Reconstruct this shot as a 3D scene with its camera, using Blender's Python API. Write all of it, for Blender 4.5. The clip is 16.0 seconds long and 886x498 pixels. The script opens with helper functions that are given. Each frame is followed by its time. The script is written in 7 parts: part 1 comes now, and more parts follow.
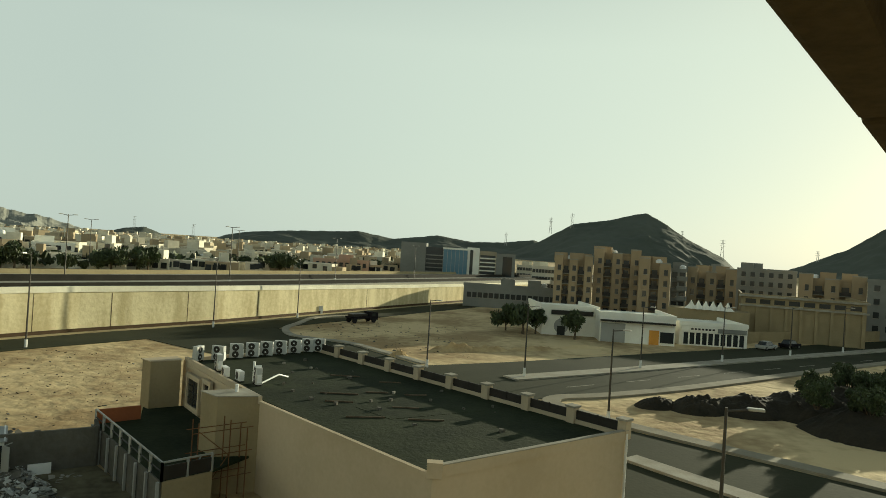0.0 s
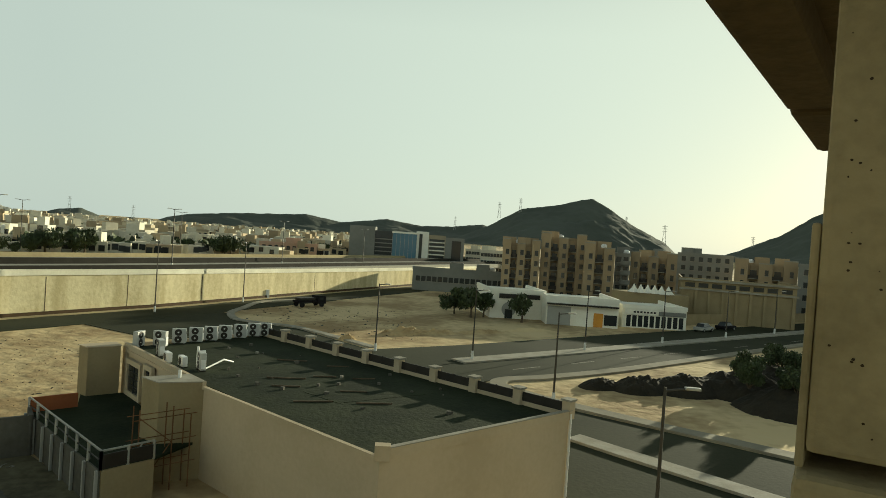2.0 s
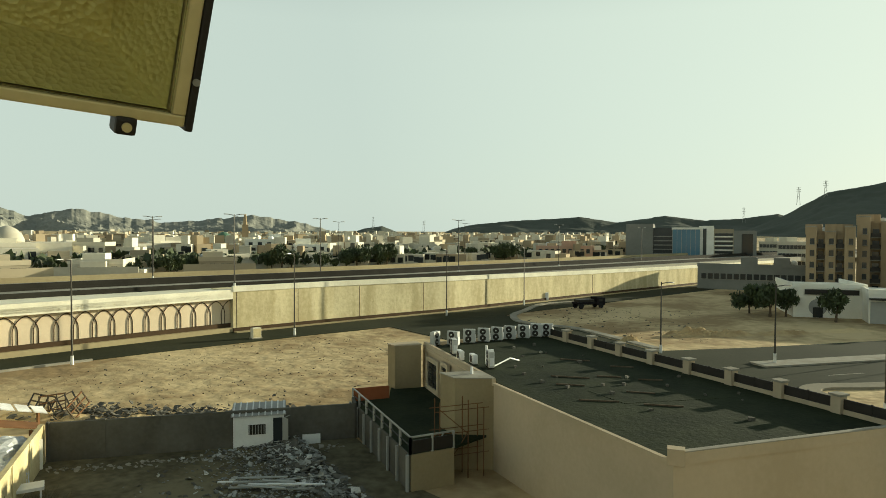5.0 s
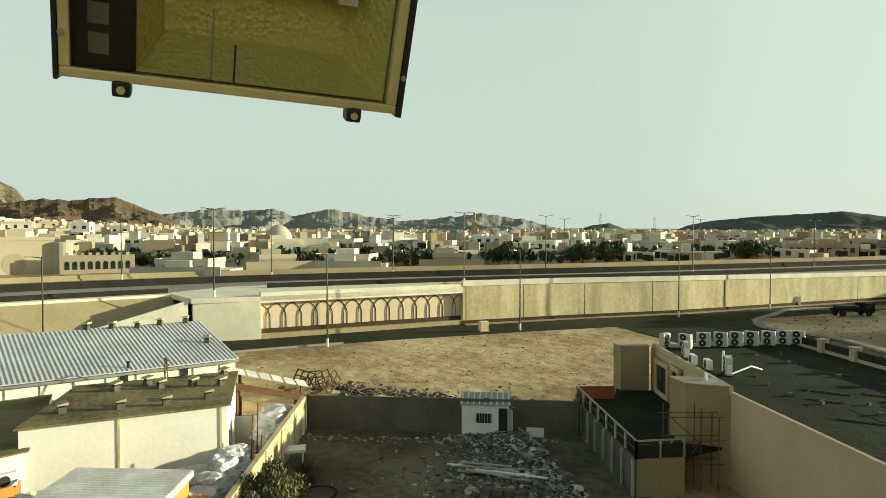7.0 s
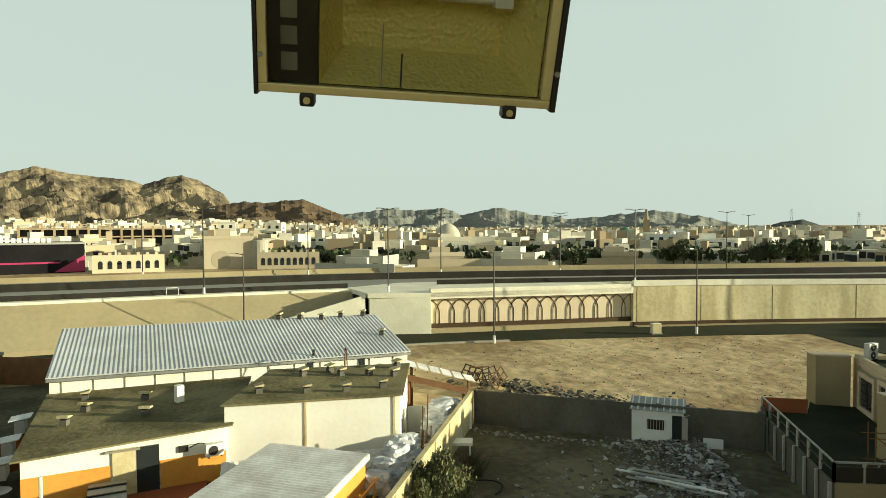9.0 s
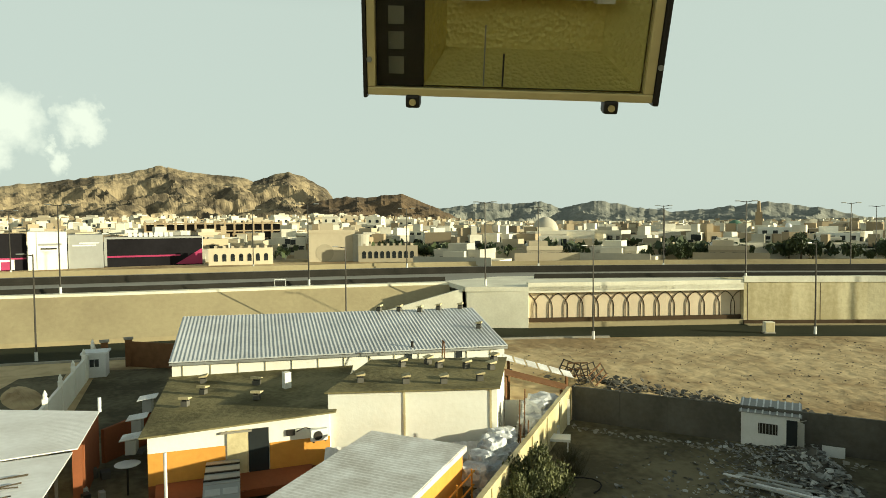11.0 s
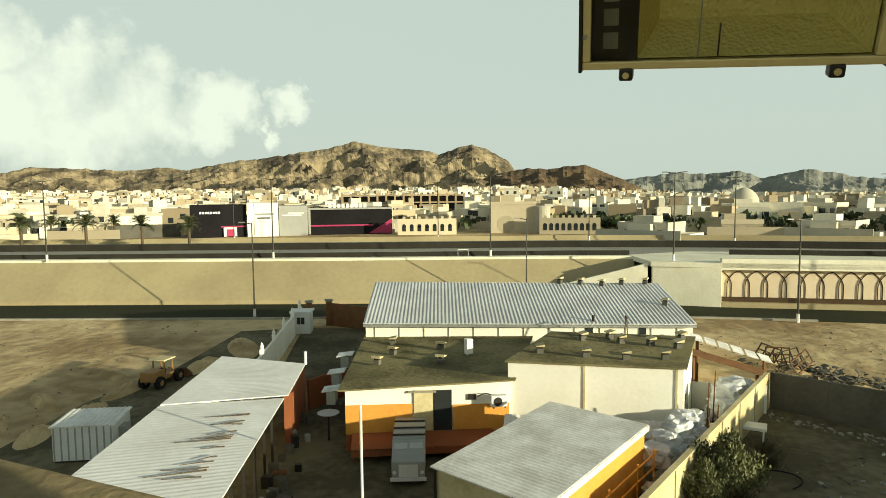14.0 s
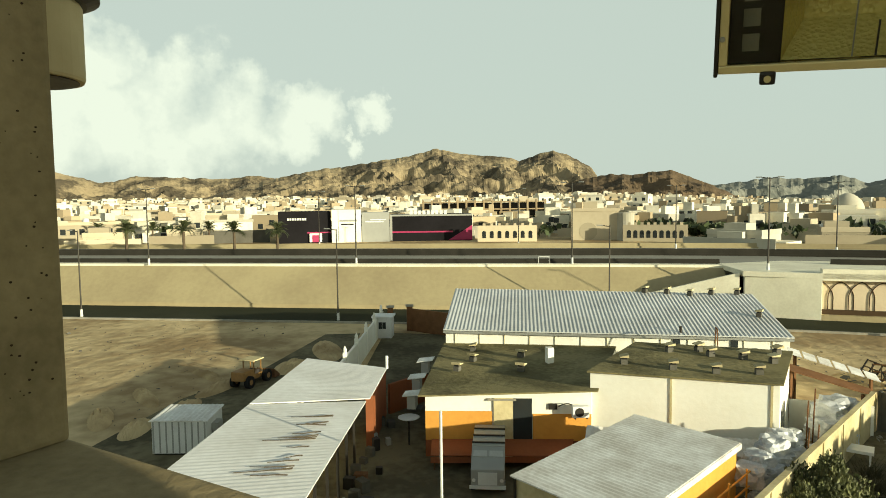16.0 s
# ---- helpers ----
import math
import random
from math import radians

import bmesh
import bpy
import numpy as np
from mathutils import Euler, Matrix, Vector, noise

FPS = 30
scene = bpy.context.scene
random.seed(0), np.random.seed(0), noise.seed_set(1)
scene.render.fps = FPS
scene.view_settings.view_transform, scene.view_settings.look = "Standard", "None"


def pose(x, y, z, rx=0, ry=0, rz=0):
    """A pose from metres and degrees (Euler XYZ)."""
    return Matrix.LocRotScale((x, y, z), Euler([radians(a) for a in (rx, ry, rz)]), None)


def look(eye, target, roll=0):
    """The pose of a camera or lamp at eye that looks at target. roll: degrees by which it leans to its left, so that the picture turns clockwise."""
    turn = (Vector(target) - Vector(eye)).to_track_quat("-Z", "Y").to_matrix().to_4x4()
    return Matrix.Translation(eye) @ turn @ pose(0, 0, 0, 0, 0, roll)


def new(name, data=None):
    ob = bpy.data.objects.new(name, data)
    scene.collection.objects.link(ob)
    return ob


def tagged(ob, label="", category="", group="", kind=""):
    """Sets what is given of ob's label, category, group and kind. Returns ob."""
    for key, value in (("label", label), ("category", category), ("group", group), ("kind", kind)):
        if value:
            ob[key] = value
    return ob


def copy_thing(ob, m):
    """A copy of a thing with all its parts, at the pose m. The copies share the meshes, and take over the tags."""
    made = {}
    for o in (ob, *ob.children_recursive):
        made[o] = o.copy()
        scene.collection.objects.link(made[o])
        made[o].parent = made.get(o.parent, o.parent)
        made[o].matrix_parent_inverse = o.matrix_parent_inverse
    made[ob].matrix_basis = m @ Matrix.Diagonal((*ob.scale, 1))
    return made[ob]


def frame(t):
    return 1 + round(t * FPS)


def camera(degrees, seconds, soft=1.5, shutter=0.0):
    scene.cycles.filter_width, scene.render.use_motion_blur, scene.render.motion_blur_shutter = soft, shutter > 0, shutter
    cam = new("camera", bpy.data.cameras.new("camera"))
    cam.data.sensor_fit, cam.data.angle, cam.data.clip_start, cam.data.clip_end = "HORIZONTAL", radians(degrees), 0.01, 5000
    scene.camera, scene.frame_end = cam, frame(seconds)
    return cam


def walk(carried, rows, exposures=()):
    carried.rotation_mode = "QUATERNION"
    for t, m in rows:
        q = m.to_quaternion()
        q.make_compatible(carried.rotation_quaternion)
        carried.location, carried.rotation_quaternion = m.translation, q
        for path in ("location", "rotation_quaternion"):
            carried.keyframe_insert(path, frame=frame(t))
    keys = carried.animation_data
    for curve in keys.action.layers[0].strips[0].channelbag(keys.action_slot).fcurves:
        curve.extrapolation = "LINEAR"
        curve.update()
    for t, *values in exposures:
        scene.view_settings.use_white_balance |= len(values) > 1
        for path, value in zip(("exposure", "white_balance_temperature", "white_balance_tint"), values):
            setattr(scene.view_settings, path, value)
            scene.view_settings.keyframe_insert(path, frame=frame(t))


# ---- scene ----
cam = camera(68.3, 16.0, soft=0.6)
PATH = [
    (0, (0.000, 0.032, 13.405), (0.006, 2.032, 13.413), 3.6),
    (0.5, (0.012, 0.025, 13.405), (0.134, 2.022, 13.407), 3.7),
    (1, (0.022, 0.018, 13.405), (0.192, 2.010, 13.361), 3.9),
    (1.5, (0.022, 0.018, 13.405), (0.196, 2.010, 13.365), 4.1),
    (2, (0.022, 0.018, 13.405), (0.186, 2.011, 13.374), 3.9),
    (2.5, (0.022, 0.018, 13.405), (0.130, 2.015, 13.390), 3.5),
    (3, (0.000, 0.005, 13.404), (-0.022, 2.005, 13.395), 3.8),
    (5.5, (-0.037, 0.046, 13.151), (-0.865, 1.865, 13.088), -0.0),
    (6, (-0.012, 0.035, 13.151), (-1.012, 1.766, 13.087), 0.6),
    (6.5, (-0.002, 0.036, 13.151), (-1.138, 1.68, 13.087), 0.2),
    (7, (0.089, -0.05, 13.13), (-1.162, 1.51, 13.069), -0.0),
    (7.5, (0.105, -0.05, 13.127), (-1.252, 1.417, 13.059), -0.1),
    (8, (0.119, -0.056, 13.123), (-1.359, 1.289, 13.055), -0.2),
    (8.5, (0.126, -0.061, 13.122), (-1.411, 1.217, 13.063), -0.5),
    (9, (0.133, -0.069, 13.12), (-1.469, 1.126, 13.055), -0.3),
    (11.5, (0.159, -0.094, 13.123), (-1.645, 0.763, 13.018), -0.9),
    (12, (0.166, -0.099, 13.122), (-1.683, 0.65, 12.985), -1.2),
    (12.5, (0.172, -0.104, 13.122), (-1.705, 0.572, 12.973), -0.9),
    (13, (0.181, -0.114, 13.123), (-1.718, 0.494, 12.977), -0.9),
    (13.5, (0.184, -0.134, 13.124), (-1.738, 0.399, 12.975), -0.4),
    (14, (0.223, -0.169, 13.117), (-1.724, 0.26, 12.954), -0.6),
    (14.5, (0.209, -0.181, 13.119), (-1.751, 0.182, 12.957), -0.5),
    (15, (0.189, -0.19, 13.125), (-1.777, 0.147, 12.975), -0.8),
    (15.5, (0.18, -0.209, 13.126), (-1.797, 0.055, 12.978), -0.7),
    (16, (0.189, -0.228, 13.126), (-1.797, -0.039, 12.986), -0.7),
]
walk(cam, [(t, look(eye, target, roll)) for t, eye, target, roll in PATH], [(0, 0.42, 6450, -3), (3, 0.46, 6450, -3), (5.5, 0.58, 6450, -2), (9, 0.58, 6450, -2), (13, 0.52, 6550, -1), (16, 0.5, 6550, -1)])

# ---- light ----
SUN_YAW, SUN_EL = -44.5, 9.3
world = bpy.data.worlds.new("world")
scene.world = world
world.use_nodes = True
wn, wl = world.node_tree.nodes, world.node_tree.links
wn.clear()
sky = wn.new("ShaderNodeTexSky")
sky.sky_type, sky.sun_disc = "NISHITA", False
sky.sun_elevation, sky.sun_rotation = radians(SUN_EL), radians(-SUN_YAW)
sky.altitude, sky.air_density, sky.dust_density, sky.ozone_density = 200, 1.0, 2.2, 1.0


def wnode(kind, **values):
    n = wn.new(kind)
    for key, value in values.items():
        n.inputs[key].default_value = value
    return n


# soft cumulus bank low in the west
tc = wn.new("ShaderNodeTexCoord")
cl1 = wnode("ShaderNodeTexNoise", Scale=8.0, Detail=11.0, Roughness=0.56)
wl.new(tc.outputs["Generated"], cl1.inputs["Vector"])
wob = wnode("ShaderNodeTexNoise", Scale=13.0, Detail=6.0, Roughness=0.6)
wl.new(tc.outputs["Generated"], wob.inputs["Vector"])
wsub = wn.new("ShaderNodeVectorMath"); wsub.operation = "SUBTRACT"; wsub.inputs[1].default_value = (0.5, 0.5, 0.5)
wl.new(wob.outputs["Color"], wsub.inputs[0])
wscl = wn.new("ShaderNodeVectorMath"); wscl.operation = "SCALE"; wscl.inputs["Scale"].default_value = 0.13
wl.new(wsub.outputs[0], wscl.inputs[0])
warped = wn.new("ShaderNodeVectorMath"); warped.operation = "ADD"
wl.new(tc.outputs["Generated"], warped.inputs[0]); wl.new(wscl.outputs[0], warped.inputs[1])
mask = None


def blob(yaw, el, width, height):
    """A soft mask round one direction of the sky: 1 in the middle, falling off."""
    a, e = radians(yaw), radians(el)
    ctr = Vector((-math.sin(a) * math.cos(e), math.cos(a) * math.cos(e), math.sin(e)))
    side = Vector((-math.cos(a), -math.sin(a), 0))
    up = side.cross(ctr)
    if up.z < 0:
        up = -up
    parts = []
    for axis, size in ((side, width), (up, height)):
        dt = wn.new("ShaderNodeVectorMath"); dt.operation = "DOT_PRODUCT"
        wl.new(warped.outputs[0], dt.inputs[0]); dt.inputs[1].default_value = axis
        sb = wn.new("ShaderNodeMath"); sb.operation = "SUBTRACT"
        wl.new(dt.outputs["Value"], sb.inputs[0]); sb.inputs[1].default_value = ctr.dot(axis)
        sc = wn.new("ShaderNodeMath"); sc.operation = "DIVIDE"
        wl.new(sb.outputs[0], sc.inputs[0]); sc.inputs[1].default_value = math.sin(radians(size))
        sq = wn.new("ShaderNodeMath"); sq.operation = "MULTIPLY"
        wl.new(sc.outputs[0], sq.inputs[0]); wl.new(sc.outputs[0], sq.inputs[1])
        parts.append(sq)
    ad = wn.new("ShaderNodeMath"); ad.operation = "ADD"
    wl.new(parts[0].outputs[0], ad.inputs[0]); wl.new(parts[1].outputs[0], ad.inputs[1])
    iv = wn.new("ShaderNodeMath"); iv.operation = "SUBTRACT"
    iv.inputs[0].default_value = 1.0; wl.new(ad.outputs[0], iv.inputs[1])
    iv.use_clamp = True
    return iv


for spec in ((119, 7.5, 12, 9), (107, 6.5, 9, 7), (101, 7.2, 5.0, 5.0), (113, 11, 6, 4.5), (107, 9.0, 6, 5), (95.0, 8.4, 3.4, 3.6), (97.5, 6.2, 3.6, 3.6), (90.2, 7.9, 2.2, 2.0), (92.4, 5.6, 1.3, 1.3), (125, 10, 14, 9)):
    b = blob(*spec)
    if mask is None:
        mask = b
    else:
        mx = wn.new("ShaderNodeMath"); mx.operation = "MAXIMUM"
        wl.new(mask.outputs[0], mx.inputs[0]); wl.new(b.outputs[0], mx.inputs[1])
        mask = mx
dens = wn.new("ShaderNodeMath"); dens.operation = "MULTIPLY_ADD"
crisp = wn.new("ShaderNodeMapRange")
crisp.inputs["From Min"].default_value, crisp.inputs["From Max"].default_value, crisp.inputs["To Max"].default_value = 0.32, 0.68, 0.6
wl.new(cl1.outputs["Fac"], crisp.inputs["Value"])
wl.new(mask.outputs[0], dens.inputs[0]); dens.inputs[1].default_value = 0.62
wl.new(crisp.outputs[0], dens.inputs[2])
cov = wn.new("ShaderNodeMapRange")
wl.new(dens.outputs[0], cov.inputs["Value"])
cov.inputs["From Min"].default_value, cov.inputs["From Max"].default_value = 0.48, 0.86
cov.inputs["To Max"].default_value = 0.85
gate = wn.new("ShaderNodeMath"); gate.operation = "MULTIPLY"
soft = wn.new("ShaderNodeMapRange")
wl.new(mask.outputs[0], soft.inputs["Value"]); soft.inputs["From Max"].default_value = 0.45
wl.new(cov.outputs[0], gate.inputs[0]); wl.new(soft.outputs[0], gate.inputs[1])
mixc = wn.new("ShaderNodeMix"); mixc.data_type = "RGBA"
wl.new(gate.outputs[0], mixc.inputs["Factor"])
# thin haze whitens the whole sky
haze = wn.new("ShaderNodeMix"); haze.data_type = "RGBA"
# the haze lies low: dense at the horizon, thin overhead, and it glows white towards the sun
sep = wn.new("ShaderNodeSeparateXYZ")
wl.new(tc.outputs["Generated"], sep.inputs[0])
low = wnode("ShaderNodeMapRange")
low.inputs["From Min"].default_value, low.inputs["From Max"].default_value = 0.30, 0.85
low.inputs["To Min"].default_value, low.inputs["To Max"].default_value = 0.88, 0.03
wl.new(sep.outputs["Z"], low.inputs["Value"]); wl.new(low.outputs[0], haze.inputs["Factor"])
sunward = wn.new("ShaderNodeVectorMath"); sunward.operation = "DOT_PRODUCT"
sunward.inputs[1].default_value = (-math.sin(radians(SUN_YAW)), math.cos(radians(SUN_YAW)), 0.2)
wl.new(tc.outputs["Generated"], sunward.inputs[0])
glow = wnode("ShaderNodeMapRange")
glow.inputs["From Min"].default_value, glow.inputs["From Max"].default_value = 0.35, 0.95
wl.new(sunward.outputs["Value"], glow.inputs["Value"])
pale = wn.new("ShaderNodeMix"); pale.data_type = "RGBA"
wl.new(glow.outputs[0], pale.inputs["Factor"])
pale.inputs["A"].default_value, pale.inputs["B"].default_value = (7.75, 8.5, 7.95, 1), (9.9, 10.6, 9.35, 1)
wl.new(sky.outputs[0], haze.inputs["A"]); wl.new(pale.outputs["Result"], haze.inputs["B"])
wl.new(haze.outputs["Result"], mixc.inputs["A"]); mixc.inputs["B"].default_value = (11.6, 11.9, 10.3, 1)
bg = wn.new("ShaderNodeBackground")
bg.inputs["Strength"].default_value = 0.059
wl.new(mixc.outputs["Result"], bg.inputs["Color"])
wo = wn.new("ShaderNodeOutputWorld")
wl.new(bg.outputs[0], wo.inputs["Surface"])

sun = new("sun", bpy.data.lights.new("sun", "SUN"))
sun.data.energy, sun.data.angle, sun.data.color = 5.0, radians(0.6), (1.0, 0.89, 0.68)
a, e = radians(SUN_YAW), radians(SUN_EL)
sun_dir = Vector((-math.sin(a) * math.cos(e), math.cos(a) * math.cos(e), math.sin(e)))
sun.matrix_world = look((0, 0, 60), Vector((0, 0, 60)) - sun_dir)

# ---- materials ----
def material(name, color, rough=0.9, color2=None, scale=1.0, fine=14.0, var=0.5, bump=0.25, metal=0.0, per_object=0.0, streak=0.0, per_island=0.0, crisp=0.0):
    """Two-scale noise between two colours, in metres of the world, with fine relief."""
    m = bpy.data.materials.new(name)
    m.use_nodes = True
    n, l = m.node_tree.nodes, m.node_tree.links
    p = n["Principled BSDF"]
    color2 = color2 or tuple(c * 0.62 for c in color)
    pos = n.new("ShaderNodeNewGeometry")
    big = n.new("ShaderNodeTexNoise"); big.inputs["Scale"].default_value = scale; big.inputs["Detail"].default_value = 5
    small = n.new("ShaderNodeTexNoise"); small.inputs["Scale"].default_value = scale * fine; small.inputs["Detail"].default_value = 4
    vec = pos.outputs["Position"]
    if streak:
        mp = n.new("ShaderNodeVectorMath"); mp.operation = "MULTIPLY"; mp.inputs[1].default_value = (1, 1, streak)
        l.new(vec, mp.inputs[0]); vec = mp.outputs[0]
    l.new(vec, big.inputs["Vector"]); l.new(pos.outputs["Position"], small.inputs["Vector"])
    add = n.new("ShaderNodeMath"); add.operation = "MULTIPLY_ADD"; add.inputs[1].default_value = 0.4
    l.new(small.outputs["Fac"], add.inputs[0]); l.new(big.outputs["Fac"], add.inputs[2])
    rng = n.new("ShaderNodeMapRange")
    rng.inputs["From Min"].default_value, rng.inputs["From Max"].default_value = 0.5 + crisp, 0.9 - crisp
    rng.inputs["To Max"].default_value = var
    l.new(add.outputs[0], rng.inputs["Value"])
    mix = n.new("ShaderNodeMix"); mix.data_type = "RGBA"
    mix.inputs["A"].default_value, mix.inputs["B"].default_value = (*color, 1), (*color2, 1)
    l.new(rng.outputs[0], mix.inputs["Factor"])
    out = mix.outputs["Result"]
    if per_object or per_island:
        if per_object:
            info = n.new("ShaderNodeObjectInfo"); rnd = info.outputs["Random"]
        else:
            rnd = pos.outputs["Random Per Island"]
        hsv = n.new("ShaderNodeHueSaturation")
        r2 = n.new("ShaderNodeMapRange"); amount = per_object or per_island
        r2.inputs["To Min"].default_value, r2.inputs["To Max"].default_value = 1 - amount, 1 + amount
        l.new(rnd, r2.inputs["Value"]); l.new(r2.outputs[0], hsv.inputs["Value"]); l.new(out, hsv.inputs["Color"])
        out = hsv.outputs["Color"]
    l.new(out, p.inputs["Base Color"])
    p.inputs["Roughness"].default_value, p.inputs["Metallic"].default_value = rough, metal
    p.inputs["Specular IOR Level"].default_value = 0.12 if rough >= 0.8 else 0.5
    if bump:
        bp = n.new("ShaderNodeBump"); bp.inputs["Strength"].default_value = bump; bp.inputs["Distance"].default_value = 0.25 / (scale * fine)
        l.new(small.outputs["Fac"], bp.inputs["Height"]); l.new(bp.outputs[0], p.inputs["Normal"])
    return m


SAND = material("sand", (0.64, 0.50, 0.275), 0.97, (0.34, 0.24, 0.12), 0.075, 9, 1.0, 0.55, crisp=0.09)
DIRT = material("packed_dirt", (0.195, 0.168, 0.098), 0.97, (0.095, 0.083, 0.049), 0.16, 12, 1.0, 0.5, crisp=0.1)
ASPHALT = material("asphalt", (0.025, 0.029, 0.014), 0.95, (0.044, 0.046, 0.024), 0.10, 30, 0.9, 0.2)
DECK_ASPHALT = material("pale_asphalt", (0.36, 0.345, 0.285), 0.9, (0.27, 0.26, 0.215), 0.1, 40, 0.8, 0.3)
KERB = material("kerb_stone", (0.375, 0.352, 0.285), 0.9, (0.225, 0.203, 0.150), 0.6, 10, 0.8, 0.3)
PAVING = material("paving", (0.294, 0.266, 0.196), 0.9, (0.196, 0.175, 0.126), 0.4, 12, 0.8, 0.3)
CONCRETE = material("wall_concrete", (0.74, 0.65, 0.40), 0.92, (0.46, 0.38, 0.20), 0.5, 4, 0.8, 0.3, streak=0.2, crisp=0.05)
SLOPE = material("slope_concrete", (0.43, 0.36, 0.205), 0.92, (0.32, 0.26, 0.15), 0.12, 14, 0.9, 0.25)
CREAM = material("cream_paint", (0.9, 0.86, 0.67), 0.85, (0.66, 0.61, 0.45), 0.35, 12, 0.7, 0.15)
PANEL = material("pale_arch_panel", (0.76, 0.63, 0.44), 0.85, (0.62, 0.50, 0.34), 0.4, 12, 0.7, 0.15)
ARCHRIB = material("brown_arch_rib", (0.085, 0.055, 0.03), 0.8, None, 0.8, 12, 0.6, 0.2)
TAN = material("tan_render", (0.53, 0.435, 0.295), 0.92, (0.42, 0.34, 0.22), 0.3, 14, 0.7, 0.2)
TAN2 = material("ochre_render", (0.33, 0.265, 0.15), 0.92, (0.24, 0.19, 0.105), 0.4, 14, 0.7, 0.2)
GRAVELROOF = material("roof_felt", (0.014, 0.02, 0.009), 0.97, (0.034, 0.042, 0.019), 0.35, 14, 0.85, 0.6)
DARKMETAL = material("dark_metal", (0.045, 0.04, 0.032), 0.55, None, 1.5, 12, 0.6, 0.1, 0.6)
WHITEWALL = material("white_wall", (0.88, 0.86, 0.75), 0.85, (0.74, 0.70, 0.57), 0.35, 12, 0.6, 0.15)
ORANGE = material("orange_paint", (0.72, 0.36, 0.075), 0.85, (0.56, 0.25, 0.05), 0.4, 10, 0.7, 0.15)
REDBROWN = material("red_brown_paint", (0.33, 0.11, 0.045), 0.85, (0.22, 0.08, 0.035), 0.5, 10, 0.7, 0.2)
ROOFSHEET = material("roof_sheet", (0.70, 0.71, 0.68), 0.6, (0.44, 0.44, 0.41), 0.3, 12, 0.7, 0.1, 0.25)
OLDSHEET = material("weathered_sheet", (0.86, 0.85, 0.79), 0.6, (0.32, 0.26, 0.17), 0.7, 9, 0.5, 0.15, 0.0, crisp=0.04)
CARSHEET = material("white_sheet", (0.92, 0.91, 0.86), 0.6, (0.5, 0.46, 0.38), 0.3, 9, 0.45, 0.12, 0.0)
BROWNROOF = material("dusty_roof", (0.25, 0.215, 0.105), 0.95, (0.12, 0.105, 0.05), 0.3, 12, 1.0, 0.6, crisp=0.08)
GREYBLOCK = material("grey_block", (0.150, 0.141, 0.114), 0.95, (0.090, 0.084, 0.066), 0.4, 10, 0.9, 0.4)
YELLOWWALL = material("yellowed_plaster", (0.66, 0.57, 0.33), 0.92, (0.42, 0.34, 0.18), 0.5, 10, 0.9, 0.3)
STEEL = material("galvanised_steel", (0.42, 0.42, 0.38), 0.5, (0.28, 0.28, 0.25), 1.0, 10, 0.7, 0.05, 0.6)
POLE = material("lamp_pole", (0.07, 0.063, 0.048), 0.55, (0.045, 0.04, 0.03), 1.0, 10, 0.7, 0.05, 0.4)
WHITEPOLE = material("white_pole_foot", (0.72, 0.72, 0.66), 0.7, None, 2.0, 10, 0.5, 0.1)
ROCK = material("bare_rock", (0.36, 0.285, 0.17), 0.97, (0.11, 0.09, 0.06), 0.014, 9, 1.0, 1.0, crisp=0.11)
ROCKDARK = material("dark_rock", (0.17, 0.12, 0.07), 0.97, (0.08, 0.062, 0.042), 0.014, 9, 1.0, 0.9)
# aerial haze is put into these two rock colours, greyed and low in contrast
ROCKFAR = material("haze_tinted_rock", (0.33, 0.325, 0.27), 0.97, (0.17, 0.18, 0.155), 0.006, 9, 1.0, 0.6)
ROCKHAZE = material("haze_tinted_grey_rock", (0.115, 0.126, 0.1), 0.97, (0.08, 0.09, 0.072), 0.006, 9, 1.0, 0.4)
GLASSDARK = material("dark_pane", (0.03, 0.035, 0.035), 0.15, None, 1.0, 5, 0.3, 0.0)
BLUEGLASS = material("blue_curtain_glass", (0.10, 0.22, 0.30), 0.12, (0.07, 0.16, 0.22), 0.3, 5, 0.5, 0.0)
TOWNWHITE = material("town_plaster", (0.70, 0.66, 0.53), 0.9, (0.56, 0.51, 0.38), 0.15, 8, 0.7, 0.1, per_object=0.34)
TOWNCREAM = material("town_cream", (0.52, 0.45, 0.31), 0.9, (0.45, 0.38, 0.26), 0.15, 8, 0.7, 0.1, per_object=0.34)
TOWNPINK = material("pink_render", (0.55, 0.36, 0.25), 0.9, (0.42, 0.28, 0.2), 0.15, 8, 0.7, 0.1)
APARTMENT = material("apartment_render", (0.40, 0.305, 0.185), 0.9, (0.32, 0.24, 0.145), 0.15, 8, 0.7, 0.1, per_object=0.12)
GREYRENDER = material("grey_render", (0.247, 0.247, 0.217), 0.9, (0.180, 0.180, 0.158), 0.15, 8, 0.7, 0.1)
LEAF = material("leaf", (0.055, 0.075, 0.022), 0.7, (0.03, 0.045, 0.014), 0.8, 6, 0.9, 0.1, per_island=0.45)
BARK = material("bark", (0.13, 0.10, 0.065), 0.95, None, 3.0, 8, 0.8, 0.6)
BLACKPANEL = material("black_panel", (0.010, 0.009, 0.010), 0.85, (0.02, 0.018, 0.02), 0.2, 8, 0.6, 0.0)
GREYPANEL = material("grey_panel", (0.36, 0.36, 0.32), 0.6, (0.28, 0.28, 0.25), 0.2, 8, 0.6, 0.0)
MAGENTA = material("magenta_band", (0.42, 0.03, 0.11), 0.5, None, 0.2, 8, 0.4, 0.0)
WHITEPLASTIC = material("white_plastic", (0.78, 0.78, 0.74), 0.5, (0.62, 0.62, 0.57), 1.0, 8, 0.6, 0.05)
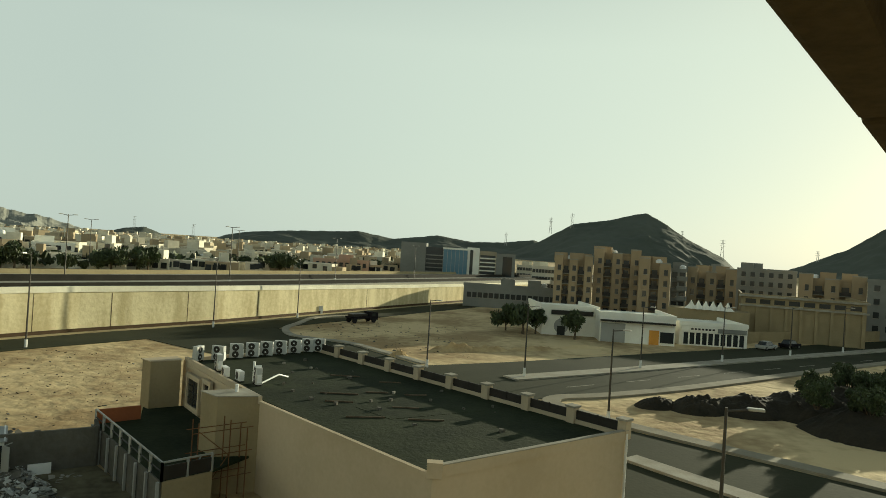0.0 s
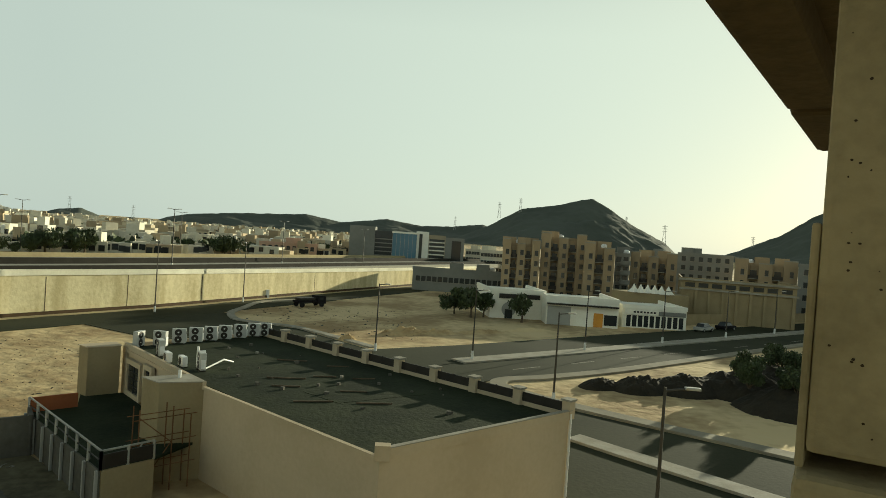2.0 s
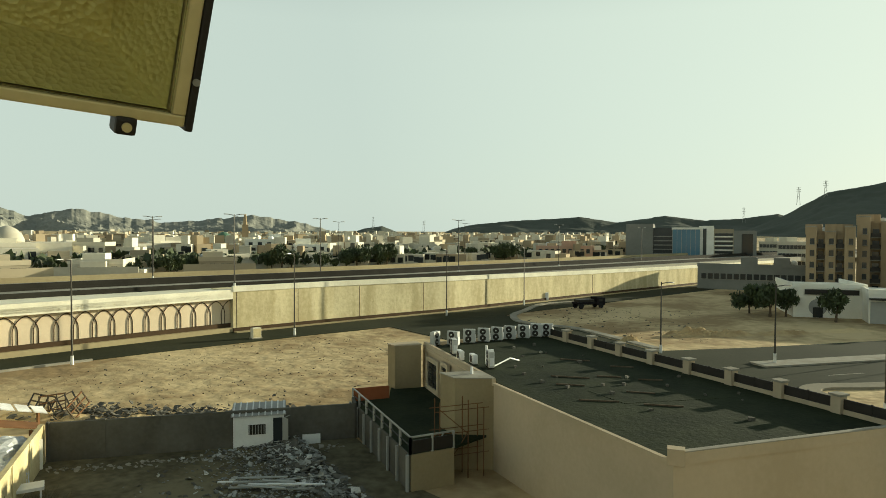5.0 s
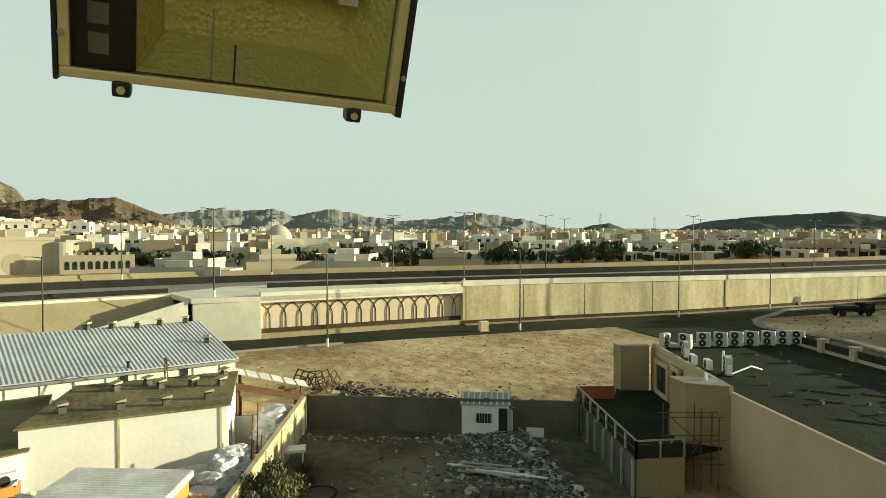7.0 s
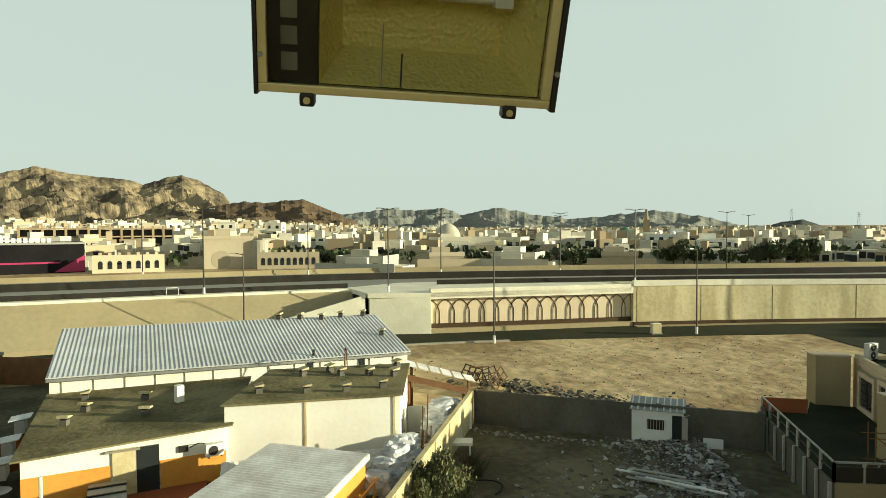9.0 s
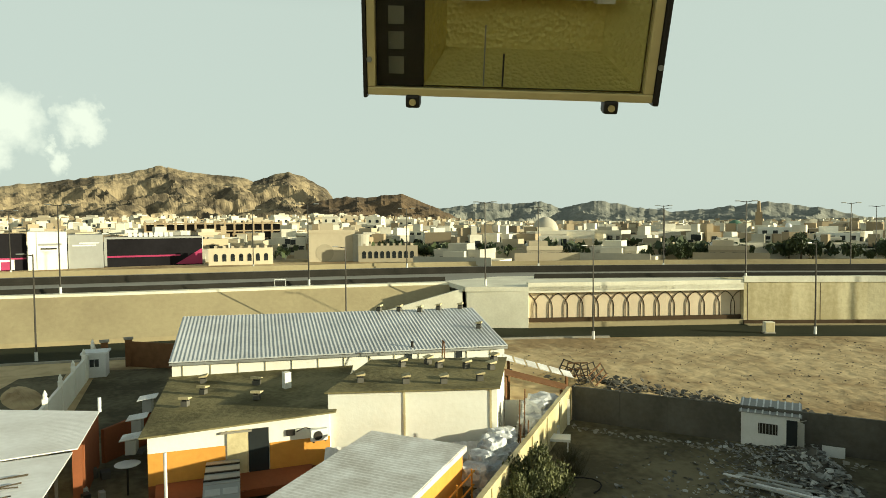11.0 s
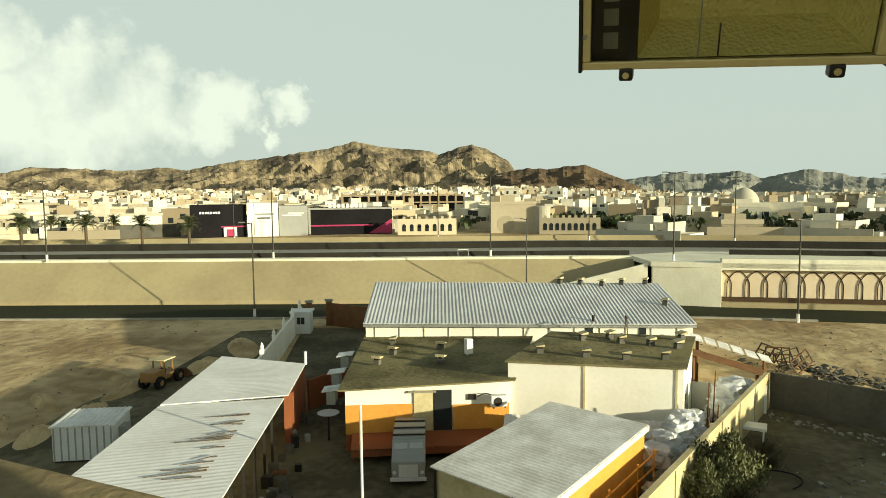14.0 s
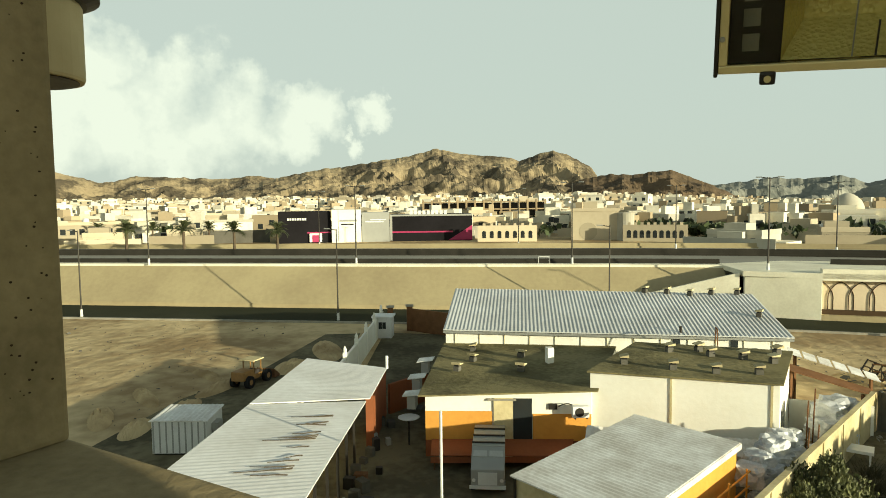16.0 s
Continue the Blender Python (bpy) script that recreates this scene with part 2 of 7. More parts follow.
BAG = material("woven_white_bag", (0.70, 0.71, 0.70), 0.75, (0.40, 0.41, 0.41), 1.5, 8, 0.8, 0.4)
RUST = material("rust", (0.20, 0.10, 0.045), 0.9, (0.10, 0.055, 0.03), 2.0, 8, 0.9, 0.4)
# darker copy of the column concrete; the underside's shade is in the colour
EAVE = material("shaded_eave", (0.13, 0.10, 0.058), 0.92, (0.07, 0.055, 0.032), 1.4, 14, 0.9, 0.5)
DARKBARRIER = material("dark_barrier", (0.03, 0.028, 0.022), 0.9, (0.05, 0.045, 0.035), 0.5, 10, 0.7, 0.2)
PILLAR = material("cast_concrete", (0.35, 0.275, 0.145), 0.9, (0.21, 0.165, 0.085), 2.6, 14, 0.9, 0.6, crisp=0.05)
GRASS = material("dry_verge", (0.09, 0.085, 0.04), 0.95, (0.05, 0.05, 0.025), 0.4, 12, 0.9, 0.5)
VEHICLEYELLOW = material("machine_yellow", (0.36, 0.19, 0.05), 0.6, (0.2, 0.11, 0.04), 1.0, 8, 0.8, 0.1)
RUBBER = material("rubber", (0.02, 0.02, 0.02), 0.85, None, 3.0, 8, 0.5, 0.2)
GREENTANK = material("green_dome", (0.10, 0.20, 0.12), 0.6, None, 0.4, 8, 0.5, 0.1)
MAKERBROWN = material("brown_timber", (0.22, 0.11, 0.05), 0.85, (0.14, 0.07, 0.03), 1.5, 8, 0.8, 0.2)


# ---- shapes ----
class Geo:
    """Collects plain solids and becomes one mesh."""

    def __init__(self):
        self.v, self.f = [], []

    def add(self, verts, faces):
        n = len(self.v)
        self.v += [tuple(p) for p in verts]
        self.f += [tuple(i + n for i in f) for f in faces]
        return self

    def prism(self, poly, z0, z1):
        """A level polygon raised from z0 to z1; z0 and z1 may be lists, one height a corner."""
        k = len(poly)
        if sum(poly[i][0] * poly[(i + 1) % k][1] - poly[(i + 1) % k][0] * poly[i][1] for i in range(k)) < 0:
            poly = list(reversed(poly))
            z0 = list(reversed(z0)) if isinstance(z0, (list, tuple)) else z0
            z1 = list(reversed(z1)) if isinstance(z1, (list, tuple)) else z1
        lo = z0 if isinstance(z0, (list, tuple)) else [z0] * k
        hi = z1 if isinstance(z1, (list, tuple)) else [z1] * k
        verts = [(p[0], p[1], z) for p, z in zip(poly, lo)] + [(p[0], p[1], z) for p, z in zip(poly, hi)]
        faces = [tuple(range(k - 1, -1, -1)), tuple(range(k, 2 * k))] + [(i, (i + 1) % k, k + (i + 1) % k, k + i) for i in range(k)]
        return self.add(verts, faces)

    def box(self, x0, x1, y0, y1, z0, z1):
        return self.prism([(x0, y0), (x1, y0), (x1, y1), (x0, y1)], z0, z1)

    def bar(self, p, q, width, z0, z1, shift=0.0):
        """An upright slab of that width along the line p-q on the plan."""
        p, q = Vector(p[:2]), Vector(q[:2])
        d = (q - p).normalized()
        s = Vector((-d.y, d.x))
        a, b = s * (shift - width / 2), s * (shift + width / 2)
        return self.prism([p + a, q + a, q + b, p + b], z0, z1)

    def tube(self, p, q, r0, r1=None, n=8):
        p, q = Vector(p), Vector(q)
        r1 = r0 if r1 is None else r1
        d = (q - p).normalized()
        u = d.orthogonal().normalized()
        w = d.cross(u)
        ring = [(math.cos(2 * math.pi * i / n), math.sin(2 * math.pi * i / n)) for i in range(n)]
        verts = [p + (u * c + w * s) * r0 for c, s in ring] + [q + (u * c + w * s) * r1 for c, s in ring]
        faces = [(i, (i + 1) % n, n + (i + 1) % n, n + i) for i in range(n)] + [tuple(range(n - 1, -1, -1)), tuple(range(n, 2 * n))]
        return self.add(verts, faces)

    def lathe(self, centre, profile, n=20):
        """Rings (radius, height) round the upright through centre."""
        cx, cy, cz = centre
        verts, faces = [], []
        for r, z in profile:
            verts += [(cx + r * math.cos(2 * math.pi * i / n), cy + r * math.sin(2 * math.pi * i / n), cz + z) for i in range(n)]
        for k in range(len(profile) - 1):
            faces += [(k * n + i, k * n + (i + 1) % n, (k + 1) * n + (i + 1) % n, (k + 1) * n + i) for i in range(n)]
        faces += [tuple(range(n - 1, -1, -1)), tuple(range((len(profile) - 1) * n, len(profile) * n))]
        return self.add(verts, faces)

    def moved(self, m):
        self.v = [tuple(m @ Vector(p)) for p in self.v]
        return self

    def mesh(self, name, mat, bevel=0.0, smooth=False):
        me = bpy.data.meshes.new(name)
        me.from_pydata(self.v, [], self.f)
        if bevel:
            bm = bmesh.new()
            bm.from_mesh(me)
            bmesh.ops.remove_doubles(bm, verts=bm.verts, dist=1e-5)
            sharp = [e for e in bm.edges if len(e.link_faces) == 2 and e.calc_face_angle(0) > 0.5]
            bmesh.ops.bevel(bm, geom=sharp, offset=bevel, segments=2, affect="EDGES", profile=0.6)
            bm.to_mesh(me)
            bm.free()
        me.materials.append(mat)
        if smooth:
            me.shade_smooth()
        me.update()
        return me


def part(name, geo, mat, parent=None, label="", bevel=0.0, smooth=False):
    """One mesh object of its own under a thing or a part."""
    me = geo if isinstance(geo, bpy.types.Mesh) else geo.mesh(name, mat, bevel, smooth)
    ob = new(name, me)
    if parent is not None:
        ob.parent = parent
    return tagged(ob, label)


def thing(name, m, label, category, group="", kind=""):
    """The Empty at a thing's base that carries its parts. m: its pose."""
    ob = new(name)
    ob.empty_display_size = 0.3
    ob.matrix_world = m
    ob.matrix_basis = m
    return tagged(ob, label, category, group, kind)


def solo(name, geo, mat, label, category, group="", kind="", bevel=0.0, smooth=False):
    return tagged(part(name, geo, mat, None, "", bevel, smooth), label, category, group, kind)


def at(x, y, z=0.0, yaw=0.0):
    return pose(x, y, z, 0, 0, yaw)


def lerp(p, q, u):
    return tuple(a + (b - a) * u for a, b in zip(p, q))


def offset(line, d):
    """The polyline moved d to its left."""
    out = []
    for i, p in enumerate(line):
        a, b = Vector(line[max(0, i - 1)][:2]), Vector(line[min(len(line) - 1, i + 1)][:2])
        t = (b - a).normalized()
        out.append((p[0] - t.y * d, p[1] + t.x * d))
    return out


def strip(line, d0, d1, z0, z1):
    """A slab along a polyline between two offsets to its left, as one Geo."""
    g = Geo()
    a, b = offset(line, d0), offset(line, d1)
    lo = z0 if isinstance(z0, (list, tuple)) else [z0] * len(line)
    hi = z1 if isinstance(z1, (list, tuple)) else [z1] * len(line)
    n = len(line)
    verts = [(*p, z) for p, z in zip(a, lo)] + [(*p, z) for p, z in zip(b, lo)] + [(*p, z) for p, z in zip(a, hi)] + [(*p, z) for p, z in zip(b, hi)]
    faces = []
    for i in range(n - 1):
        faces += [(2 * n + i, 2 * n + i + 1, 3 * n + i + 1, 3 * n + i), (i, n + i, n + i + 1, i + 1), (i, i + 1, 2 * n + i + 1, 2 * n + i), (n + i + 1, n + i, 3 * n + i, 3 * n + i + 1)]
    faces += [(0, 2 * n, 3 * n, n), (n - 1, 2 * n - 1, 4 * n - 1, 3 * n - 1)]
    return g.add(verts, faces)


def smooth_line(points, per=6):
    """Catmull-Rom through the points."""
    pts = [Vector(p) for p in points]
    out = []
    for i in range(len(pts) - 1):
        p0, p1, p2, p3 = pts[max(0, i - 1)], pts[i], pts[i + 1], pts[min(len(pts) - 1, i + 2)]
        for k in range(per):
            u = k / per
            out.append(tuple(0.5 * ((2 * p1) + (p2 - p0) * u + (2 * p0 - 5 * p1 + 4 * p2 - p3) * u * u + (3 * p1 - p0 - 3 * p2 + p3) * u ** 3)))
    return out + [tuple(pts[-1])]

# ---- ground and roads ----
# the highway's near foot, from the south-west to the north
FOOT = smooth_line([(-150, -230), (-112, -118), (-91.7, -41), (-81, 1), (-71, 40), (-56, 70), (-34.4, 104), (-20.7, 128.4), (6.6, 178), (45, 245), (110, 350)])


def beyond(x, y):
    """How far a place lies beyond the highway's foot (metres, negative on the near side)."""
    best, side = 1e9, -1
    for (ax, ay), (bx, by) in zip(FOOT, FOOT[1:]):
        dx, dy = bx - ax, by - ay
        u = max(0, min(1, ((x - ax) * dx + (y - ay) * dy) / (dx * dx + dy * dy)))
        d = math.hypot(x - ax - u * dx, y - ay - u * dy)
        if d < best:
            best, side = d, dx * (y - ay) - dy * (x - ax)
    return best if side > 0 else -best


def ground_height(x, y):
    b = beyond(x, y)
    r = math.hypot(x, y)
    z = 0.0
    if b > 0:
        z = 4.4 * max(0.0, min(1.0, (b - 14) / 8))
        yaw = math.degrees(math.atan2(-x, y))
        z += max(0.0, b - 120) * (0.003 + 0.018 * max(0.0, min(1.0, (yaw - 56) / 12)))
    elif r > 200:
        z = (r - 200) * 0.006
    z = min(z, 18.0)
    if r > 300:
        z += 2.0 * noise.noise((x * 0.01, y * 0.01, 0.3))
    elif -200 < b < 0:
        z += 0.05 * noise.noise((x * 0.12, y * 0.12, 2.0)) - 0.03
    return z


def make_ground():
    axis = [-4000, -2600, -1700, -1100, -800, -600, -480, -380, -300, -240, -200, -165, -140] + [-125 + 3 * i for i in range(82)] + [125, 140, 165, 200, 240, 300, 380, 480, 600, 800, 1100, 1700, 2600, 4000]
    n = len(axis)
    verts = [(x, y, ground_height(x, y)) for y in axis for x in axis]
    faces = [(j * n + i, j * n + i + 1, (j + 1) * n + i + 1, (j + 1) * n + i) for j in range(n - 1) for i in range(n - 1)]
    ob = solo("ground", Geo().add(verts, faces), SAND, "dry sandy ground with scattered dirt", "ground", kind="structure", smooth=True)
    return ob


make_ground()


def slab(name, poly, z, mat, label, category="road", lift=None):
    return solo(name, Geo().prism(poly, -0.3, z), mat, label, category, kind="structure")


# service road along the embankment
FOOT_NEAR = [p for p in FOOT if -240 < p[1] < 200]
solo("service_road", strip(FOOT_NEAR, -0.3, -9.6, -0.3, 0.035), ASPHALT, "dark asphalt service road along the highway wall", "road", kind="structure")
solo("service_kerb", strip(FOOT_NEAR[:28], -9.6, -9.95, -0.3, 0.17), KERB, "pale concrete kerb of the service road", "kerb", kind="structure")
# the slip road and the wide junction
slab("slip_road", [(-39, 83), (-28, 85), (-17, 76), (2, 62), (8.5, 52), (30, 26), (60, 0), (80, -30), (60, -30), (40, 0), (11, 31), (-2, 62), (-26, 83.5)], 0.02, ASPHALT, "dark asphalt street beside the roof")
slab("avenue", [(-38, 84), (-23.7, 101), (-21, 94), (-11.6, 89), (-1.5, 76), (9.3, 82.3), (38, 102.3), (96.7, 141), (230, 225), (230, 185), (120, 132), (73, 105.9), (27, 72.3), (12, 63.8), (6, 58), (-6, 62)], 0.03, ASPHALT, "wide dark asphalt avenue with a median")
slab("loop_road", [(-43, 87), (-30, 85), (-24.2, 101), (-22.5, 119), (-16, 126), (0, 158), (8, 176), (0, 178), (-24, 130), (-33, 110)], 0.025, ASPHALT, "dark asphalt loop road at the wall")
slab("lower_street", [(16, 52.5), (29, 41), (60, 10), (90, -25), (70, -40), (30, 8), (11, 31), (10.5, 45)], 0.015, ASPHALT, "dark asphalt street with a median")
MED = [(8.4, 71.2), (26, 82.8), (42, 94), (84.5, 122.6), (160, 174)]
solo("avenue_median", strip(MED, -1.2, 1.2, -0.3, 0.2), KERB, "raised pale stone median strip", "median", kind="structure")
solo("plot_kerb", strip(smooth_line([(-1.5, 77), (-11.6, 89.1), (-16.6, 91.3), (-21.2, 94), (-23.7, 100.9), (-23.4, 107.3), (-22, 119.2), (-14, 128)]), 0, -1.1, -0.3, 0.17), KERB, "pale rounded kerb round the sandy plot", "kerb", kind="structure")
WALKWAY = smooth_line([(130, 146), (73.2, 105.9), (47.9, 87.6), (27.1, 72.3), (16.8, 65.9), (12.1, 63.8), (10.4, 61.5), (10.9, 59.2), (14.1, 54.8), (22.1, 47.3), (29, 41.2), (60, 12)])
solo("pavement", strip(WALKWAY, 0, 1.6, -0.3, 0.18), PAVING, "pale kerbed pavement round the corner plot", "pavement", kind="structure")
solo("street_median", strip([(13.8, 44.8), (16.4, 41.5), (19.3, 38), (40, 14)], -0.8, 0.8, -0.3, 0.2), KERB, "raised pale stone median of the street", "median", kind="structure")
# lane marks on the avenue
for i in range(9):
    p = lerp((14, 68.5), (84, 115.2), i / 9)
    q = lerp((14, 68.5), (84, 115.2), i / 9 + 0.05)
    solo("lane_mark", Geo().bar(p, q, 0.14, 0.0, 0.036), KERB, "worn pale lane mark", "lane mark", "lane marks", "structure")
# yard floors
slab("yard_floor", [(-33.4, 27.4), (-18.9, 37.4), (-12, 31), (1, 24), (4, 8), (-8, 0), (-20.5, 12)], 0.03, DIRT, "packed dark dirt of the yard", "ground")
slab("court_floor", [(-66, 0), (-60, 18), (-36, 24), (-33.4, 27), (-20.5, 12), (-8, 0), (-20, -4), (-40, -3)], 0.025, DIRT, "packed dirt of the workshop court", "ground")
# dark dirt slab up to the bank; its colour carries the carport's shade
slab("track", [(-66, -6), (-66, -2.5), (-40, -4.5), (-22, -9), (-10, -8), (-12, -22), (-30, -18), (-45, -14), (-52, -10)], 0.02, DIRT, "dirt track beside the workshop with shade put into its colour", "ground")

# ---- highway ----
SLOPE_FOOT = [p for p in FOOT if p[1] < 41]
g = Geo()
top = offset(SLOPE_FOOT, 5.6)
k = len(SLOPE_FOOT)
verts = [(*p, -0.3) for p in SLOPE_FOOT] + [(*p, 0.5) for p in SLOPE_FOOT] + [(*p, 4.95) for p in top] + [(*p, -0.3) for p in offset(SLOPE_FOOT, 6.4)] + [(*p, 4.95) for p in offset(SLOPE_FOOT, 6.4)]
faces = []
for i in range(k - 1):
    for a, b in ((0, 1), (1, 2), (2, 4), (4, 3), (3, 0)):
        faces.append((a * k + i, a * k + i + 1, b * k + i + 1, b * k + i))
faces += [(0, k, 2 * k, 4 * k, 3 * k), (k - 1, 4 * k - 1, 5 * k - 1, 3 * k - 1, 2 * k - 1)]
solo("embankment", Geo().add(verts, faces), SLOPE, "smooth sloped beige concrete embankment of the highway", "embankment", kind="structure")
DECK = [p for p in FOOT if -235 < p[1] < 360]
solo("highway_road", strip(DECK, 6.3, 38, 3.6, 5.0), DECK_ASPHALT, "worn pale asphalt of the raised highway", "road", kind="structure")


def barrier(name, line, d, z, label, h=0.85, mat=None):
    g = strip(line, d - 0.28, d + 0.28, z - 0.3, z + 0.28)
    g2 = strip(line, d - 0.13, d + 0.13, z + 0.28, z + h)
    g.add(g2.v, g2.f)
    return solo(name, g, mat or SLOPE, label, "barrier", "highway barriers", "structure")


barrier("edge_barrier", [p for p in DECK if p[1] < 42], 8.2, 5.0, "dark painted edge barrier of the highway", 0.62, DARKBARRIER)
solo("edge_coping", strip([p for p in DECK if p[1] < 42], 5.4, 7.0, 4.7, 5.1), CREAM, "pale concrete coping along the embankment edge", "coping", kind="structure")
barrier("median_barrier", DECK, 21.5, 5.0, "dark painted median barrier of the highway", 1.0, DARKBARRIER)
barrier("wall_barrier", [p for p in DECK if p[1] > 46], 8.6, 5.0, "dark painted edge barrier above the wall", 0.75, DARKBARRIER)
barrier("far_barrier", DECK, 37.6, 5.0, "pale concrete far barrier of the highway")
# the verge with palms between the carriageways and the town
VERGE = [p for p in FOOT if -235 < p[1] < 12]
solo("verge", strip(VERGE, 24.5, 33.0, 4.4, 5.06), GRASS, "dark dry planted verge", "verge", kind="structure")

# abutment, arcade and retaining wall
A0, A1, A2 = (-71.5, 38.2), (-65.2, 46.8), (-53.8, 71.5)
WALL_LINE = [A2, (-46.2, 84.6), (-34.4, 102.5), (-20.7, 128.4), (-6.7, 154), (6.6, 178), (30, 221)]
WALL_TOP = [5.3, 5.25, 5.1, 4.7, 4.4, 4.25, 4.1]
solo("abutment", Geo().prism([(-69.3, 40.4), A1, (-73, 52), (-77.5, 45)], -0.3, 5.05), CREAM, "plain cream-painted concrete abutment block", "abutment", kind="structure", bevel=0.06)
solo("wing_wall", Geo().prism([(-69.6, 40.0), (-76, 27.0), (-76.5, 27.2), (-70.1, 40.3)], -0.3, [4.9, 0.9, 0.9, 4.9]), CREAM, "cream concrete wing wall sloping down beside the embankment", "wall", kind="structure")
solo("abutment_deck", Geo().prism([(-69.2, 40.2), A1, A2, (-66, 80), (-80, 52), (-78, 42)], 4.55, 5.12), CREAM, "cream concrete deck edge above the arcade", "deck", kind="structure")
d = (Vector(A2) - Vector(A1)).normalized()
s = Vector((-d.y, d.x))
arcade = thing("arcade_wall", at(A1[0], A1[1], 0, math.degrees(math.atan2(d.y, d.x))), "recessed pale wall with a row of brown pointed arches", "wall", kind="structure")
L = (Vector(A2) - Vector(A1)).length
part("panel", Geo().box(0.05, L, 0.9, 1.4, -0.3, 4.6), PANEL, arcade)
part("beam", Geo().box(0, L, 0.0, 1.2, 4.35, 5.6), CREAM, arcade, "cream concrete beam over the arches")
part("plinth", Geo().box(0, L, 0.02, 1.0, -0.3, 0.62), SLOPE, arcade, "low concrete plinth")
part("base_rail", Geo().box(0.05, L, 0.66, 0.9, 0.62, 1.15), ARCHRIB, arcade, "dark brown base rail")


def arch_mesh(gap, pitch, z0, zs, zt):
    """Two legs side by side whose tops cross and sweep out to the points half a bay away."""
    g = Geo()
    for sgn in (-1, 1):
        line = [(sgn * gap / 2, z0), (sgn * gap / 2, zs)]
        for i in range(1, 9):
            u = i / 8
            line.append((sgn * (gap / 2 - (gap / 2 + pitch / 2) * u ** 1.7), zs + (zt - zs) * (1 - (1 - u) ** 1.35)))
        y = 0.85 + 0.02 * sgn
        for (xa, za), (xb, zb) in zip(line, line[1:]):
            g.tube((xa, y, za), (xb, y, zb), 0.048, n=6)
    return g.mesh("arch_rib", ARCHRIB)


n_arch = 14
rib = arch_mesh(0.5, L / n_arch, 0.9, 2.5, 4.15)
for i in range(n_arch):
    ob = part("arch_rib", rib, ARCHRIB, arcade)
    ob.location = ((i + 0.5) * L / n_arch, 0, 0)

wall = solo("retaining_wall", strip(WALL_LINE, 0, 7.5, -0.3, WALL_TOP), CONCRETE, "tall stained yellowish concrete retaining wall with panels", "wall", kind="structure")
solo("wall_coping", strip(WALL_LINE, -0.12, 0.4, [z + 0.0 for z in WALL_TOP], [z + 0.75 for z in WALL_TOP]), CREAM, "pale concrete coping of the retaining wall", "coping", kind="structure")


# ---- mountains ----
def mountain(name, mat, dist, depth, crest, label, seed, step=0.16, rough=1.0, base_el=-0.9, smooth=True):
    """A rocky ridge at about dist metres. crest: its outline as (yaw, elevation) in degrees, broken up by spurs and gullies."""
    crest = sorted(crest)
    y0, y1 = crest[0][0], crest[-1][0]
    cols, rows_n = int((y1 - y0) / step), 100
    ys, es = [c[0] for c in crest], [c[1] for c in crest]
    verts, faces = [], []
    for j in range(rows_n + 1):
        v = j / rows_n
        r = dist + depth * (v - 0.6)
        across = 1 - abs(v - 0.6) / (0.6 if v < 0.6 else 0.4)
        for i in range(cols + 1):
            yaw = y0 + (y1 - y0) * i / cols
            a = radians(yaw)
            x, y = -math.sin(a) * r, math.cos(a) * r
            q = Vector((x, y, 0)) / (dist * 0.10)
            sway = 1.3 * (1 - across) * noise.noise(q * 0.8 + Vector((seed, 5, 0)))
            el = float(np.interp(yaw + sway, ys, es)) - base_el
            el += 0.09 * rough * noise.fractal(Vector((yaw * 1.4, seed, 0)), 1.0, 2.1, 5)
            spur = abs(noise.fractal(q + Vector((seed, 0, 0)), 0.95, 2.1, 5))
            h = el * max(0.0, across) ** 0.85 * (1 - rough * 1.05 * spur * (1 - across ** 2.2))
            h += rough * 0.10 * noise.fractal(q * 3.0, 0.9, 2.0, 4) * (1 - across ** 4)
            verts.append((x, y, 13.1 + r * math.tan(radians(base_el + h))))
    for j in range(rows_n):
        for i in range(cols):
            k = j * (cols + 1) + i
            faces.append((k, k + cols + 1, k + cols + 2, k + 1))
    return solo(name, Geo().add(verts, faces), mat, label, "mountain", "mountains round the town", smooth=smooth)


mountain("mountain", ROCK, 1250, 800, [(70, 0.3), (71.8, 2.9), (73.6, 3.9), (75, 4.4), (76.5, 4.05), (77.9, 3.5), (78.7, 3.9), (82.6, 4.2), (85, 4.72), (86.6, 4.3), (88.4, 3.95), (92, 3.4), (96.4, 2.8), (99, 2.2), (102, 1.5), (105, 0.5)], "rugged sunlit tan rock mountain behind the town", 3, rough=1.35, smooth=False)
mountain("mountain", ROCKDARK, 1000, 420, [(58.5, -0.6), (60.1, 0.15), (62.2, 1.2), (65.2, 2.45), (66.8, 2.4), (68.5, 2.15), (70, 2.3), (72.5, 1.9), (76, 0.8), (79, -0.2)], "dark brown bare rock hill behind houses", 9, rough=1.3, smooth=False)
mountain("mountain", ROCK, 1700, 700, [(94, 0.4), (97, 1.9), (100.3, 2.5), (103.3, 2.2), (106, 2.3), (109.5, 2.4), (112, 1.85), (113.4, 2.25), (117, 3.2), (124, 3.4), (132, 2.0)], "low tan rock ridge under the clouds", 17, rough=1.3, smooth=False)
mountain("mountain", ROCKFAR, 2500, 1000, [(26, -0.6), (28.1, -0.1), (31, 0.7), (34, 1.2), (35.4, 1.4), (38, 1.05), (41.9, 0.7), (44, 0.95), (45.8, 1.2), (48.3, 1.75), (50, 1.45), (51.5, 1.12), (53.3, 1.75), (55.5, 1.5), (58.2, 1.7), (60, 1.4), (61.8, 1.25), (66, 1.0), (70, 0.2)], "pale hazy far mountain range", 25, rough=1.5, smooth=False)
